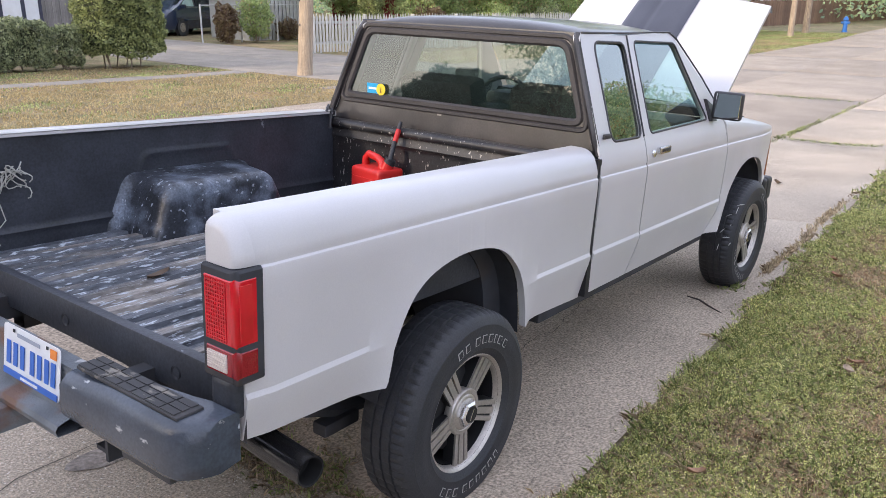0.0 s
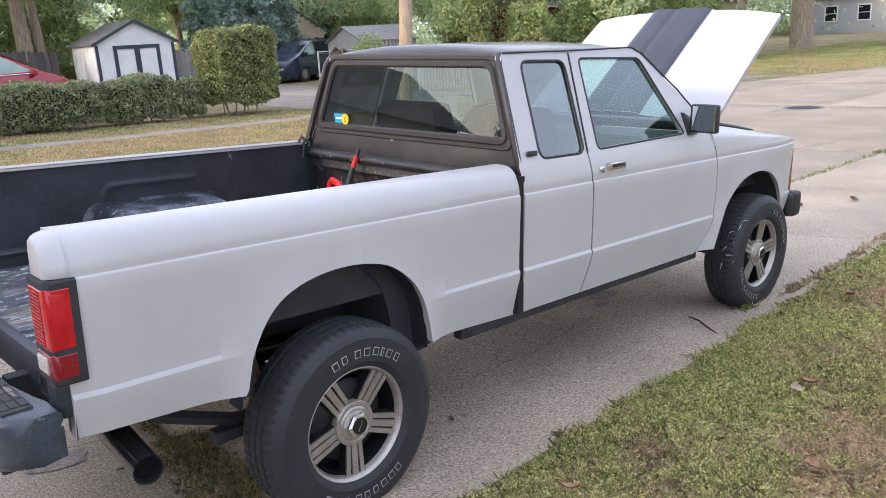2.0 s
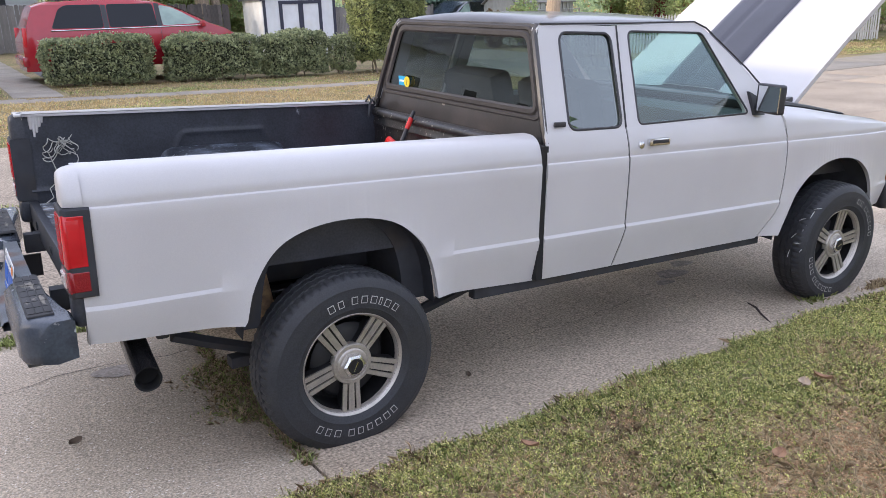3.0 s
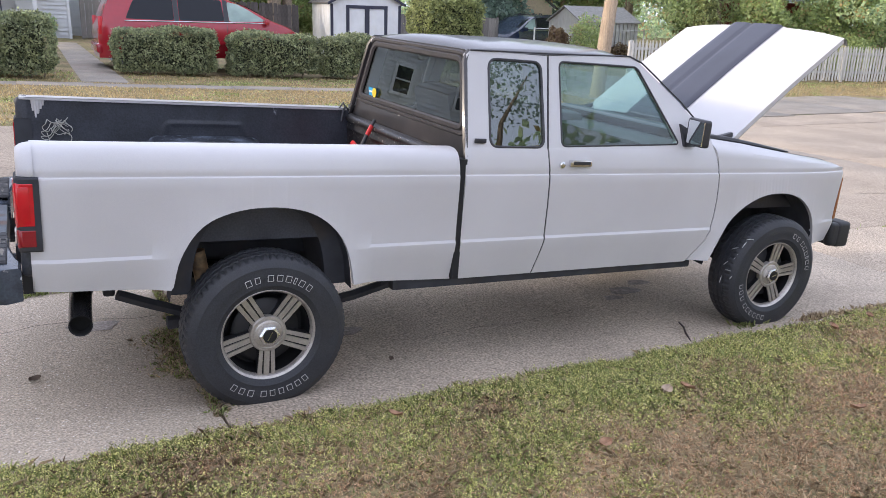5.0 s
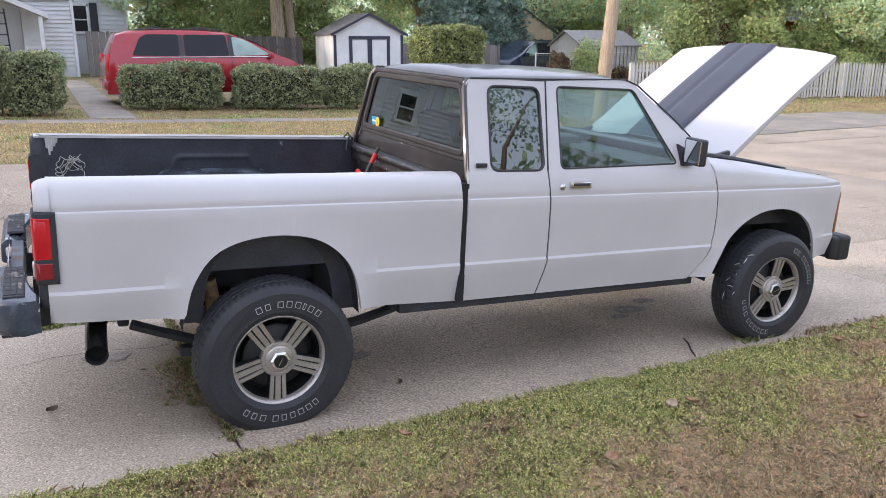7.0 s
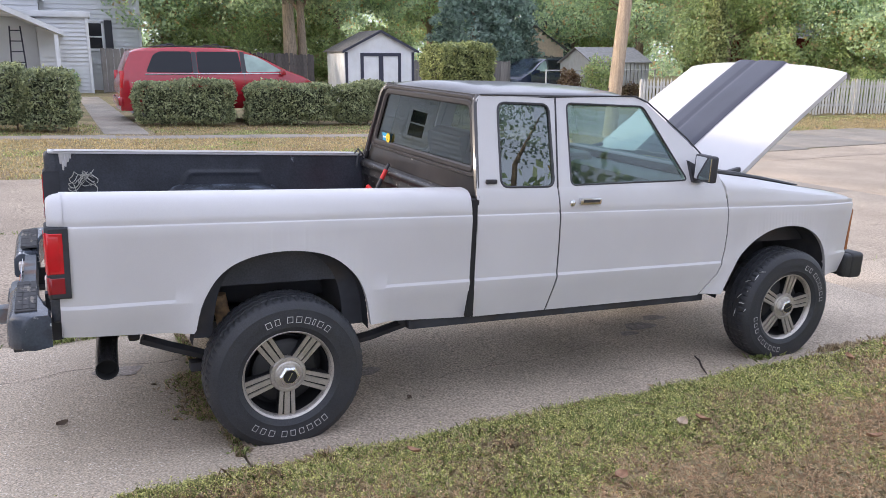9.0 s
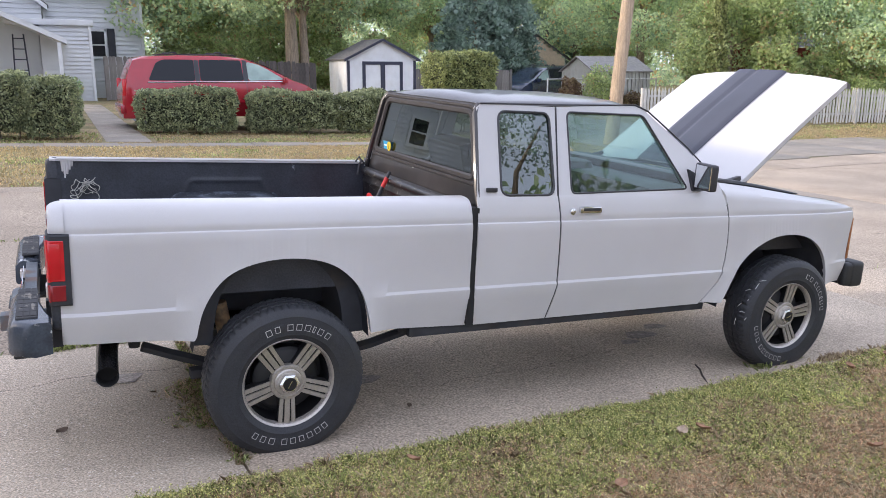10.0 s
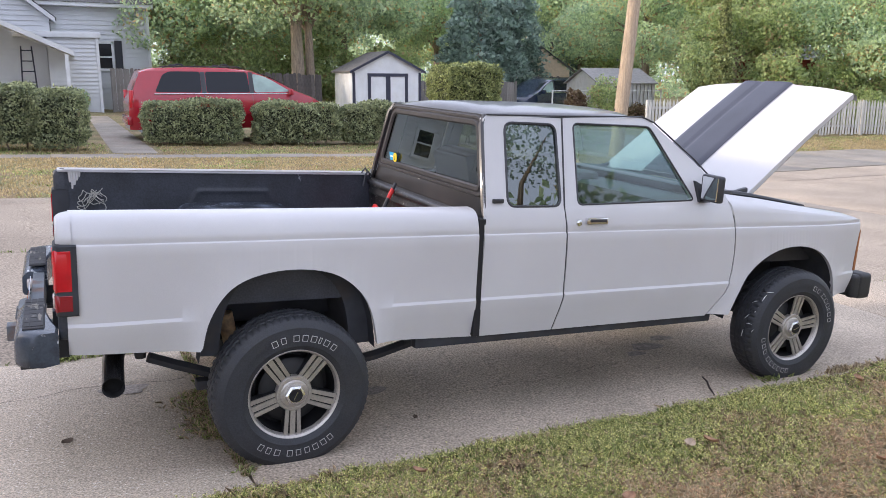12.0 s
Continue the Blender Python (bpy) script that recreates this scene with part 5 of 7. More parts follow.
PC = Vector((-1.050, -0.085, 0.668))


def on_plate(name, u, v, w, h, m, label="", d=0.003):
    p = PC + tiltp @ Vector((-d, -u, v))
    return part(name, box(B(), p, (0.0022, w, h), 0.0, tiltp), m, rb, label)


npl = part("number_plate", plate(B(), rounded([(-0.152, -0.076), (0.152, -0.076), (0.152, 0.076), (-0.152, 0.076)], 0.015), [], lambda u, v, d: PC + tiltp @ Vector((d, -u, v)), 0.002), PLATE_W, rb, "white number plate with blue markings")
for k, u in enumerate((-0.118, -0.080, -0.042, 0.012, 0.050, 0.088, 0.122)):
    on_plate("plate_mark", u, -0.004, 0.021, 0.068, PLATE_B)
on_plate("plate_band", 0.0, -0.064, 0.290, 0.018, PLATE_B)
on_plate("plate_slogan", -0.01, 0.056, 0.12, 0.010, mat("plate_grey", (0.3, 0.34, 0.42), 0.5))
on_plate("plate_tag", 0.122, 0.054, 0.030, 0.026, mat("plate_orange", (0.75, 0.23, 0.04), 0.5))
on_plate("plate_domain", 0.0, -0.064, 0.09, 0.007, PLATE_W, d=0.005)
for u in (-0.09, 0.09):
    on_plate("plate_bolt", u, 0.064, 0.009, 0.009, UNDER)

# exhaust
ex = part("exhaust_pipe", tube(B(), [(0.35, -0.34, 0.50), (-0.45, -0.34, 0.52), (-0.62, -0.37, 0.522), (-0.70, -0.44, 0.517), (-0.724, -0.56, 0.511), (-0.734, -0.70, 0.504), (-0.744, -0.866, 0.496)], 0.0435, 24, cap=False), mat("black_exhaust", (0.012, 0.012, 0.013), 0.25, coat=0.3, fine=0.1), truck, "glossy black side exhaust tip")
# near-black bore, closed by a disc a short way in
part("pipe_bore", lathe(B(), [(0.001, 0.05), (0.039, 0.05), (0.039, 0.0), (0.0435, -0.002)], 24, Matrix.Translation((-0.744, -0.866, 0.496)) @ Matrix.Rotation(radians(-3), 4, "Z") @ Matrix.Rotation(radians(2), 4, "X")), mat("soot", (0.006, 0.006, 0.006), 0.9), ex)

# hood, opened
HOOD_BLACK = mat("black_hood_stripe", (0.045, 0.048, 0.066), 0.4, var=0.15, scale=4, fine=0.1)


def hood_at(u, y):
    """Along the hood from hinge (0) to front edge (1)."""
    x = 2.735 + (3.582 - 2.735) * u
    w = 0.695 - 0.022 * u
    k = (y - 0.008) / w
    z = 1.200 + 0.630 * u + 0.012 * math.sin(math.pi * u) - 0.042 * abs(k) ** 3
    bulge = 0.020 * max(0, min(1, (0.235 - abs(y - 0.010)) / 0.045))
    crease = -0.010 * math.exp(-((y - 0.055) / 0.016) ** 2)
    return Vector((x - 0.6 * (bulge + crease), y, z + 0.8 * (bulge + crease)))


def hood_panel(y0, y1, n, lift=0.0):
    return strip(B(), [[hood_at(u, (y0 + (y1 - y0) * k / n) * (1 - 0.032 * u)) + Vector((-0.5 * lift, 0, lift)) for k in range(n + 1)] for u in span(0, 1, 14)])


hood = part("hood", hood_panel(-0.687, 0.703, 56), WHITE, truck, "raised white hood with a wide black centre stripe")
part("stripe", hood_panel(-0.212, 0.234, 24, 0.0035), HOOD_BLACK, hood, "black painted stripe")
part("hood_underside", strip(B(), [[hood_at(u, y * (1 - 0.032 * u)) + Vector((0.02, 0, -0.03)) for y in span(-0.68, 0.695, 10)] for u in span(0, 1, 8)]), UNDER, hood)
for s in (-1, 1):
    part("hood_edge", strip(B(), [[hood_at(u, (s * 0.695 + 0.008) * (1 - 0.032 * u)), hood_at(u, (s * 0.695 + 0.008) * (1 - 0.032 * u)) + Vector((0.012, -s * 0.004, -0.03))] for u in span(0, 1, 14)]), WHITE, hood)
part("hood_lip", strip(B(), [[hood_at(1, y * 0.968), hood_at(1, y * 0.968) + Vector((0.030, 0, -0.012)), hood_at(1, y * 0.968) + Vector((0.045, 0, -0.045))] for y in span(-0.687, 0.703, 20)]), WHITE, hood)
for y in (-0.66, 0.66):
    part("hood_hinge", box(B(), (2.66, y, 1.165), (0.24, 0.03, 0.05), 0.008, Matrix.Rotation(radians(-12), 4, "Y")), TRIM, hood)
for s in (-1, 1):
    rows = [[(x, s * (fender_flank(x, fender_top(x)) - 0.004 - (LEFT_IN if s > 0 else 0)), fender_top(x)), (x, s * 0.69, fender_top(x) + 0.002), (x, s * 0.675, fender_top(x) - 0.012), (x, s * 0.67, 0.80)] for x in span(2.50, 3.68, 12)]
    part("inner_fender", strip(B(), rows), TRIM, truck, "black inner fender edge", rake=True)
    part("hood_bumper_strip", tube(B(), [(x, s * 0.690, fender_top(x) + 0.008) for x in span(2.60, 3.25, 8)], [0.016, 0.020, 0.016, 0.014, 0.014, 0.012, 0.010, 0.008, 0.004], 8), TRIM, truck, rake=True)
part("engine", box(B(), (3.0, 0, 0.92), (0.70, 0.55, 0.36), 0.05), UNDER, truck, "dark engine block", rake=True)
part("radiator_panel", box(B(), (3.60, 0, 0.85), (0.10, 1.40, 0.44), 0.02), UNDER, truck, rake=True)
part("front_bumper", box(B(), (3.83, 0, 0.625), (0.13, 1.56, 0.17), 0.03, seg=3), mat("black_bumper", (0.022, 0.022, 0.023), 0.55, var=0.2, fine=0.2), truck, "black front bumper", rake=True)
for s in (-1, 1):
    part("bumper_end", box(B(), (3.80, s * 0.745, 0.625), (0.17, 0.06, 0.155), 0.025, seg=3), MATS["black_bumper"], truck, rake=True)
    part("side_marker", box(B(), (3.712, s * (0.755 - (LEFT_IN if s > 0 else 0)), 0.87), (0.02, 0.022, 0.27), 0.006), mat("amber_lens", (0.30, 0.12, 0.05), 0.25, coat=0.4), truck, "dull amber corner lamp", rake=True)
    # door fittings
    doors = [o for o in truck.children if o.name.split(".")[0] == "door"]
    door = doors[0 if s < 0 else 1]
    o = LEFT_IN if s > 0 else 0.0
    h = part("handle", box(B(), (1.578, s * (0.822 - o), 1.108), (0.135, 0.022, 0.034), 0.008), CHROME, door, "chrome pull handle", rake=True)
    part("handle_recess", box(B(), (1.582, s * (0.832 - o), 1.110), (0.105, 0.006, 0.016), 0.003), TRIM, door, rake=True)
    part("lock", lathe(B(), [(0.001, -0.012), (0.010, -0.012), (0.016, -0.008), (0.018, 0.0)], 16, Matrix.Translation((1.472, s * (0.814 - o), 1.098)) @ Matrix.Rotation(0 if s < 0 else math.pi, 4, "Z")), CHROME, door, rake=True)
    m = part("mirror", box(B(), (2.300, s * (0.868 - o), 1.283), (0.052, 0.160, 0.146), 0.018, Matrix.Rotation(radians(s * 11), 4, "Z"), 3), TRIM, door, "square black door mirror", rake=True)
    part("mirror_glass", box(B(), (2.273, s * (0.874 - o), 1.283), (0.006, 0.138, 0.124), 0.0, Matrix.Rotation(radians(s * 11), 4, "Z")), mat("mirror_silver", (0.80, 0.82, 0.83), 0.02, metal=1.0), door, "mirror glass", rake=True)
    part("mirror_mount", plate(B(), [(2.285, 1.195), (2.36, 1.195), (2.34, 1.28), (2.275, 1.31)], [], lambda u, v, d, s=s: greenhouse(s, 0.02)(u, v, d), 0.05), TRIM, door, rake=True)
    part("window_seal", ring(B(), DOOR_WIN, greenhouse(s), 0.0055, 0.004), TRIM, door, rake=True)
    part("cab_badge", box(B(), (1.005, s * (0.789 - o), 1.208), (0.062, 0.012, 0.022), 0.005), TRIM, truck, "small black badge", rake=True)
    # drip rail and rocker
    part("drip_rail", tube(B(), [greenhouse(s)(x, z, -0.004) for x, z in ((1.0, 1.612), (1.44, 1.622), (1.97, 1.640), (2.05, 1.612), (2.30, 1.425), (2.46, 1.275))], 0.0045, 6), TRIM, truck, rake=True)
    part("rocker", box(B(), (1.56, s * (0.735 - o), 0.508), (1.90, 0.05, 0.052), 0.010), UNDER, truck, rake=True)
    # near-black box fills the cab-to-bed gap in place of its shade
    part("bed_gap", box(B(), (0.914, s * (0.780 - o), 0.832), (0.034, 0.066, 0.585)), mat("gap_caulk", (0.010, 0.010, 0.012), 0.6), truck, rake=True)


def opening(tab, s, top, name):
    """The dark inside of a wheel opening."""
    o = LEFT_IN if s > 0 else 0.0
    tab = tab[1:-1]
    cx = 0.5 * (tab[0][0] + tab[-1][0])
    rows = []
    for x, z in tab:
        k = 0.76 if cx < 1 else 1.0
        zi = z if z < 0.748 else 0.748 + (z - 0.748) * (0.9 if cx < 1 else 1.05)
        deep = (0.475 if cx < 1 else 0.31) - o
        low = min(zi - 0.015, 0.742)
        xi = cx + (x - cx) * k
        rows.append([(x, s * (0.795 - o), z + 0.002), (x, s * (0.715 - o), z + 0.006), (xi, s * (0.705 - o), zi), (xi, s * deep, zi - 0.015), (xi, s * deep, low), (xi, s * 0.30, low)])
    part(name, strip(B(), rows), UNDER, truck, rake=True)
    part(name, box(B(), (cx, s * 0.31, 0.62), (tab[-1][0] - tab[0][0] + 0.05, 0.02, 0.27)), UNDER, truck, rake=True)


for s in (-1, 1):
    opening(R_ARCH, s, 0.93, "wheel_arch_liner")
    opening(F_ARCH, s, 0.93, "wheel_arch_liner")
    part("frame_rail", box(B(), (2.25, s * 0.38, 0.47), (2.9, 0.07, 0.12), 0.01), UNDER, truck)
    part("rear_frame_rail", strip(B(), [[(x, s * (0.38 + a), z + b) for a, b in ((-0.035, -0.05), (0.035, -0.05), (0.035, 0.05), (-0.035, 0.05), (-0.035, -0.05))] for x, z in ((-0.86, 0.635), (-0.3, 0.645), (0.35, 0.64), (0.62, 0.56), (0.86, 0.475))]), UNDER, truck, "frame rail curving up over the rear axle")
    part("leaf_spring", tube(B(), [(-0.58, s * 0.52, 0.485), (-0.46, s * 0.52, 0.435), (-0.29, s * 0.52, 0.37), (0, s * 0.53, 0.335), (0.30, s * 0.52, 0.345), (0.50, s * 0.52, 0.375), (0.72, s * 0.50, 0.42)], 0.026, 6), UNDER, truck)
    part("spring_hanger", box(B(), (0.72, s * 0.50, 0.435), (0.14, 0.06, 0.06), 0.02), UNDER, truck)
    part("shackle", box(B(), (-0.61, s * 0.50, 0.53), (0.05, 0.04, 0.11), 0.015), UNDER, truck)
    part("shock_absorber", tube(B(), [(-0.20, s * 0.53, 0.42), (-0.245, s * 0.52, 0.66)], 0.036, 10), mat("yellow_shock", (0.36, 0.23, 0.11), 0.6, var=0.35, scale=30, second=(0.18, 0.12, 0.07), patch=25), truck, "dirty yellow shock absorber")
part("rear_axle", tube(B(), [(0, -0.60, 0.368), (0, -0.14, 0.368), (0, -0.08, 0.368), (0, 0.08, 0.368), (0, 0.14, 0.368), (0, 0.60, 0.368)], [0.04, 0.045, 0.11, 0.12, 0.045, 0.04], 12), UNDER, truck)
part("drive_shaft", tube(B(), [(0.1, 0, 0.40), (1.9, 0, 0.52)], 0.035, 10), UNDER, truck)
part("gearbox", box(B(), (2.15, 0, 0.50), (0.70, 0.32, 0.26), 0.05), UNDER, truck)
part("front_axle", tube(B(), [(3.12, -0.6, 0.368), (3.12, 0.6, 0.368)], 0.04, 10), UNDER, truck)
part("fuel_tank", box(B(), (0.85, 0.22, 0.50), (0.62, 0.30, 0.20), 0.04), UNDER, truck)
part("bed_pan", box(B(), (0.0, 0, 0.70), (1.72, 0.58, 0.04)), UNDER, truck)
part("spare_tyre", lathe(B(), [(0.20, -0.07), (0.30, -0.09), (0.34, -0.06), (0.34, 0.06), (0.30, 0.09), (0.20, 0.07)], 36, Matrix.Translation((-0.40, 0.08, 0.615)) @ Matrix.Rotation(radians(90), 4, "X")), mat("tyre_rubber", (0.020, 0.020, 0.021), 0.62), truck, "spare tyre slung under the bed")

# wheels
RUBBER = mat("road_tyre_rubber", (0.029, 0.031, 0.036), 0.58, var=0.15, scale=9, fine=0.25, fine_scale=180, bump=0.12, second=(0.030, 0.030, 0.031), patch=5, cover=0.58)
ALLOY = mat("brushed_alloy", (0.50, 0.465, 0.425), 0.42, metal=0.75, var=0.12, scale=14, fine=0.1)
ALLOY_DARK = mat("black_wheel_paint", (0.010, 0.010, 0.011), 0.5)
LETTER = mat("white_tyre_lettering", (0.55, 0.55, 0.53), 0.7, var=0.15)


def make_wheel():
    """An alloy wheel with its tyre; the outer face looks along -y."""
    rim = part("wheel", lathe(B(), [(0.190, -0.060), (0.194, -0.072), (0.199, -0.084), (0.206, -0.089), (0.213, -0.085), (0.214, -0.074), (0.206, -0.060)], 64), ALLOY, truck, "five-spoke alloy wheel with a chrome hub")
    prof = [(0.196, -0.078), (0.214, -0.094), (0.226, -0.100), (0.232, -0.1035), (0.236, -0.1025), (0.262, -0.1075), (0.288, -0.1085), (0.306, -0.105), (0.312, -0.1055), (0.330, -0.097), (0.342, -0.087)]
    bm = B()
    n = 200
    rings = []
    full = prof + [(0.3505, -0.076), (0.3535, -0.066), (0.3545, -0.046), (0.3475, -0.0445), (0.3475, -0.0385), (0.3553, -0.037), (0.3560, -0.010), (0.3485, -0.008), (0.3485, -0.001), (0.3562, 0.000),
                   (0.3560, 0.027), (0.3475, 0.029), (0.3475, 0.036), (0.3545, 0.038), (0.3535, 0.064), (0.3505, 0.076)] + [(r, -y) for r, y in reversed(prof)]
    for r, y in full:
        ring_v = []
        for k in range(n):
            rr = r
            if abs(y) > 0.043 and r > 0.346 and k % 3 == 0:
                rr -= 0.0065
            if abs(y) < 0.043 and r > 0.352 and k % 4 == 2:
                rr -= 0.004
            a = 2 * math.pi * k / n
            ring_v.append(bm.verts.new((rr * math.cos(a), y, rr * math.sin(a))))
        rings.append(ring_v)
    for a, b in zip(rings, rings[1:]):
        for k in range(n):
            bm.faces.new((a[k], a[(k + 1) % n], b[(k + 1) % n], b[k]))
    part("tyre", bm, RUBBER, rim, "black road tyre with white outlined lettering", smooth=28)
    part("brake_drum", lathe(B(), [(0.001, -0.035), (0.13, -0.035), (0.15, -0.02), (0.15, 0.04)], 40), ALLOY_DARK, rim)
    # alloy barrel coloured black for the shade behind the spokes
    part("rim_barrel", lathe(B(), [(0.13, 0.03), (0.180, 0.03), (0.187, -0.061)], 48), ALLOY_DARK, rim)
    for k in range(5):
        t = Matrix.Rotation(radians(90 + 72 * k), 4, "Y")
        for off, w in ((-0.0275, 0.0165), (0.0, 0.0225), (0.0275, 0.0165)):
            bm = B()
            for (x0, x1) in ((0.055, 0.197),):
                v = [(x0, -0.066, off * 0.88 - w / 2), (x0, -0.066, off * 0.88 + w / 2), (x1, -0.074, off * 1.12 + w * 0.55), (x1, -0.074, off * 1.12 - w * 0.55)]
                f = [bm.verts.new(t @ Vector(p)) for p in v]
                g = [bm.verts.new(t @ (Vector(p) + Vector((0, 0.03, 0)))) for p in v]
                bm.faces.new(f)
                for i in range(4):
                    bm.faces.new((f[i], f[(i + 1) % 4], g[(i + 1) % 4], g[i]))
            part("spoke_bar", bm, ALLOY, rim, smooth=0)
        bm = B()
        v = [(0.055, -0.060, -0.034), (0.055, -0.060, 0.034), (0.196, -0.066, 0.042), (0.196, -0.066, -0.042)]
        f = [bm.verts.new(t @ Vector(p)) for p in v]
        g = [bm.verts.new(t @ (Vector(p) + Vector((0, 0.04, 0)))) for p in v]
        bm.faces.new(f)
        for i in range(4):
            bm.faces.new((f[i], f[(i + 1) % 4], g[(i + 1) % 4], g[i]))
        part("spoke", bm, ALLOY_DARK, rim, "dark grooved spoke", smooth=0)
    part("hub", lathe(B(), [(0.082, -0.045), (0.082, -0.070), (0.078, -0.075), (0.066, -0.076), (0.063, -0.073), (0.060, -0.076), (0.050, -0.078), (0.040, -0.077)], 48), ALLOY, rim, "round alloy hub")
    part("hub_cap", lathe(B(), [(0.049, -0.074), (0.049, -0.088), (0.046, -0.096), (0.036, -0.101), (0.001, -0.101)], 6), CHROME, rim, "hexagonal chrome hub cap", smooth=20)
    part("cap_badge", lathe(B(), [(0.0300, -0.1005), (0.0300, -0.1030), (0.001, -0.1030)], 24), ALLOY_DARK, rim)
    part("cap_mark", box(B(), (0, -0.1035, 0), (0.004, 0.0015, 0.040), 0.0, Matrix.Rotation(radians(25), 4, "Y")), CHROME, rim)
    # lettering drawn as plain outlined blocks
    def block(a, r, w, h, m, lift):
        t = Matrix.Rotation(-a, 4, "Y")
        bm = B()
        rows = []
        for rr, yy in ((r - h / 2, 0), (r + h / 2, 0)):
            y = -(0.1075 if rr < 0.29 else 0.1065) - lift - (0.0012 if 0.25 < rr < 0.30 else 0)
            rows.append([t @ Vector((rr, y, -w / 2)), t @ Vector((rr, y, w / 2))])
        return part("lettering_block", strip(bm, rows), m, rim)
    top = [(113, 0.024), (104.5, 0.021), (92.5, 0.024), (84, 0.024), (75.5, 0.024), (69, 0.011), (62, 0.024), (53.5, 0.021)]
    low = [(-124, 0.021), (-115.5, 0.021), (-106.5, 0.024), (-94, 0.024), (-85.5, 0.022), (-77, 0.021), (-68.5, 0.024), (-60, 0.024), (-52, 0.021)]
    for a, w in top + low:
        block(radians(a), 0.267, w + 0.002, 0.029, LETTER, 0.0012)
        block(radians(a), 0.267, w - 0.0035, 0.0235, RUBBER, 0.0024)
    return rim


wheel = make_wheel()
wheel.matrix_basis = Matrix.Translation((-0.006, -0.769, 0.361)) @ Matrix.Rotation(radians(2), 4, "Y")
copy_thing(wheel, Matrix.Translation((3.102, -0.783, 0.372)) @ Matrix.Rotation(radians(-2), 4, "Z") @ Matrix.Rotation(radians(46), 4, "Y"))
copy_thing(wheel, Matrix.Translation((-0.006, 0.735, 0.361)) @ Matrix.Rotation(radians(180), 4, "Z"))
copy_thing(wheel, Matrix.Translation((3.102, 0.745, 0.372)) @ Matrix.Rotation(radians(178), 4, "Z"))

# lowest leaf and axle block, and paint scuffs on the front tyre
for s in (-1, 1):
    part("spring_plate", box(B(), (-0.30, s * 0.53, 0.335), (0.16, 0.06, 0.045), 0.008), UNDER, truck)
SCUFF = mat("pale_scuff", (0.50, 0.51, 0.50), 0.8, var=0.2)
for a, y, ln, tw in [(158, -0.80, 0.05, 0.4), (150, -0.775, 0.06, 1.2), (143, -0.81, 0.045, 0.1), (166, -0.76, 0.05, 0.9), (172, -0.79, 0.07, 1.5), (183, -0.75, 0.05, 0.3), (178, -0.815, 0.03, 0.8), (136, -0.82, 0.07, 1.3)]:
    a = radians(a)
    y -= 0.048
    r = 0.3565 if y > -0.848 else 0.347
    c = Vector((3.102 + r * math.cos(a), y, 0.372 + r * math.sin(a)))
    t = Vector((-math.sin(a), 0, math.cos(a)))
    d = t * math.cos(tw) + Vector((0, 1, 0)) * math.sin(tw) * 0.6
    part("tyre_scuff", tube(B(), [c - d * ln / 2, c + Vector((0, 0, 0.002)), c + d * ln / 2], [0.001, 0.003, 0.001], 5), SCUFF, truck)

# ---- vehicles, pole and small things across the street ----
FRONT_GLASS = mat("pale_green_side_glass", (0.30, 0.40, 0.36), 0.08, spec=0.6, var=0.2, scale=3)


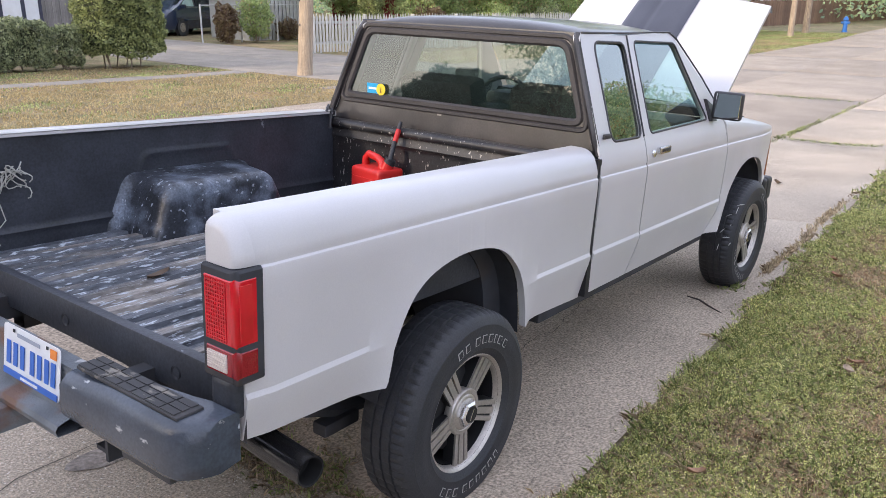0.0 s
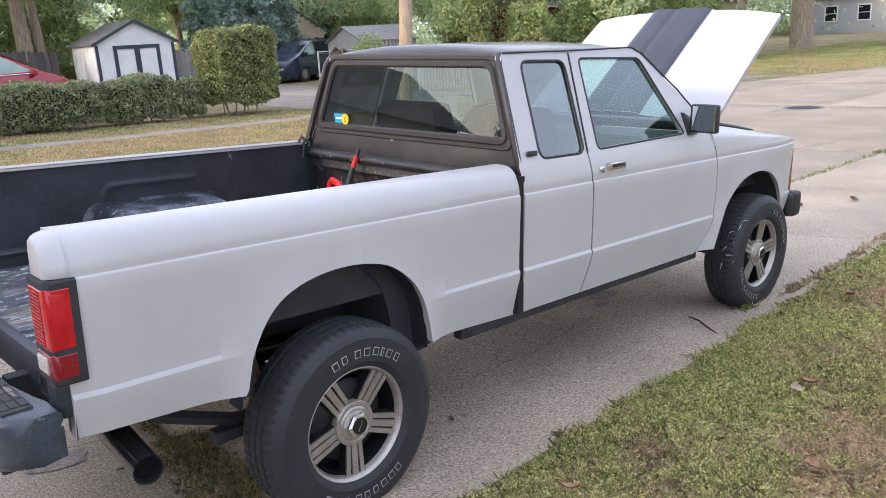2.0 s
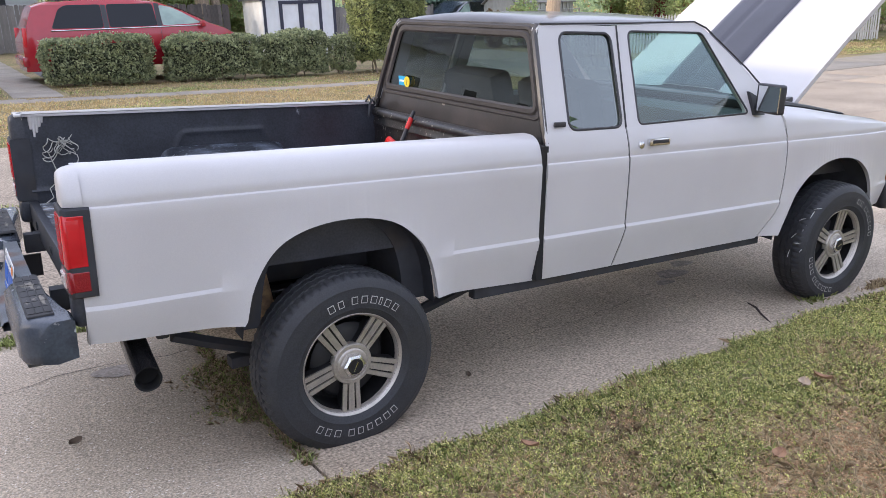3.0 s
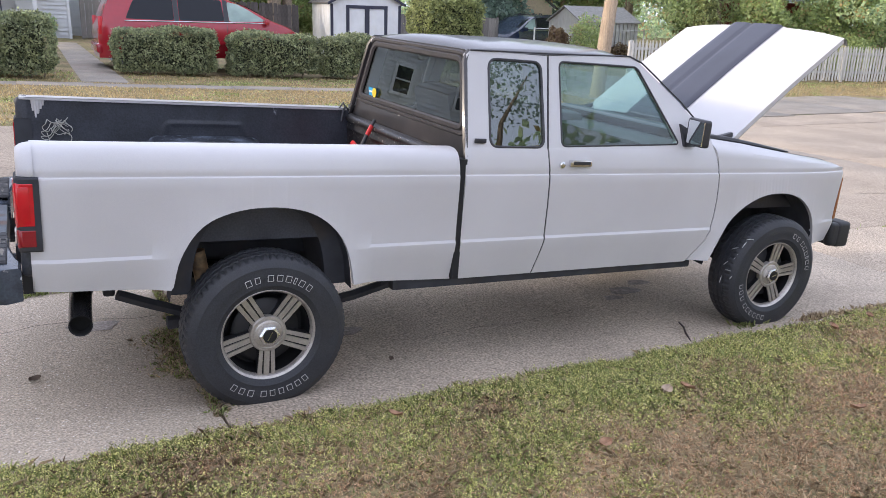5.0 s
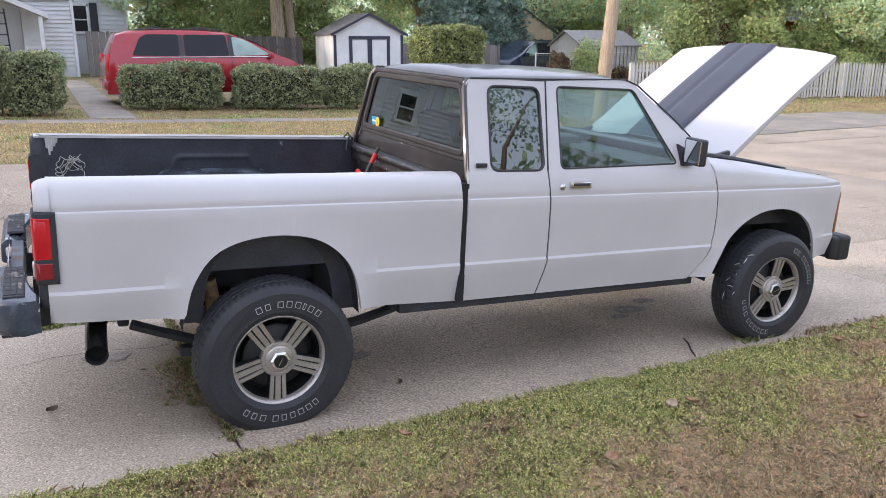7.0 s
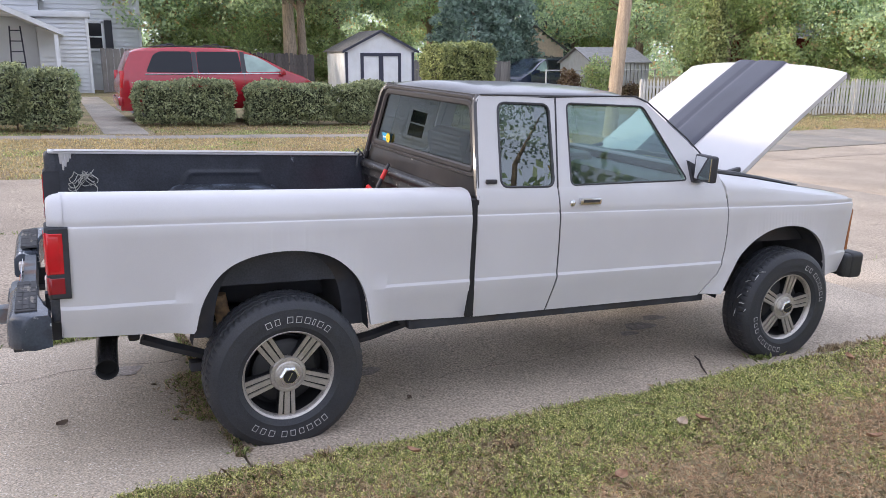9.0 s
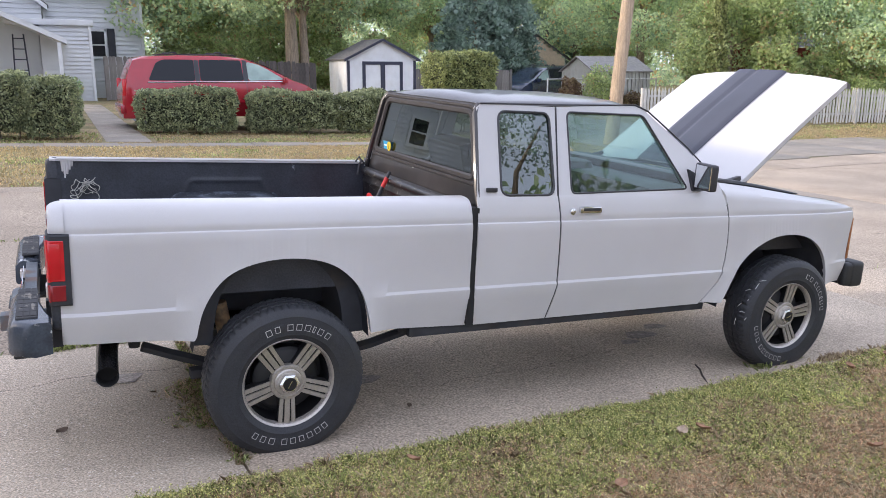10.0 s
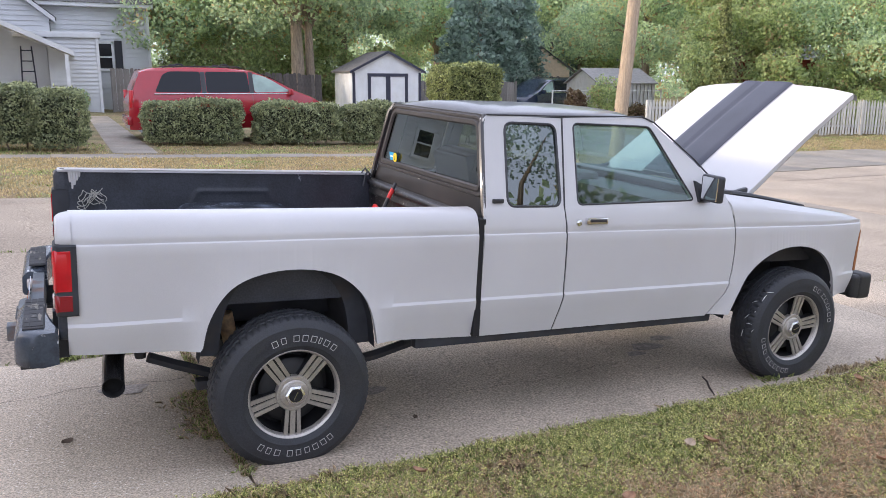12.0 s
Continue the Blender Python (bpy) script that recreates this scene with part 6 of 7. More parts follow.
def minivan(x, y, rot, paint, label):
    """A minivan, its tail at the origin, its nose along x."""
    ob = thing("minivan", Matrix.Translation((x, y, gz(x, y))) @ Matrix.Rotation(radians(rot), 4, "Z") @ Matrix.Scale(1.11, 4), label, "minivan", "parked vans")
    top = [(0.0, 0.92), (0.05, 1.05), (0.16, 1.36), (0.30, 1.66), (0.55, 1.74), (1.4, 1.775), (2.4, 1.76), (3.0, 1.705), (3.55, 1.50), (4.15, 1.19), (4.55, 1.05), (4.8, 0.90), (4.95, 0.74), (5.0, 0.55)]

    def half(x, z):
        w = lerp_table([(0.25, 0.90), (0.45, 0.955), (0.75, 0.965), (1.0, 0.945), (1.08, 0.925), (1.70, 0.735), (1.8, 0.70)], z)
        return w - 0.16 * max(0, (0.35 - x) / 0.35) ** 2 - 0.22 * max(0, (x - 4.3) / 0.7) ** 2

    rows = []
    for a in span(0, 5, 50):
        t = lerp_table(top, a)
        zs = [0.26, 0.40, 0.70, 0.95, 1.06, 1.2, 1.4, 1.58, 1.68]
        side = [(half(a, min(z, t - 0.03)), min(z, t - 0.03)) for z in zs] + [(half(a, t) * 0.93, t - 0.008), (half(a, t) * 0.6, t + 0.012)]
        rows.append([(a, -w, z) for w, z in side] + [(a, 0, t + 0.02)] + [(a, w, z) for w, z in reversed(side)])
    bm = strip(B(), rows)
    n = len(rows[0])
    bm.verts.ensure_lookup_table()
    bm.faces.new([bm.verts[i] for i in range(n)])
    bm.faces.new([bm.verts[len(bm.verts) - n + i] for i in range(n)])
    part("body", bm, paint, ob, smooth=30)
    for s in (-1, 1):
        f = lambda u, v, d, s=s: Vector((u, s * (half(u, v) + 0.006 - d), v))
        for pts in ([(0.62, 1.17), (1.72, 1.15), (1.72, 1.665), (0.98, 1.665), (0.82, 1.58)], [(1.85, 1.15), (2.92, 1.15), (2.88, 1.655), (1.85, 1.665)], [(3.04, 1.15), (3.98, 1.17), (3.52, 1.45), (3.30, 1.56), (3.02, 1.62)]):
            q = rounded(pts, 0.06, 3)
            q = [(a, b) for a, b in q]
            part("side_window", plate(B(), q, [], f, 0.012), DARK_GLASS if pts[0][0] < 3 else FRONT_GLASS, ob, smooth=0)
        f = lambda u, v, d, s=s: Vector((u, s * (half(u, v) + 0.003 - d), v))
        for u in (1.785, 2.975):
            part("pillar", plate(B(), [(u - 0.06, 1.14), (u + 0.06, 1.14), (u + 0.05, 1.65), (u - 0.06, 1.66)], [], f, 0.012), TRIM, ob, smooth=0)
        part("chrome_strip", tube(B(), [(u, s * (half(u, 1.12) + 0.006), 1.12) for u in span(0.6, 3.9, 10)], 0.014, 6), CHROME, ob, "thin bright strip under the windows")
        part("door_gap", tube(B(), [(1.78, s * (half(1.78, z) + 0.0005), z) for z in span(0.32, 1.12, 6)], 0.005, 5), TRIM, ob)
        part("door_gap", tube(B(), [(2.98, s * (half(2.98, z) + 0.0005), z) for z in span(0.32, 1.12, 6)], 0.005, 5), TRIM, ob)
        part("door_handle", box(B(), (2.42, s * 0.965, 0.92), (0.17, 0.03, 0.035), 0.01), paint, ob)
        part("wing_mirror", box(B(), (3.95, s * 1.02, 1.16), (0.12, 0.2, 0.16), 0.04), paint, ob)
        part("tail_lamp", box(B(), (0.07, s * 0.80, 1.0), (0.10, 0.12, 0.42), 0.02), RED_LENS, ob)
        part("headlamp", box(B(), (4.78, s * 0.66, 0.74), (0.20, 0.30, 0.16), 0.04), CLEAR_LENS, ob)
        part("roof_rail", tube(B(), [(0.85, s * 0.62, 1.765), (0.95, s * 0.62, 1.79), (2.7, s * 0.60, 1.785), (2.8, s * 0.60, 1.74)], 0.016, 6), TRIM, ob)
        for u in (1.25, 2.35):
            part("rack_foot", tube(B(), [(u - 0.13, s * 0.60, 1.775), (u - 0.06, s * 0.58, 1.835), (u + 0.06, s * 0.58, 1.835), (u + 0.13, s * 0.60, 1.775)], 0.022, 6), TRIM, ob)
        part("side_trim", box(B(), (2.4, s * 0.966, 0.62), (3.0, 0.02, 0.07), 0.006), paint, ob)
        for wx in (0.95, 4.0):
            wm = Matrix.Translation((wx, s * 0.86, 0.33)) @ Matrix.Rotation(0 if s < 0 else math.pi, 4, "Z")
            wh = part("wheel", lathe(B(), [(0.20, -0.09), (0.31, -0.105), (0.33, -0.06), (0.33, 0.1), (0.2, 0.1)], 32, wm), MATS["road_tyre_rubber"], ob)
            part("wheel_cover", lathe(B(), [(0.001, -0.10), (0.06, -0.105), (0.17, -0.10), (0.20, -0.085)], 24, wm), ALLOY, wh)
            for k in range(7):
                part("cover_slot", box(B(), wm @ (Matrix.Rotation(2 * math.pi * k / 7, 4, "Y") @ Vector((0.125, -0.104, 0))), (0.05, 0.008, 0.03), 0.0, Matrix.Rotation(2 * math.pi * k / 7, 4, "Y")), ALLOY_DARK, wh)
            part("wheel_opening", lathe(B(), [(0.33, -0.108), (0.385, -0.108)], 32, wm), TRIM, ob)
    part("rear_window", plate(B(), rounded([(-0.62, 1.14), (0.62, 1.14), (0.54, 1.60), (-0.54, 1.60)], 0.05), [], lambda u, v, d: Vector((lerp_table([(1.05, 0.05), (1.36, 0.16), (1.66, 0.30)], v) - 0.006 + d, u, v)), 0.01), DARK_GLASS, ob, smooth=0)
    part("windscreen", strip(B(), [[(3.10, y * 0.98, 1.665), (3.54, y * 1.06, 1.515), (4.08, y * 1.15, 1.235)] for y in (-0.66, -0.3, 0, 0.3, 0.66)]), DARK_GLASS, ob)
    part("rear_bumper", box(B(), (0.02, 0, 0.48), (0.16, 1.70, 0.22), 0.05), paint, ob)
    part("front_bumper", box(B(), (4.95, 0, 0.48), (0.16, 1.50, 0.24), 0.05), paint, ob)
    return ob


minivan(0.97, 19.88, 0, mat("red_car_paint", (0.36, 0.014, 0.026), 0.24, coat=0.7, var=0.05), "red minivan with a roof rack, parked behind the hedges")
minivan(24.9, 32.3, 200, mat("navy_car_paint", (0.018, 0.028, 0.055), 0.25, coat=0.6), "dark blue minivan parked beside a tin shed")
POLE = mat("utility_pole_wood", (0.40, 0.31, 0.22), 0.9, var=0.2, scale=3, fine=0.3, fine_scale=30, stretch=(6, 6, 0.35), second=(0.30, 0.24, 0.18), patch=5, cover=0.58, bump=0.6, bump_scale=25, scratch=(0.12, 0.09, 0.07), scratch_cover=0.70, scratch_scale=6)
up = thing("utility_pole", Matrix.Translation((12.89, 13.36, gz(13.2, 13))), "leaning bare wooden utility pole on the grass strip", "utility pole")
part("pole", tube(B(), [(0.098 * k, 0.01 * k, k) for k in (-0.2, 0.0, 0.3, 1, 2, 3.5, 5, 7, 9)], [0.225, 0.21, 0.192, 0.186, 0.18, 0.17, 0.162, 0.15, 0.14], 16), POLE, up)
for k, z in enumerate((1.3, 1.9, 2.6)):
    part("staple", box(B(), (-0.17, -0.08 - 0.02 * k, z), (0.02, 0.03, 0.05)), TRIM, up)
up2 = thing("utility_pole", Matrix.Translation((49.2, 10.2, gz(49, 10))), "distant wooden utility pole at the corner", "utility pole")
part("pole", tube(B(), [(0.02 * k, 0, k) for k in (-0.2, 0.3, 3, 8)], [0.20, 0.17, 0.16, 0.14], 12), POLE, up2)
hy = thing("fire_hydrant", Matrix.Translation((58.3, 9, gz(58.3, 9.0))), "small blue fire hydrant on the corner grass", "hydrant")
HB = mat("hydrant_blue", (0.03, 0.16, 0.50), 0.5)
part("barrel", lathe(B(), [(0.20, 0.0), (0.20, 0.06), (0.14, 0.08), (0.14, 0.75), (0.18, 0.78), (0.18, 0.84), (0.12, 0.95), (0.05, 1.02), (0.001, 1.03)], 16, Matrix.Rotation(radians(90), 4, "X")), HB, hy)
for s in (-1, 1):
    part("outlet", tube(B(), [(0, s * 0.12, 0.62), (0, s * 0.26, 0.62)], 0.08, 10), HB, hy)


def bush(x, y, h, r, label, material, n=3500, size=0.06):
    ob = thing("shrub", Matrix.Translation((x, y, gz(x, y))), label, "shrub", "shrubs")
    q = rng.normal(size=(n, 3))
    q /= np.linalg.norm(q, axis=1)[:, None]
    q *= rng.uniform(0.3, 1.0, (n, 1)) ** 0.5
    q += bumpy(q, 0.16, 5.0, x)[:, None] * q
    leaf_quads("foliage", q * np.array([r, r, h / 2]) + np.array([0, 0, h * 0.55]), size, material, ob, up=0.8)
    for k in range(5):
        a = 1.3 * k
        part("stem", tube(B(), [(0.05 * math.cos(a), 0.05 * math.sin(a), -0.05), (0.4 * r * math.cos(a), 0.4 * r * math.sin(a), h * 0.6)], 0.015, 5), BARK, ob)
    return ob


DRY_LEAF = leaf_mat("dry_shrub_leaves", (0.12, 0.07, 0.045), (0.26, 0.20, 0.10))
bush(20.95, 24.6, 2.0, 0.75, "fan-leaved green shrub against a tin shed", PALE_LEAF)
bush(19.65, 24.9, 1.5, 0.5, "brown withered shrub beside a tin shed", DRY_LEAF)
bush(23.05, 24.95, 0.9, 0.5, "low withered weeds at the foot of a tin shed", DRY_LEAF, 1500)
bush(26.13, 19.34, 1.6, 0.9, "bare reddish shrub behind the picket fence", DRY_LEAF, 2500)
bush(29.65, 18.3, 1.7, 1.0, "leafy shrub behind the picket fence", PALE_LEAF)
bush(33.17, 17.57, 1.6, 1.0, "leafy shrub behind the picket fence", HEDGE_LEAF)
for x, y, h, r in [(27.01, 20.66, 3.4, 1.3), (29.22, 20.1, 3.0, 1.3), (31.43, 19.74, 3.6, 1.4), (34.03, 19.38, 3.4, 1.5), (36.84, 19.03, 3.6, 1.6), (40.13, 19.69, 4.0, 1.8)]:
    bush(x, y, h, r, "tall overgrown shrub leaning over the picket fence", PALE_LEAF, 7000, 0.075)
bush(0.28, 32.97, 0.9, 0.3, "thin leafy creeper by the porch", TREE_LEAF, 500)
for x, y, h, r in [(5.71, 36.87, 3.6, 1.9), (8.52, 36.32, 3.4, 2.0), (11.73, 35.78, 3.6, 2.0), (14.95, 34.84, 3.2, 1.8), (30.82, 36.53, 4.0, 2.2), (34.91, 31.6, 4.6, 2.4)]:
    bush(x, y, h, r, "dense undergrowth of leafy saplings behind the fence", PALE_LEAF, 11000, 0.085)
# chain-link posts by the tin shed
cf = thing("chain_link_fence", Matrix.Translation((18.65, 25.2, gz(19.6, 24.9))), "grey steel posts and rail of a chain-link fence", "fence")
for k in range(4):
    part("post", tube(B(), [(1.9 * k, -0.12 * k, 0), (1.9 * k, -0.12 * k, 1.55)], 0.035, 8), TIN, cf)
part("rail", tube(B(), [(0, 0, 1.5), (5.7, -0.36, 1.5)], 0.022, 6), TIN, cf)
# overhead wires, seen mirrored in the glass
for k in range(3):
    wv = thing("overhead_wire", Matrix(), "thin black overhead wire sagging between poles", "wire", "overhead wires")
    part("cable", tube(B(), [(a, 12.6 + 0.4 * k - 0.02 * a, 7.2 + 0.35 * k + 0.0016 * (a + 20) ** 2) for a in span(-60, 14, 16)], 0.014, 5), TRIM, wv)

# ---- grass ----
GREEN = leaf_mat("grass_green", (0.14, 0.18, 0.05), (0.62, 0.68, 0.28), None, 0.6, 0.4)
STRAW = leaf_mat("grass_dry", (0.24, 0.17, 0.10), (0.90, 0.74, 0.50), None, 0.7, 0.4)

FAR_STRAW = leaf_mat("mown_dry_grass", (0.42, 0.325, 0.165), (0.68, 0.54, 0.30), None, 0.7, 0.4)


def gz_many(x, y):
    b = np.interp(y - 0.026 * x, [p for p, q in BANK], [q for p, q in BANK])
    return -0.48 * np.tanh(x / 12) + np.interp(y, [p for p, q in RISE], [q for p, q in RISE]) + b


def far_many(x):
    return np.array([far_edge(v) for v in x])


def blades(name, x, y, length, width, material, parent, lift=0.0, flat=0.6):
    """Many bent blades, each of two quads."""
    n = len(x)
    z = gz_many(x, y) + lift
    a = rng.uniform(0, 2 * math.pi, n)
    lean = rng.uniform(0.1, 1.0, n) * flat
    ln = length * rng.uniform(0.5, 1.3, n)
    w = width * rng.uniform(0.6, 1.3, n)
    d = np.stack([np.cos(a), np.sin(a), np.zeros(n)], 1)
    sd = np.stack([-np.sin(a), np.cos(a), np.zeros(n)], 1) * w[:, None]
    p = np.stack([x, y, z - 0.005], 1)
    upv = np.array([0, 0, 1.0])
    mid = p + d * (ln * lean * 0.35)[:, None] + upv * (ln * 0.6 * (1 - 0.3 * lean))[:, None]
    tip = p + d * (ln * lean)[:, None] + upv * (ln * (1 - 0.55 * lean))[:, None]
    v = np.stack([p - sd * 0.7, p + sd * 0.7, mid + sd, tip, mid - sd], 1).reshape(-1, 3)
    me = bpy.data.meshes.new(name)
    me.vertices.add(5 * n)
    me.vertices.foreach_set("co", v.astype(np.float32).ravel())
    me.loops.add(5 * n)
    me.loops.foreach_set("vertex_index", np.arange(5 * n, dtype=np.int32))
    me.polygons.add(n)
    me.polygons.foreach_set("loop_start", np.arange(0, 5 * n, 5, dtype=np.int32))
    me.polygons.foreach_set("loop_total", np.full(n, 5, dtype=np.int32))
    me.update(calc_edges=True)
    me.materials.append(material)
    ob = new(name, me)
    ob.parent = parent
    return ob


def patchy(x, y, s=1.0):
    return np.sin(2.1 * x * s + 1.3 * np.sin(1.7 * y * s)) * np.cos(2.9 * y * s + 0.8 * np.sin(2.3 * x * s)) + 0.6 * np.sin(6.3 * x * s + 2) * np.sin(7.1 * y * s + 1) + 0.4 * np.sin(13 * x * s) * np.cos(15 * y * s)


lawn = thing("lawn_grass", Matrix(), "patchy lawn of green weeds and dry straw grass", "grass", kind="stuff")
DRY_WEED = leaf_mat("dry_weed_leaves", (0.40, 0.215, 0.12), (0.98, 0.69, 0.44), None, 0.7, 0.35, clump=30)
CLOVER = leaf_mat("small_weed_leaves", (0.12, 0.14, 0.035), (0.98, 0.94, 0.38), (0.95, 0.84, 0.50), 0.6, 0.45, clump=30)


def edge_in(x, y):
    """How far inside the near lawn a point lies."""
    return -1.19 + 0.026 * x + 0.05 * np.sin(3.1 * x) * np.sin(7.7 * x + 1) + 0.03 * np.sin(17 * x) + 0.025 * np.sin(41 * x) * np.sin(29 * x) - y


def tufts(x, y):
    """Uneven height of the sward, in centimetres."""
    return 2.1 + 1.2 * patchy(x, y, 2.3) + 1.3 * patchy(x, y, 7.1) + 1.2 * patchy(x, y, 15)


def dryness(x, y, inside):
    """Above zero where the sward is dry: further from the street, in patches."""
    return 0.42 * patchy(x, y, 0.8) + 0.35 * patchy(x + 3, y, 2.7) + 0.95 * np.clip(inside - 0.35, 0, 1.1) - 0.55 * np.exp(-((inside - 0.1) / 0.25) ** 2) - 0.30


def sprigs(x, y, tall, spread, n):
    """Small upright weeds: n leaves set round each short stem."""
    lean = rng.normal(size=(len(x), 2)) * 0.35
    f = rng.uniform(0.15, 1.0, (len(x), n))
    h = tall[:, None] * f
    px = x[:, None] + lean[:, :1] * h + spread * rng.normal(size=f.shape) * (1.15 - 0.6 * f)
    py = y[:, None] + lean[:, 1:] * h + spread * rng.normal(size=f.shape) * (1.15 - 0.6 * f)
    return np.stack([px.ravel(), py.ravel(), (gz_many(x, y)[:, None] + 0.004 + h).ravel()], 1)


for x0, x1, y0, y1, plants, nb, ln, wd in [(-1.4, 2.2, -3.0, -1.05, 36000, 60000, 0.036, 0.0022), (2.2, 5.4, -2.8, -1.0, 22000, 40000, 0.038, 0.0028), (5.4, 16, -4.0, -0.6, 14000, 24000, 0.055, 0.0055), (-4, -1.4, -4, -1.2, 6000, 6000, 0.05, 0.005), (-5, 9, -8, -2.7, 17000, 14000, 0.05, 0.006)]:
    x, y = rng.uniform(x0, x1, nb), rng.uniform(y0, y1, nb)
    inside = edge_in(x, y) + 0.03 * rng.normal(size=nb)
    x, y, inside = x[inside > 0], y[inside > 0], inside[inside > 0]
    green = dryness(x, y, inside) + 0.5 * rng.normal(size=len(x)) < -0.35
    tall = 0.75 + 0.16 * np.clip(tufts(x, y), -0.5, 4) + 0.2 * np.exp(-(inside / 0.06) ** 2)
    blades("green_blades", x[green], y[green], ln * tall[green], wd * 1.1, GREEN, lawn, flat=0.9)
    blades("dry_blades", x[~green], y[~green], ln * 1.1 * tall[~green], wd * 0.75, STRAW, lawn, flat=1.3)
    # small weeds, thick over the whole lawn
    x, y = rng.uniform(x0, x1, plants), rng.uniform(y0, y1, plants)
    inside = edge_in(x, y) + 0.03 * rng.normal(size=plants)
    x, y, inside = x[inside > 0], y[inside > 0], inside[inside > 0]
    tall = np.clip(1.2 + tufts(x, y), 0.8, 5.0) * 0.009 * rng.uniform(0.6, 1.4, len(x))
    green = dryness(x, y, inside) + 0.35 * rng.normal(size=len(x)) < 0.0
    leaf_quads("weed_leaves", sprigs(x[green], y[green], tall[green], wd * 2.4, 8), wd * 2.0, CLOVER, lawn, up=0.7, aspect=0.5)
    leaf_quads("dry_leaves", sprigs(x[~green], y[~green], tall[~green] * 0.8, wd * 3.0, 6), wd * 2.4, DRY_WEED, lawn, up=0.4, aspect=0.22)
# wider, sparser sward beyond
n = 60000
x, y = rng.uniform(-12, 20, n), -1.2 - 12 * rng.uniform(0, 1, n) ** 1.3
keep = (edge_in(x, y) > 0.05) & ((y < -3.0) | (x < -4.0) | (x > 16))
x, y = x[keep], y[keep]
green = dryness(x, y, 0.7) + 0.5 * rng.normal(size=len(x)) < 0
p = np.stack([x, y, gz_many(x, y) + 0.012 + 0.02 * rng.uniform(0, 1, len(x))], 1)
leaf_quads("weed_leaves", p[green], 0.02, CLOVER, lawn, up=0.9, aspect=0.5)
leaf_quads("dry_leaves", p[~green], 0.024, DRY_WEED, lawn, up=0.7, aspect=0.3)
strip_lawn = thing("far_lawn_grass", Matrix(), "dry mown grass strip along the street", "grass", kind="stuff")
n = 70000
x, y = rng.uniform(-9, 13.5, n), rng.uniform(8.3, 18, n)
keep = (y > far_many(x) + 0.02 + 0.04 * rng.normal(size=n)) & ~((y > 14.45 + 0.04 * x) & (y < 15.1 + 0.04 * x)) & ~((x > 0.2) & (x < 1.4) & (y > 15.3)) & ~((x > 12.4) & (y > 9))
x, y = x[keep], y[keep]
g = patchy(x, y, 0.5) + 0.5 * (y > 15) + 0.5 * rng.normal(size=len(x)) + 0.5 * np.exp(-((y - far_many(x)) / 0.6) ** 2)
blades("green_blades", x[g > 0.95], y[g > 0.95], 0.06, 0.009, GREEN, strip_lawn, flat=0.9)
blades("dry_blades", x[g <= 0.95], y[g <= 0.95], 0.06, 0.009, FAR_STRAW, strip_lawn, flat=1.0)
n = 60000
x, y = rng.uniform(19.3, 56, n), rng.uniform(7, 17, n)
keep = ((y > 13.2 - 0.12 * (x - 19)) | (x > 28)) & (y > far_many(x)) & ~((x > 22.5) & (x < 27) & (y < 11.8))
x, y = x[keep], y[keep]
g = patchy(x, y, 0.4) + 0.6 * rng.normal(size=len(x)) + 0.05 * (x - 30) > 0.3
blades("verge_blades", x[~g], y[~g], 0.07, 0.012, FAR_STRAW, strip_lawn, flat=1.0)
blades("verge_blades", x[g], y[g], 0.07, 0.014, GREEN, strip_lawn, flat=1.0)
weeds = thing("joint_weeds", Matrix(), "green and dry weeds growing in the street joints", "weeds", kind="stuff")
n = 9000
y = rng.uniform(-0.95, 1.05, n)
k = np.clip(0.25 + 0.9 * np.sin(5.2 * y + 2.2) + 0.5 * np.sin(13 * y), 0, 1) * (y < 0.75)
x = -0.23 + rng.normal(size=n) * (0.015 + 0.07 * k)
keep = rng.uniform(0, 1, n) < 0.12 + 0.88 * k
x, y = x[keep], y[keep]
half = rng.uniform(0, 1, len(x)) < 0.42
blades("green_blades", x[half], y[half], 0.032, 0.003, GREEN, weeds, flat=1.1)
blades("dry_blades", x[~half], y[~half], 0.034, 0.0022, STRAW, weeds, flat=1.3)
for cx, cy, sx, sy, m in [(-0.98, 0.985, 0.10, 0.03, 260), (-0.62, 0.99, 0.12, 0.012, 120), (3.55, -0.95, 0.10, 0.015, 310), (4.2, -0.96, 0.3, 0.015, 320), (5.5, -0.92, 0.5, 0.02, 320), (2.95, -0.87, 0.05, 0.03, 60), (3.15, -0.84, 0.04, 0.03, 50), (9.0, 0.826, 1.2, 0.03, 180), (11.5, 0.786, 0.5, 0.03, 140), (16.9, 2.0, 0.1, 0.6, 200), (10.6, 0.0, 0.05, 0.5, 240), (12.0, 0.778, 1.2, 0.03, 160), (15.2, 0.727, 1.0, 0.03, 130), (-0.9, 4.37, 0.6, 0.02, 120)]:
    blades("green_blades" if m < 300 else "dry_blades", cx + sx * rng.normal(size=m), cy + sy * rng.normal(size=m), 0.05, 0.004, GREEN if m < 300 else STRAW, weeds, flat=1.0)

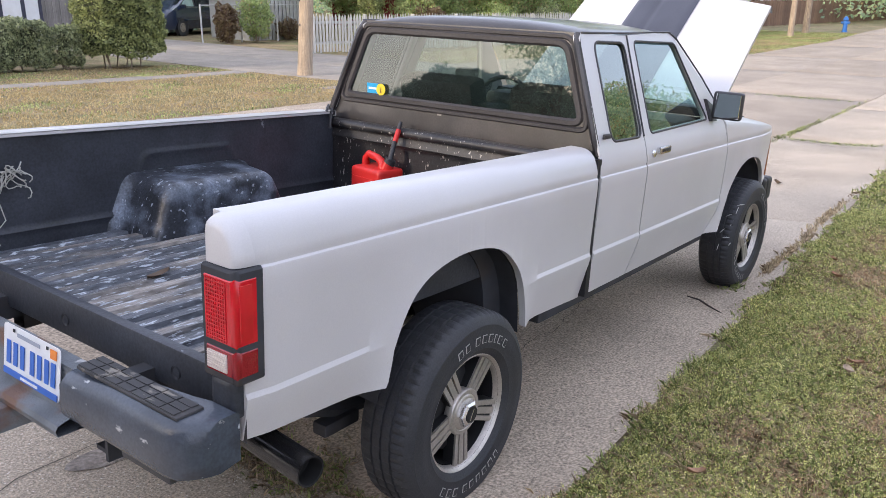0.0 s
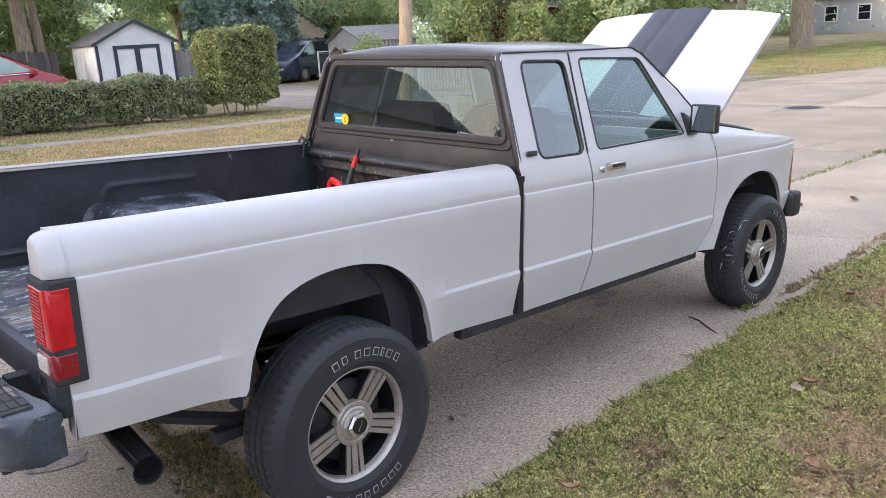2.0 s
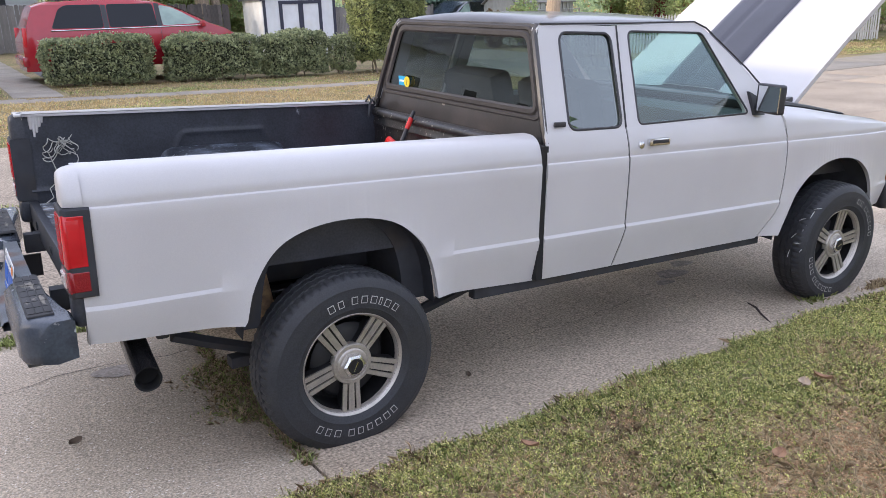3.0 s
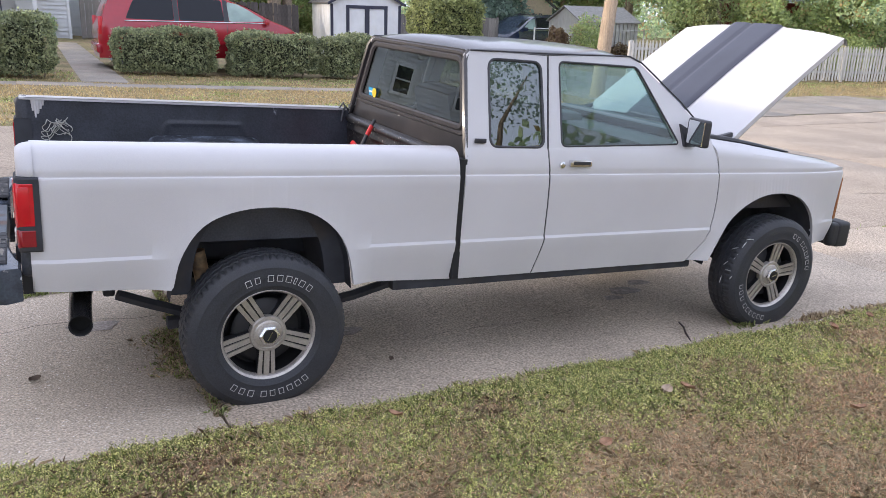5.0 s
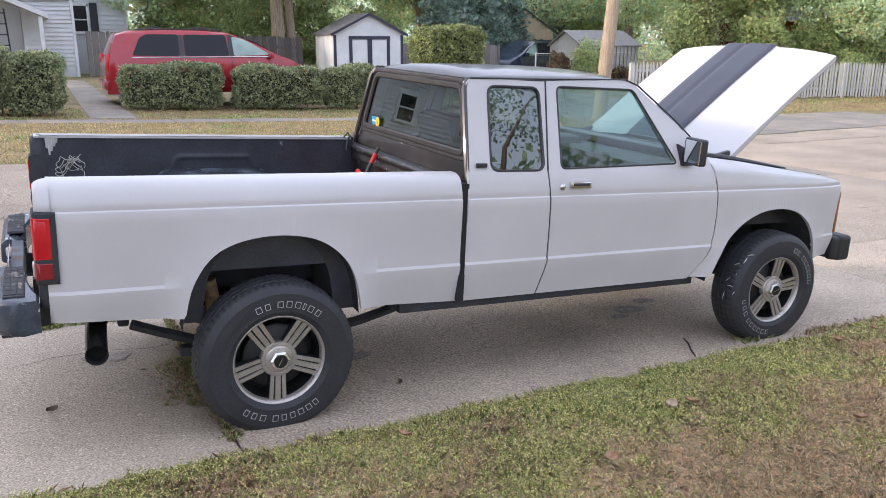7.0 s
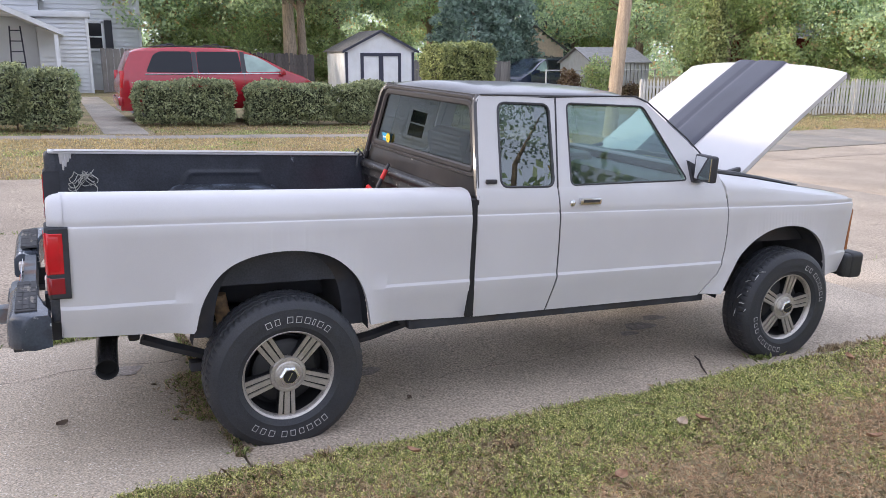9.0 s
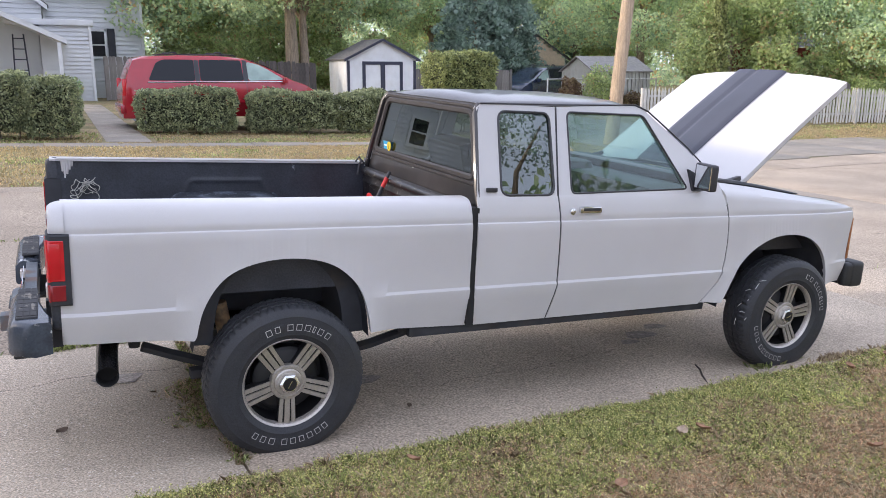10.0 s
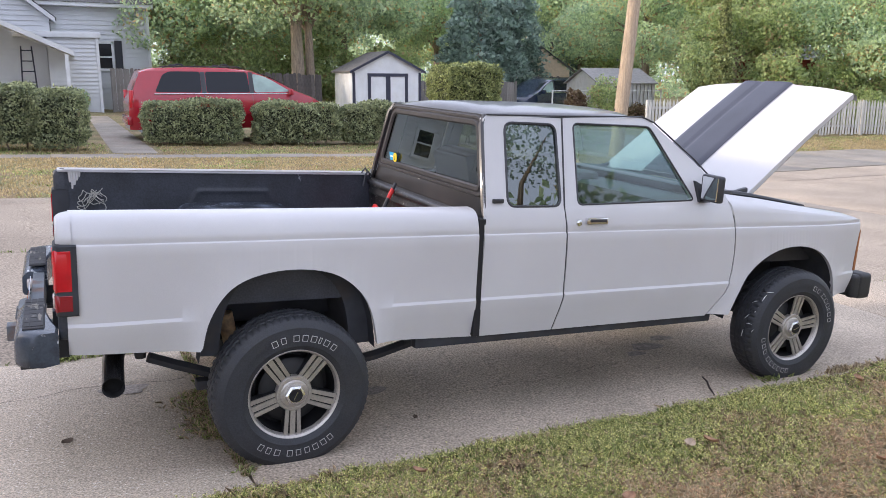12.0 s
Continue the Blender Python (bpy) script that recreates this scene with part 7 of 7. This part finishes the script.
# hairline cracks across the slabs
CRACK = mat("crack_shadow", (0.10, 0.085, 0.07), 0.95, var=0.3)
for k, (x0, y0, x1, y1, w) in enumerate([(17.0, 2.85, 17.3, 0.75, 0.022), (10.5, 0.7, 10.2, -0.8, 0.02), (15.5, 0.9, 15.6, -0.3, 0.018), (13.0, 7.8, 17.4, 7.9, 0.03), (14.0, 7.7, 15.6, 6.8, 0.025), (2.2, 0.62, 2.75, -0.2, 0.005), (1.0, -0.35, 2.3, -0.22, 0.004), (-2.9, 0.2, -0.3, 0.45, 0.006), (23.0, 7.2, 28, 6.7, 0.035), (15.5, 4.55, 19.1, 4.15, 0.03), (8.2, 2.1, 12.5, 1.7, 0.012)]):
    n = 26
    pts = []
    for i in range(n + 1):
        t = i / n
        wob = 0.035 * math.sin(9.1 * t + k) + 0.02 * math.sin(23 * t + 2 * k) + 0.012 * math.sin(51 * t)
        ln = math.hypot(x1 - x0, y1 - y0)
        f = min(1.0, ln / 2.0)
        pts.append((x0 + (x1 - x0) * t - (y1 - y0) / ln * wob * f, y0 + (y1 - y0) * t + (x1 - x0) / ln * wob * f, w * (0.5 + 0.5 * abs(math.sin(17 * t + k)))))
    bm = strip(B(), [[(x - (y1 - y0) / ln * c * h, y + (x1 - x0) / ln * c * h, gz(x, y) + 0.0045) for c in (-0.5, 0.5)] for x, y, h in pts])
    tagged(part("road_crack", bm, CRACK, None), "thin dark crack running across the concrete", "crack", "street cracks")

mh = thing("manhole_cover", Matrix.Translation((16.64, 4.27, gz(16.64, 4.27) + 0.004)), "dark round manhole cover sunk in the street", "manhole cover")
part("lid", lathe(B(), [(0.001, 0.0), (0.33, 0.0), (0.34, -0.004)], 32, Matrix.Rotation(radians(90), 4, "X")), UNDER, mh)
part("rim", lathe(B(), [(0.35, -0.006), (0.355, 0.002), (0.42, 0.002), (0.43, -0.006)], 32, Matrix.Rotation(radians(90), 4, "X")), RUSTY, mh)
# ---- small things ----
LEAF_BROWN = mat("dead_leaf", (0.30, 0.17, 0.10), 0.8, var=0.3, scale=60)
LEAF_PALE = mat("pale_dead_leaf", (0.38, 0.29, 0.21), 0.8, var=0.2, scale=60)


def dead_leaf(x, y, r, z, material, turn, label, parent=None):
    rows = []
    for u in span(-1, 1, 6):
        w = r * 0.62 * (1 - u * u) ** 0.6 + 0.002
        rows.append([(r * u, w * k, 0.35 * r * abs(k) + 0.25 * r * u * u) for k in (-1, -0.5, 0, 0.5, 1)])
    ob = part("dead_leaf", strip(B(), rows), material, None)
    ob.matrix_world = Matrix.Translation((x, y, z)) @ Matrix.Rotation(turn, 4, "Z") @ Matrix.Rotation(0.25, 4, "X")
    return tagged(ob, label, "leaf", "fallen leaves")


for x, y, r, m, t in [(1.44, -1.78, 0.034, LEAF_PALE, 0.4), (1.55, -1.79, 0.034, LEAF_BROWN, 1.9), (2.75, -1.95, 0.05, LEAF_PALE, 0.2), (2.95, -1.45, 0.04, LEAF_BROWN, 1.0), (0.30, -1.55, 0.03, LEAF_BROWN, 2.2), (3.4, -1.35, 0.035, LEAF_BROWN, 0.7), (2.1, -2.2, 0.035, LEAF_BROWN, 2.7), (3.9, -1.7, 0.04, LEAF_PALE, 1.2), (0.9, -2.05, 0.03, LEAF_BROWN, 0.1)]:
    dead_leaf(x, y, r, gz(x, y) + 0.045, m, t, "curled dry leaf lying on the grass")
for x, y, r, t in [(-0.92, -0.25, 0.028, 0.4), (0.70, -0.60, 0.02, 1.1), (6.4, 0.2, 0.05, 0.3), (7.0, -0.1, 0.06, 0.6)]:
    dead_leaf(x, y, r, gz(x, y) + 0.008, mat("dark_dead_leaf", (0.12, 0.085, 0.06), 0.85), t, "small dark leaf on the concrete")
tw = thing("twig", Matrix.Translation((2.45, -0.86, gz(2.45, -0.86) + 0.012)), "thin dark bent twig lying on the concrete", "twig")
part("stick", tube(B(), [(0.10, 0.14, 0.0), (0.05, 0.05, 0.012), (0.0, -0.02, 0.008), (-0.05, -0.12, 0.0)], [0.004, 0.006, 0.006, 0.003], 6), mat("dark_twig", (0.05, 0.035, 0.03), 0.9), tw)
# oil stains under the truck
for x, y, r in [(0.62, -0.12, 0.10), (2.72, 0.0, 0.12), (2.95, 0.12, 0.09), (2.55, -0.1, 0.07), (-0.62, 0.35, 0.12)]:
    q = [(x + r * (1 + 0.25 * math.sin(3 * a + x)) * math.cos(a), y + 0.7 * r * (1 + 0.2 * math.cos(2 * a + y)) * math.sin(a)) for a in (2 * math.pi * k / 24 for k in range(24))]
    bm = B()
    bm.faces.new([bm.verts.new((a, b, gz(a, b) + 0.004)) for a, b in q])
    tagged(part("oil_stain", bm, mat("oil_stain", (0.31, 0.265, 0.23), 0.75, var=0.35, scale=14, fine=0.4, fine_scale=75), None), "dark oily stain soaked into the concrete", "stain", "oil stains")


def in_bed(x, y, z):
    return TRUCK_POSE @ Vector((x, y, z - RAKE * x))


# petrol can in the bed
RED_PLASTIC = mat("red_plastic", (0.62, 0.025, 0.022), 0.38, var=0.08, scale=12, bump=0.05)
can = thing("fuel_can", TRUCK_POSE @ Matrix.Translation((0.80, 0.272, 0.757 - RAKE * 0.80)) @ Matrix.Rotation(radians(-8), 4, "Z") @ Matrix.Diagonal((0.92, 0.74, 1.0, 1)), "red plastic fuel can with a black pour spout", "fuel can")
bm = box(B(), (0, 0, 0.095), (0.17, 0.28, 0.19), 0.022, seg=3)
part("body", bm, RED_PLASTIC, can)
part("side_panel", box(B(), (-0.086, 0.02, 0.09), (0.006, 0.19, 0.11), 0.003), RED_PLASTIC, can)
part("handle", tube(B(), [(0, 0.115, 0.18), (0, 0.112, 0.222), (0, 0.085, 0.242), (0, 0.0, 0.232), (0, -0.045, 0.215), (0, -0.06, 0.18)], [0.024, 0.020, 0.018, 0.018, 0.022, 0.03], 10), RED_PLASTIC, can)
part("neck", tube(B(), [(0, -0.085, 0.185), (0.01, -0.098, 0.215)], 0.034, 14), RED_PLASTIC, can)
part("collar", tube(B(), [(0.008, -0.096, 0.208), (0.014, -0.104, 0.236)], 0.031, 14), TRIM, can, "black screw collar")
sp = part("spout", tube(B(), [(0.012, -0.102, 0.23), (0.05, -0.09, 0.31), (0.10, -0.075, 0.40)], [0.016, 0.013, 0.011], 10), TRIM, can, "long black pour spout")
part("spout_band", tube(B(), [(0.052, -0.090, 0.312), (0.082, -0.081, 0.366)], 0.0145, 10), RED_PLASTIC, can)
part("warning_label", box(B(), (-0.055, -0.1408, 0.10), (0.045, 0.002, 0.10)), mat("label_yellow", (0.62, 0.48, 0.12), 0.5), can, "yellow warning label")
part("label_print", box(B(), (-0.055, -0.142, 0.135), (0.04, 0.002, 0.022)), mat("label_white", (0.65, 0.62, 0.58), 0.5), can)
part("label_print", box(B(), (-0.055, -0.143, 0.112), (0.036, 0.002, 0.008)), TRIM, can)
part("label_print", box(B(), (-0.055, -0.143, 0.08), (0.036, 0.002, 0.012)), TRIM, can)
# tangle of pale wire on the bed wall
wi = thing("wire_tangle", TRUCK_POSE, "tangled pale wire hanging at the bed's rear corner", "wire")
PALE_WIRE = mat("pale_wire", (0.42, 0.42, 0.38), 0.6)
for k in range(7):
    cx, cz, r = -0.775 + 0.014 * k, 1.035 - 0.010 * (k % 3), 0.024 + 0.011 * (k % 3)
    part("loop", tube(B(), [(cx + r * math.cos(a) * (1 + 0.45 * math.sin(2 * a + k)), 0.635 - 0.005 * k - 0.012 * math.sin(3 * a), cz + r * 1.1 * math.sin(a + 0.9 * k) * (1 + 0.3 * math.cos(3 * a))) for a in span(0, 5.6, 18)], 0.0022, 5), PALE_WIRE, wi)
part("loose_end", tube(B(), [(-0.785, 0.63, 1.0), (-0.765, 0.63, 0.93), (-0.755, 0.625, 0.88), (-0.80, 0.62, 0.84), (-0.79, 0.61, 0.80), (-0.845, 0.60, 0.765)], 0.0022, 5), PALE_WIRE, wi)
part("loose_end", tube(B(), [(-0.75, 0.63, 1.045), (-0.70, 0.632, 1.05), (-0.665, 0.635, 1.03)], 0.0022, 5), PALE_WIRE, wi)
ob = dead_leaf(0, 0, 0.05, 0, mat("dark_dead_leaf", (0.12, 0.085, 0.06)), 0.2, "dark dry leaf on the bed floor")
ob.matrix_world = Matrix.Translation(in_bed(-0.56, 0.03, 0.762)) @ Matrix.Rotation(0.2, 4, "Z") @ Matrix.Diagonal((1, 0.5, 0.5, 1))
wl = thing("black_strap", TRUCK_POSE, "loose black cable end at the bed's front corner", "cable")
part("cable", tube(B(), [(0.90, 0.65, 1.13), (0.87, 0.64, 1.16), (0.85, 0.63, 1.13), (0.84, 0.625, 1.07)], 0.008, 6), TRIM, wl)
part("cable", tube(B(), [(0.88, 0.65, 1.14), (0.86, 0.655, 1.18), (0.83, 0.64, 1.15)], 0.006, 6), TRIM, wl)
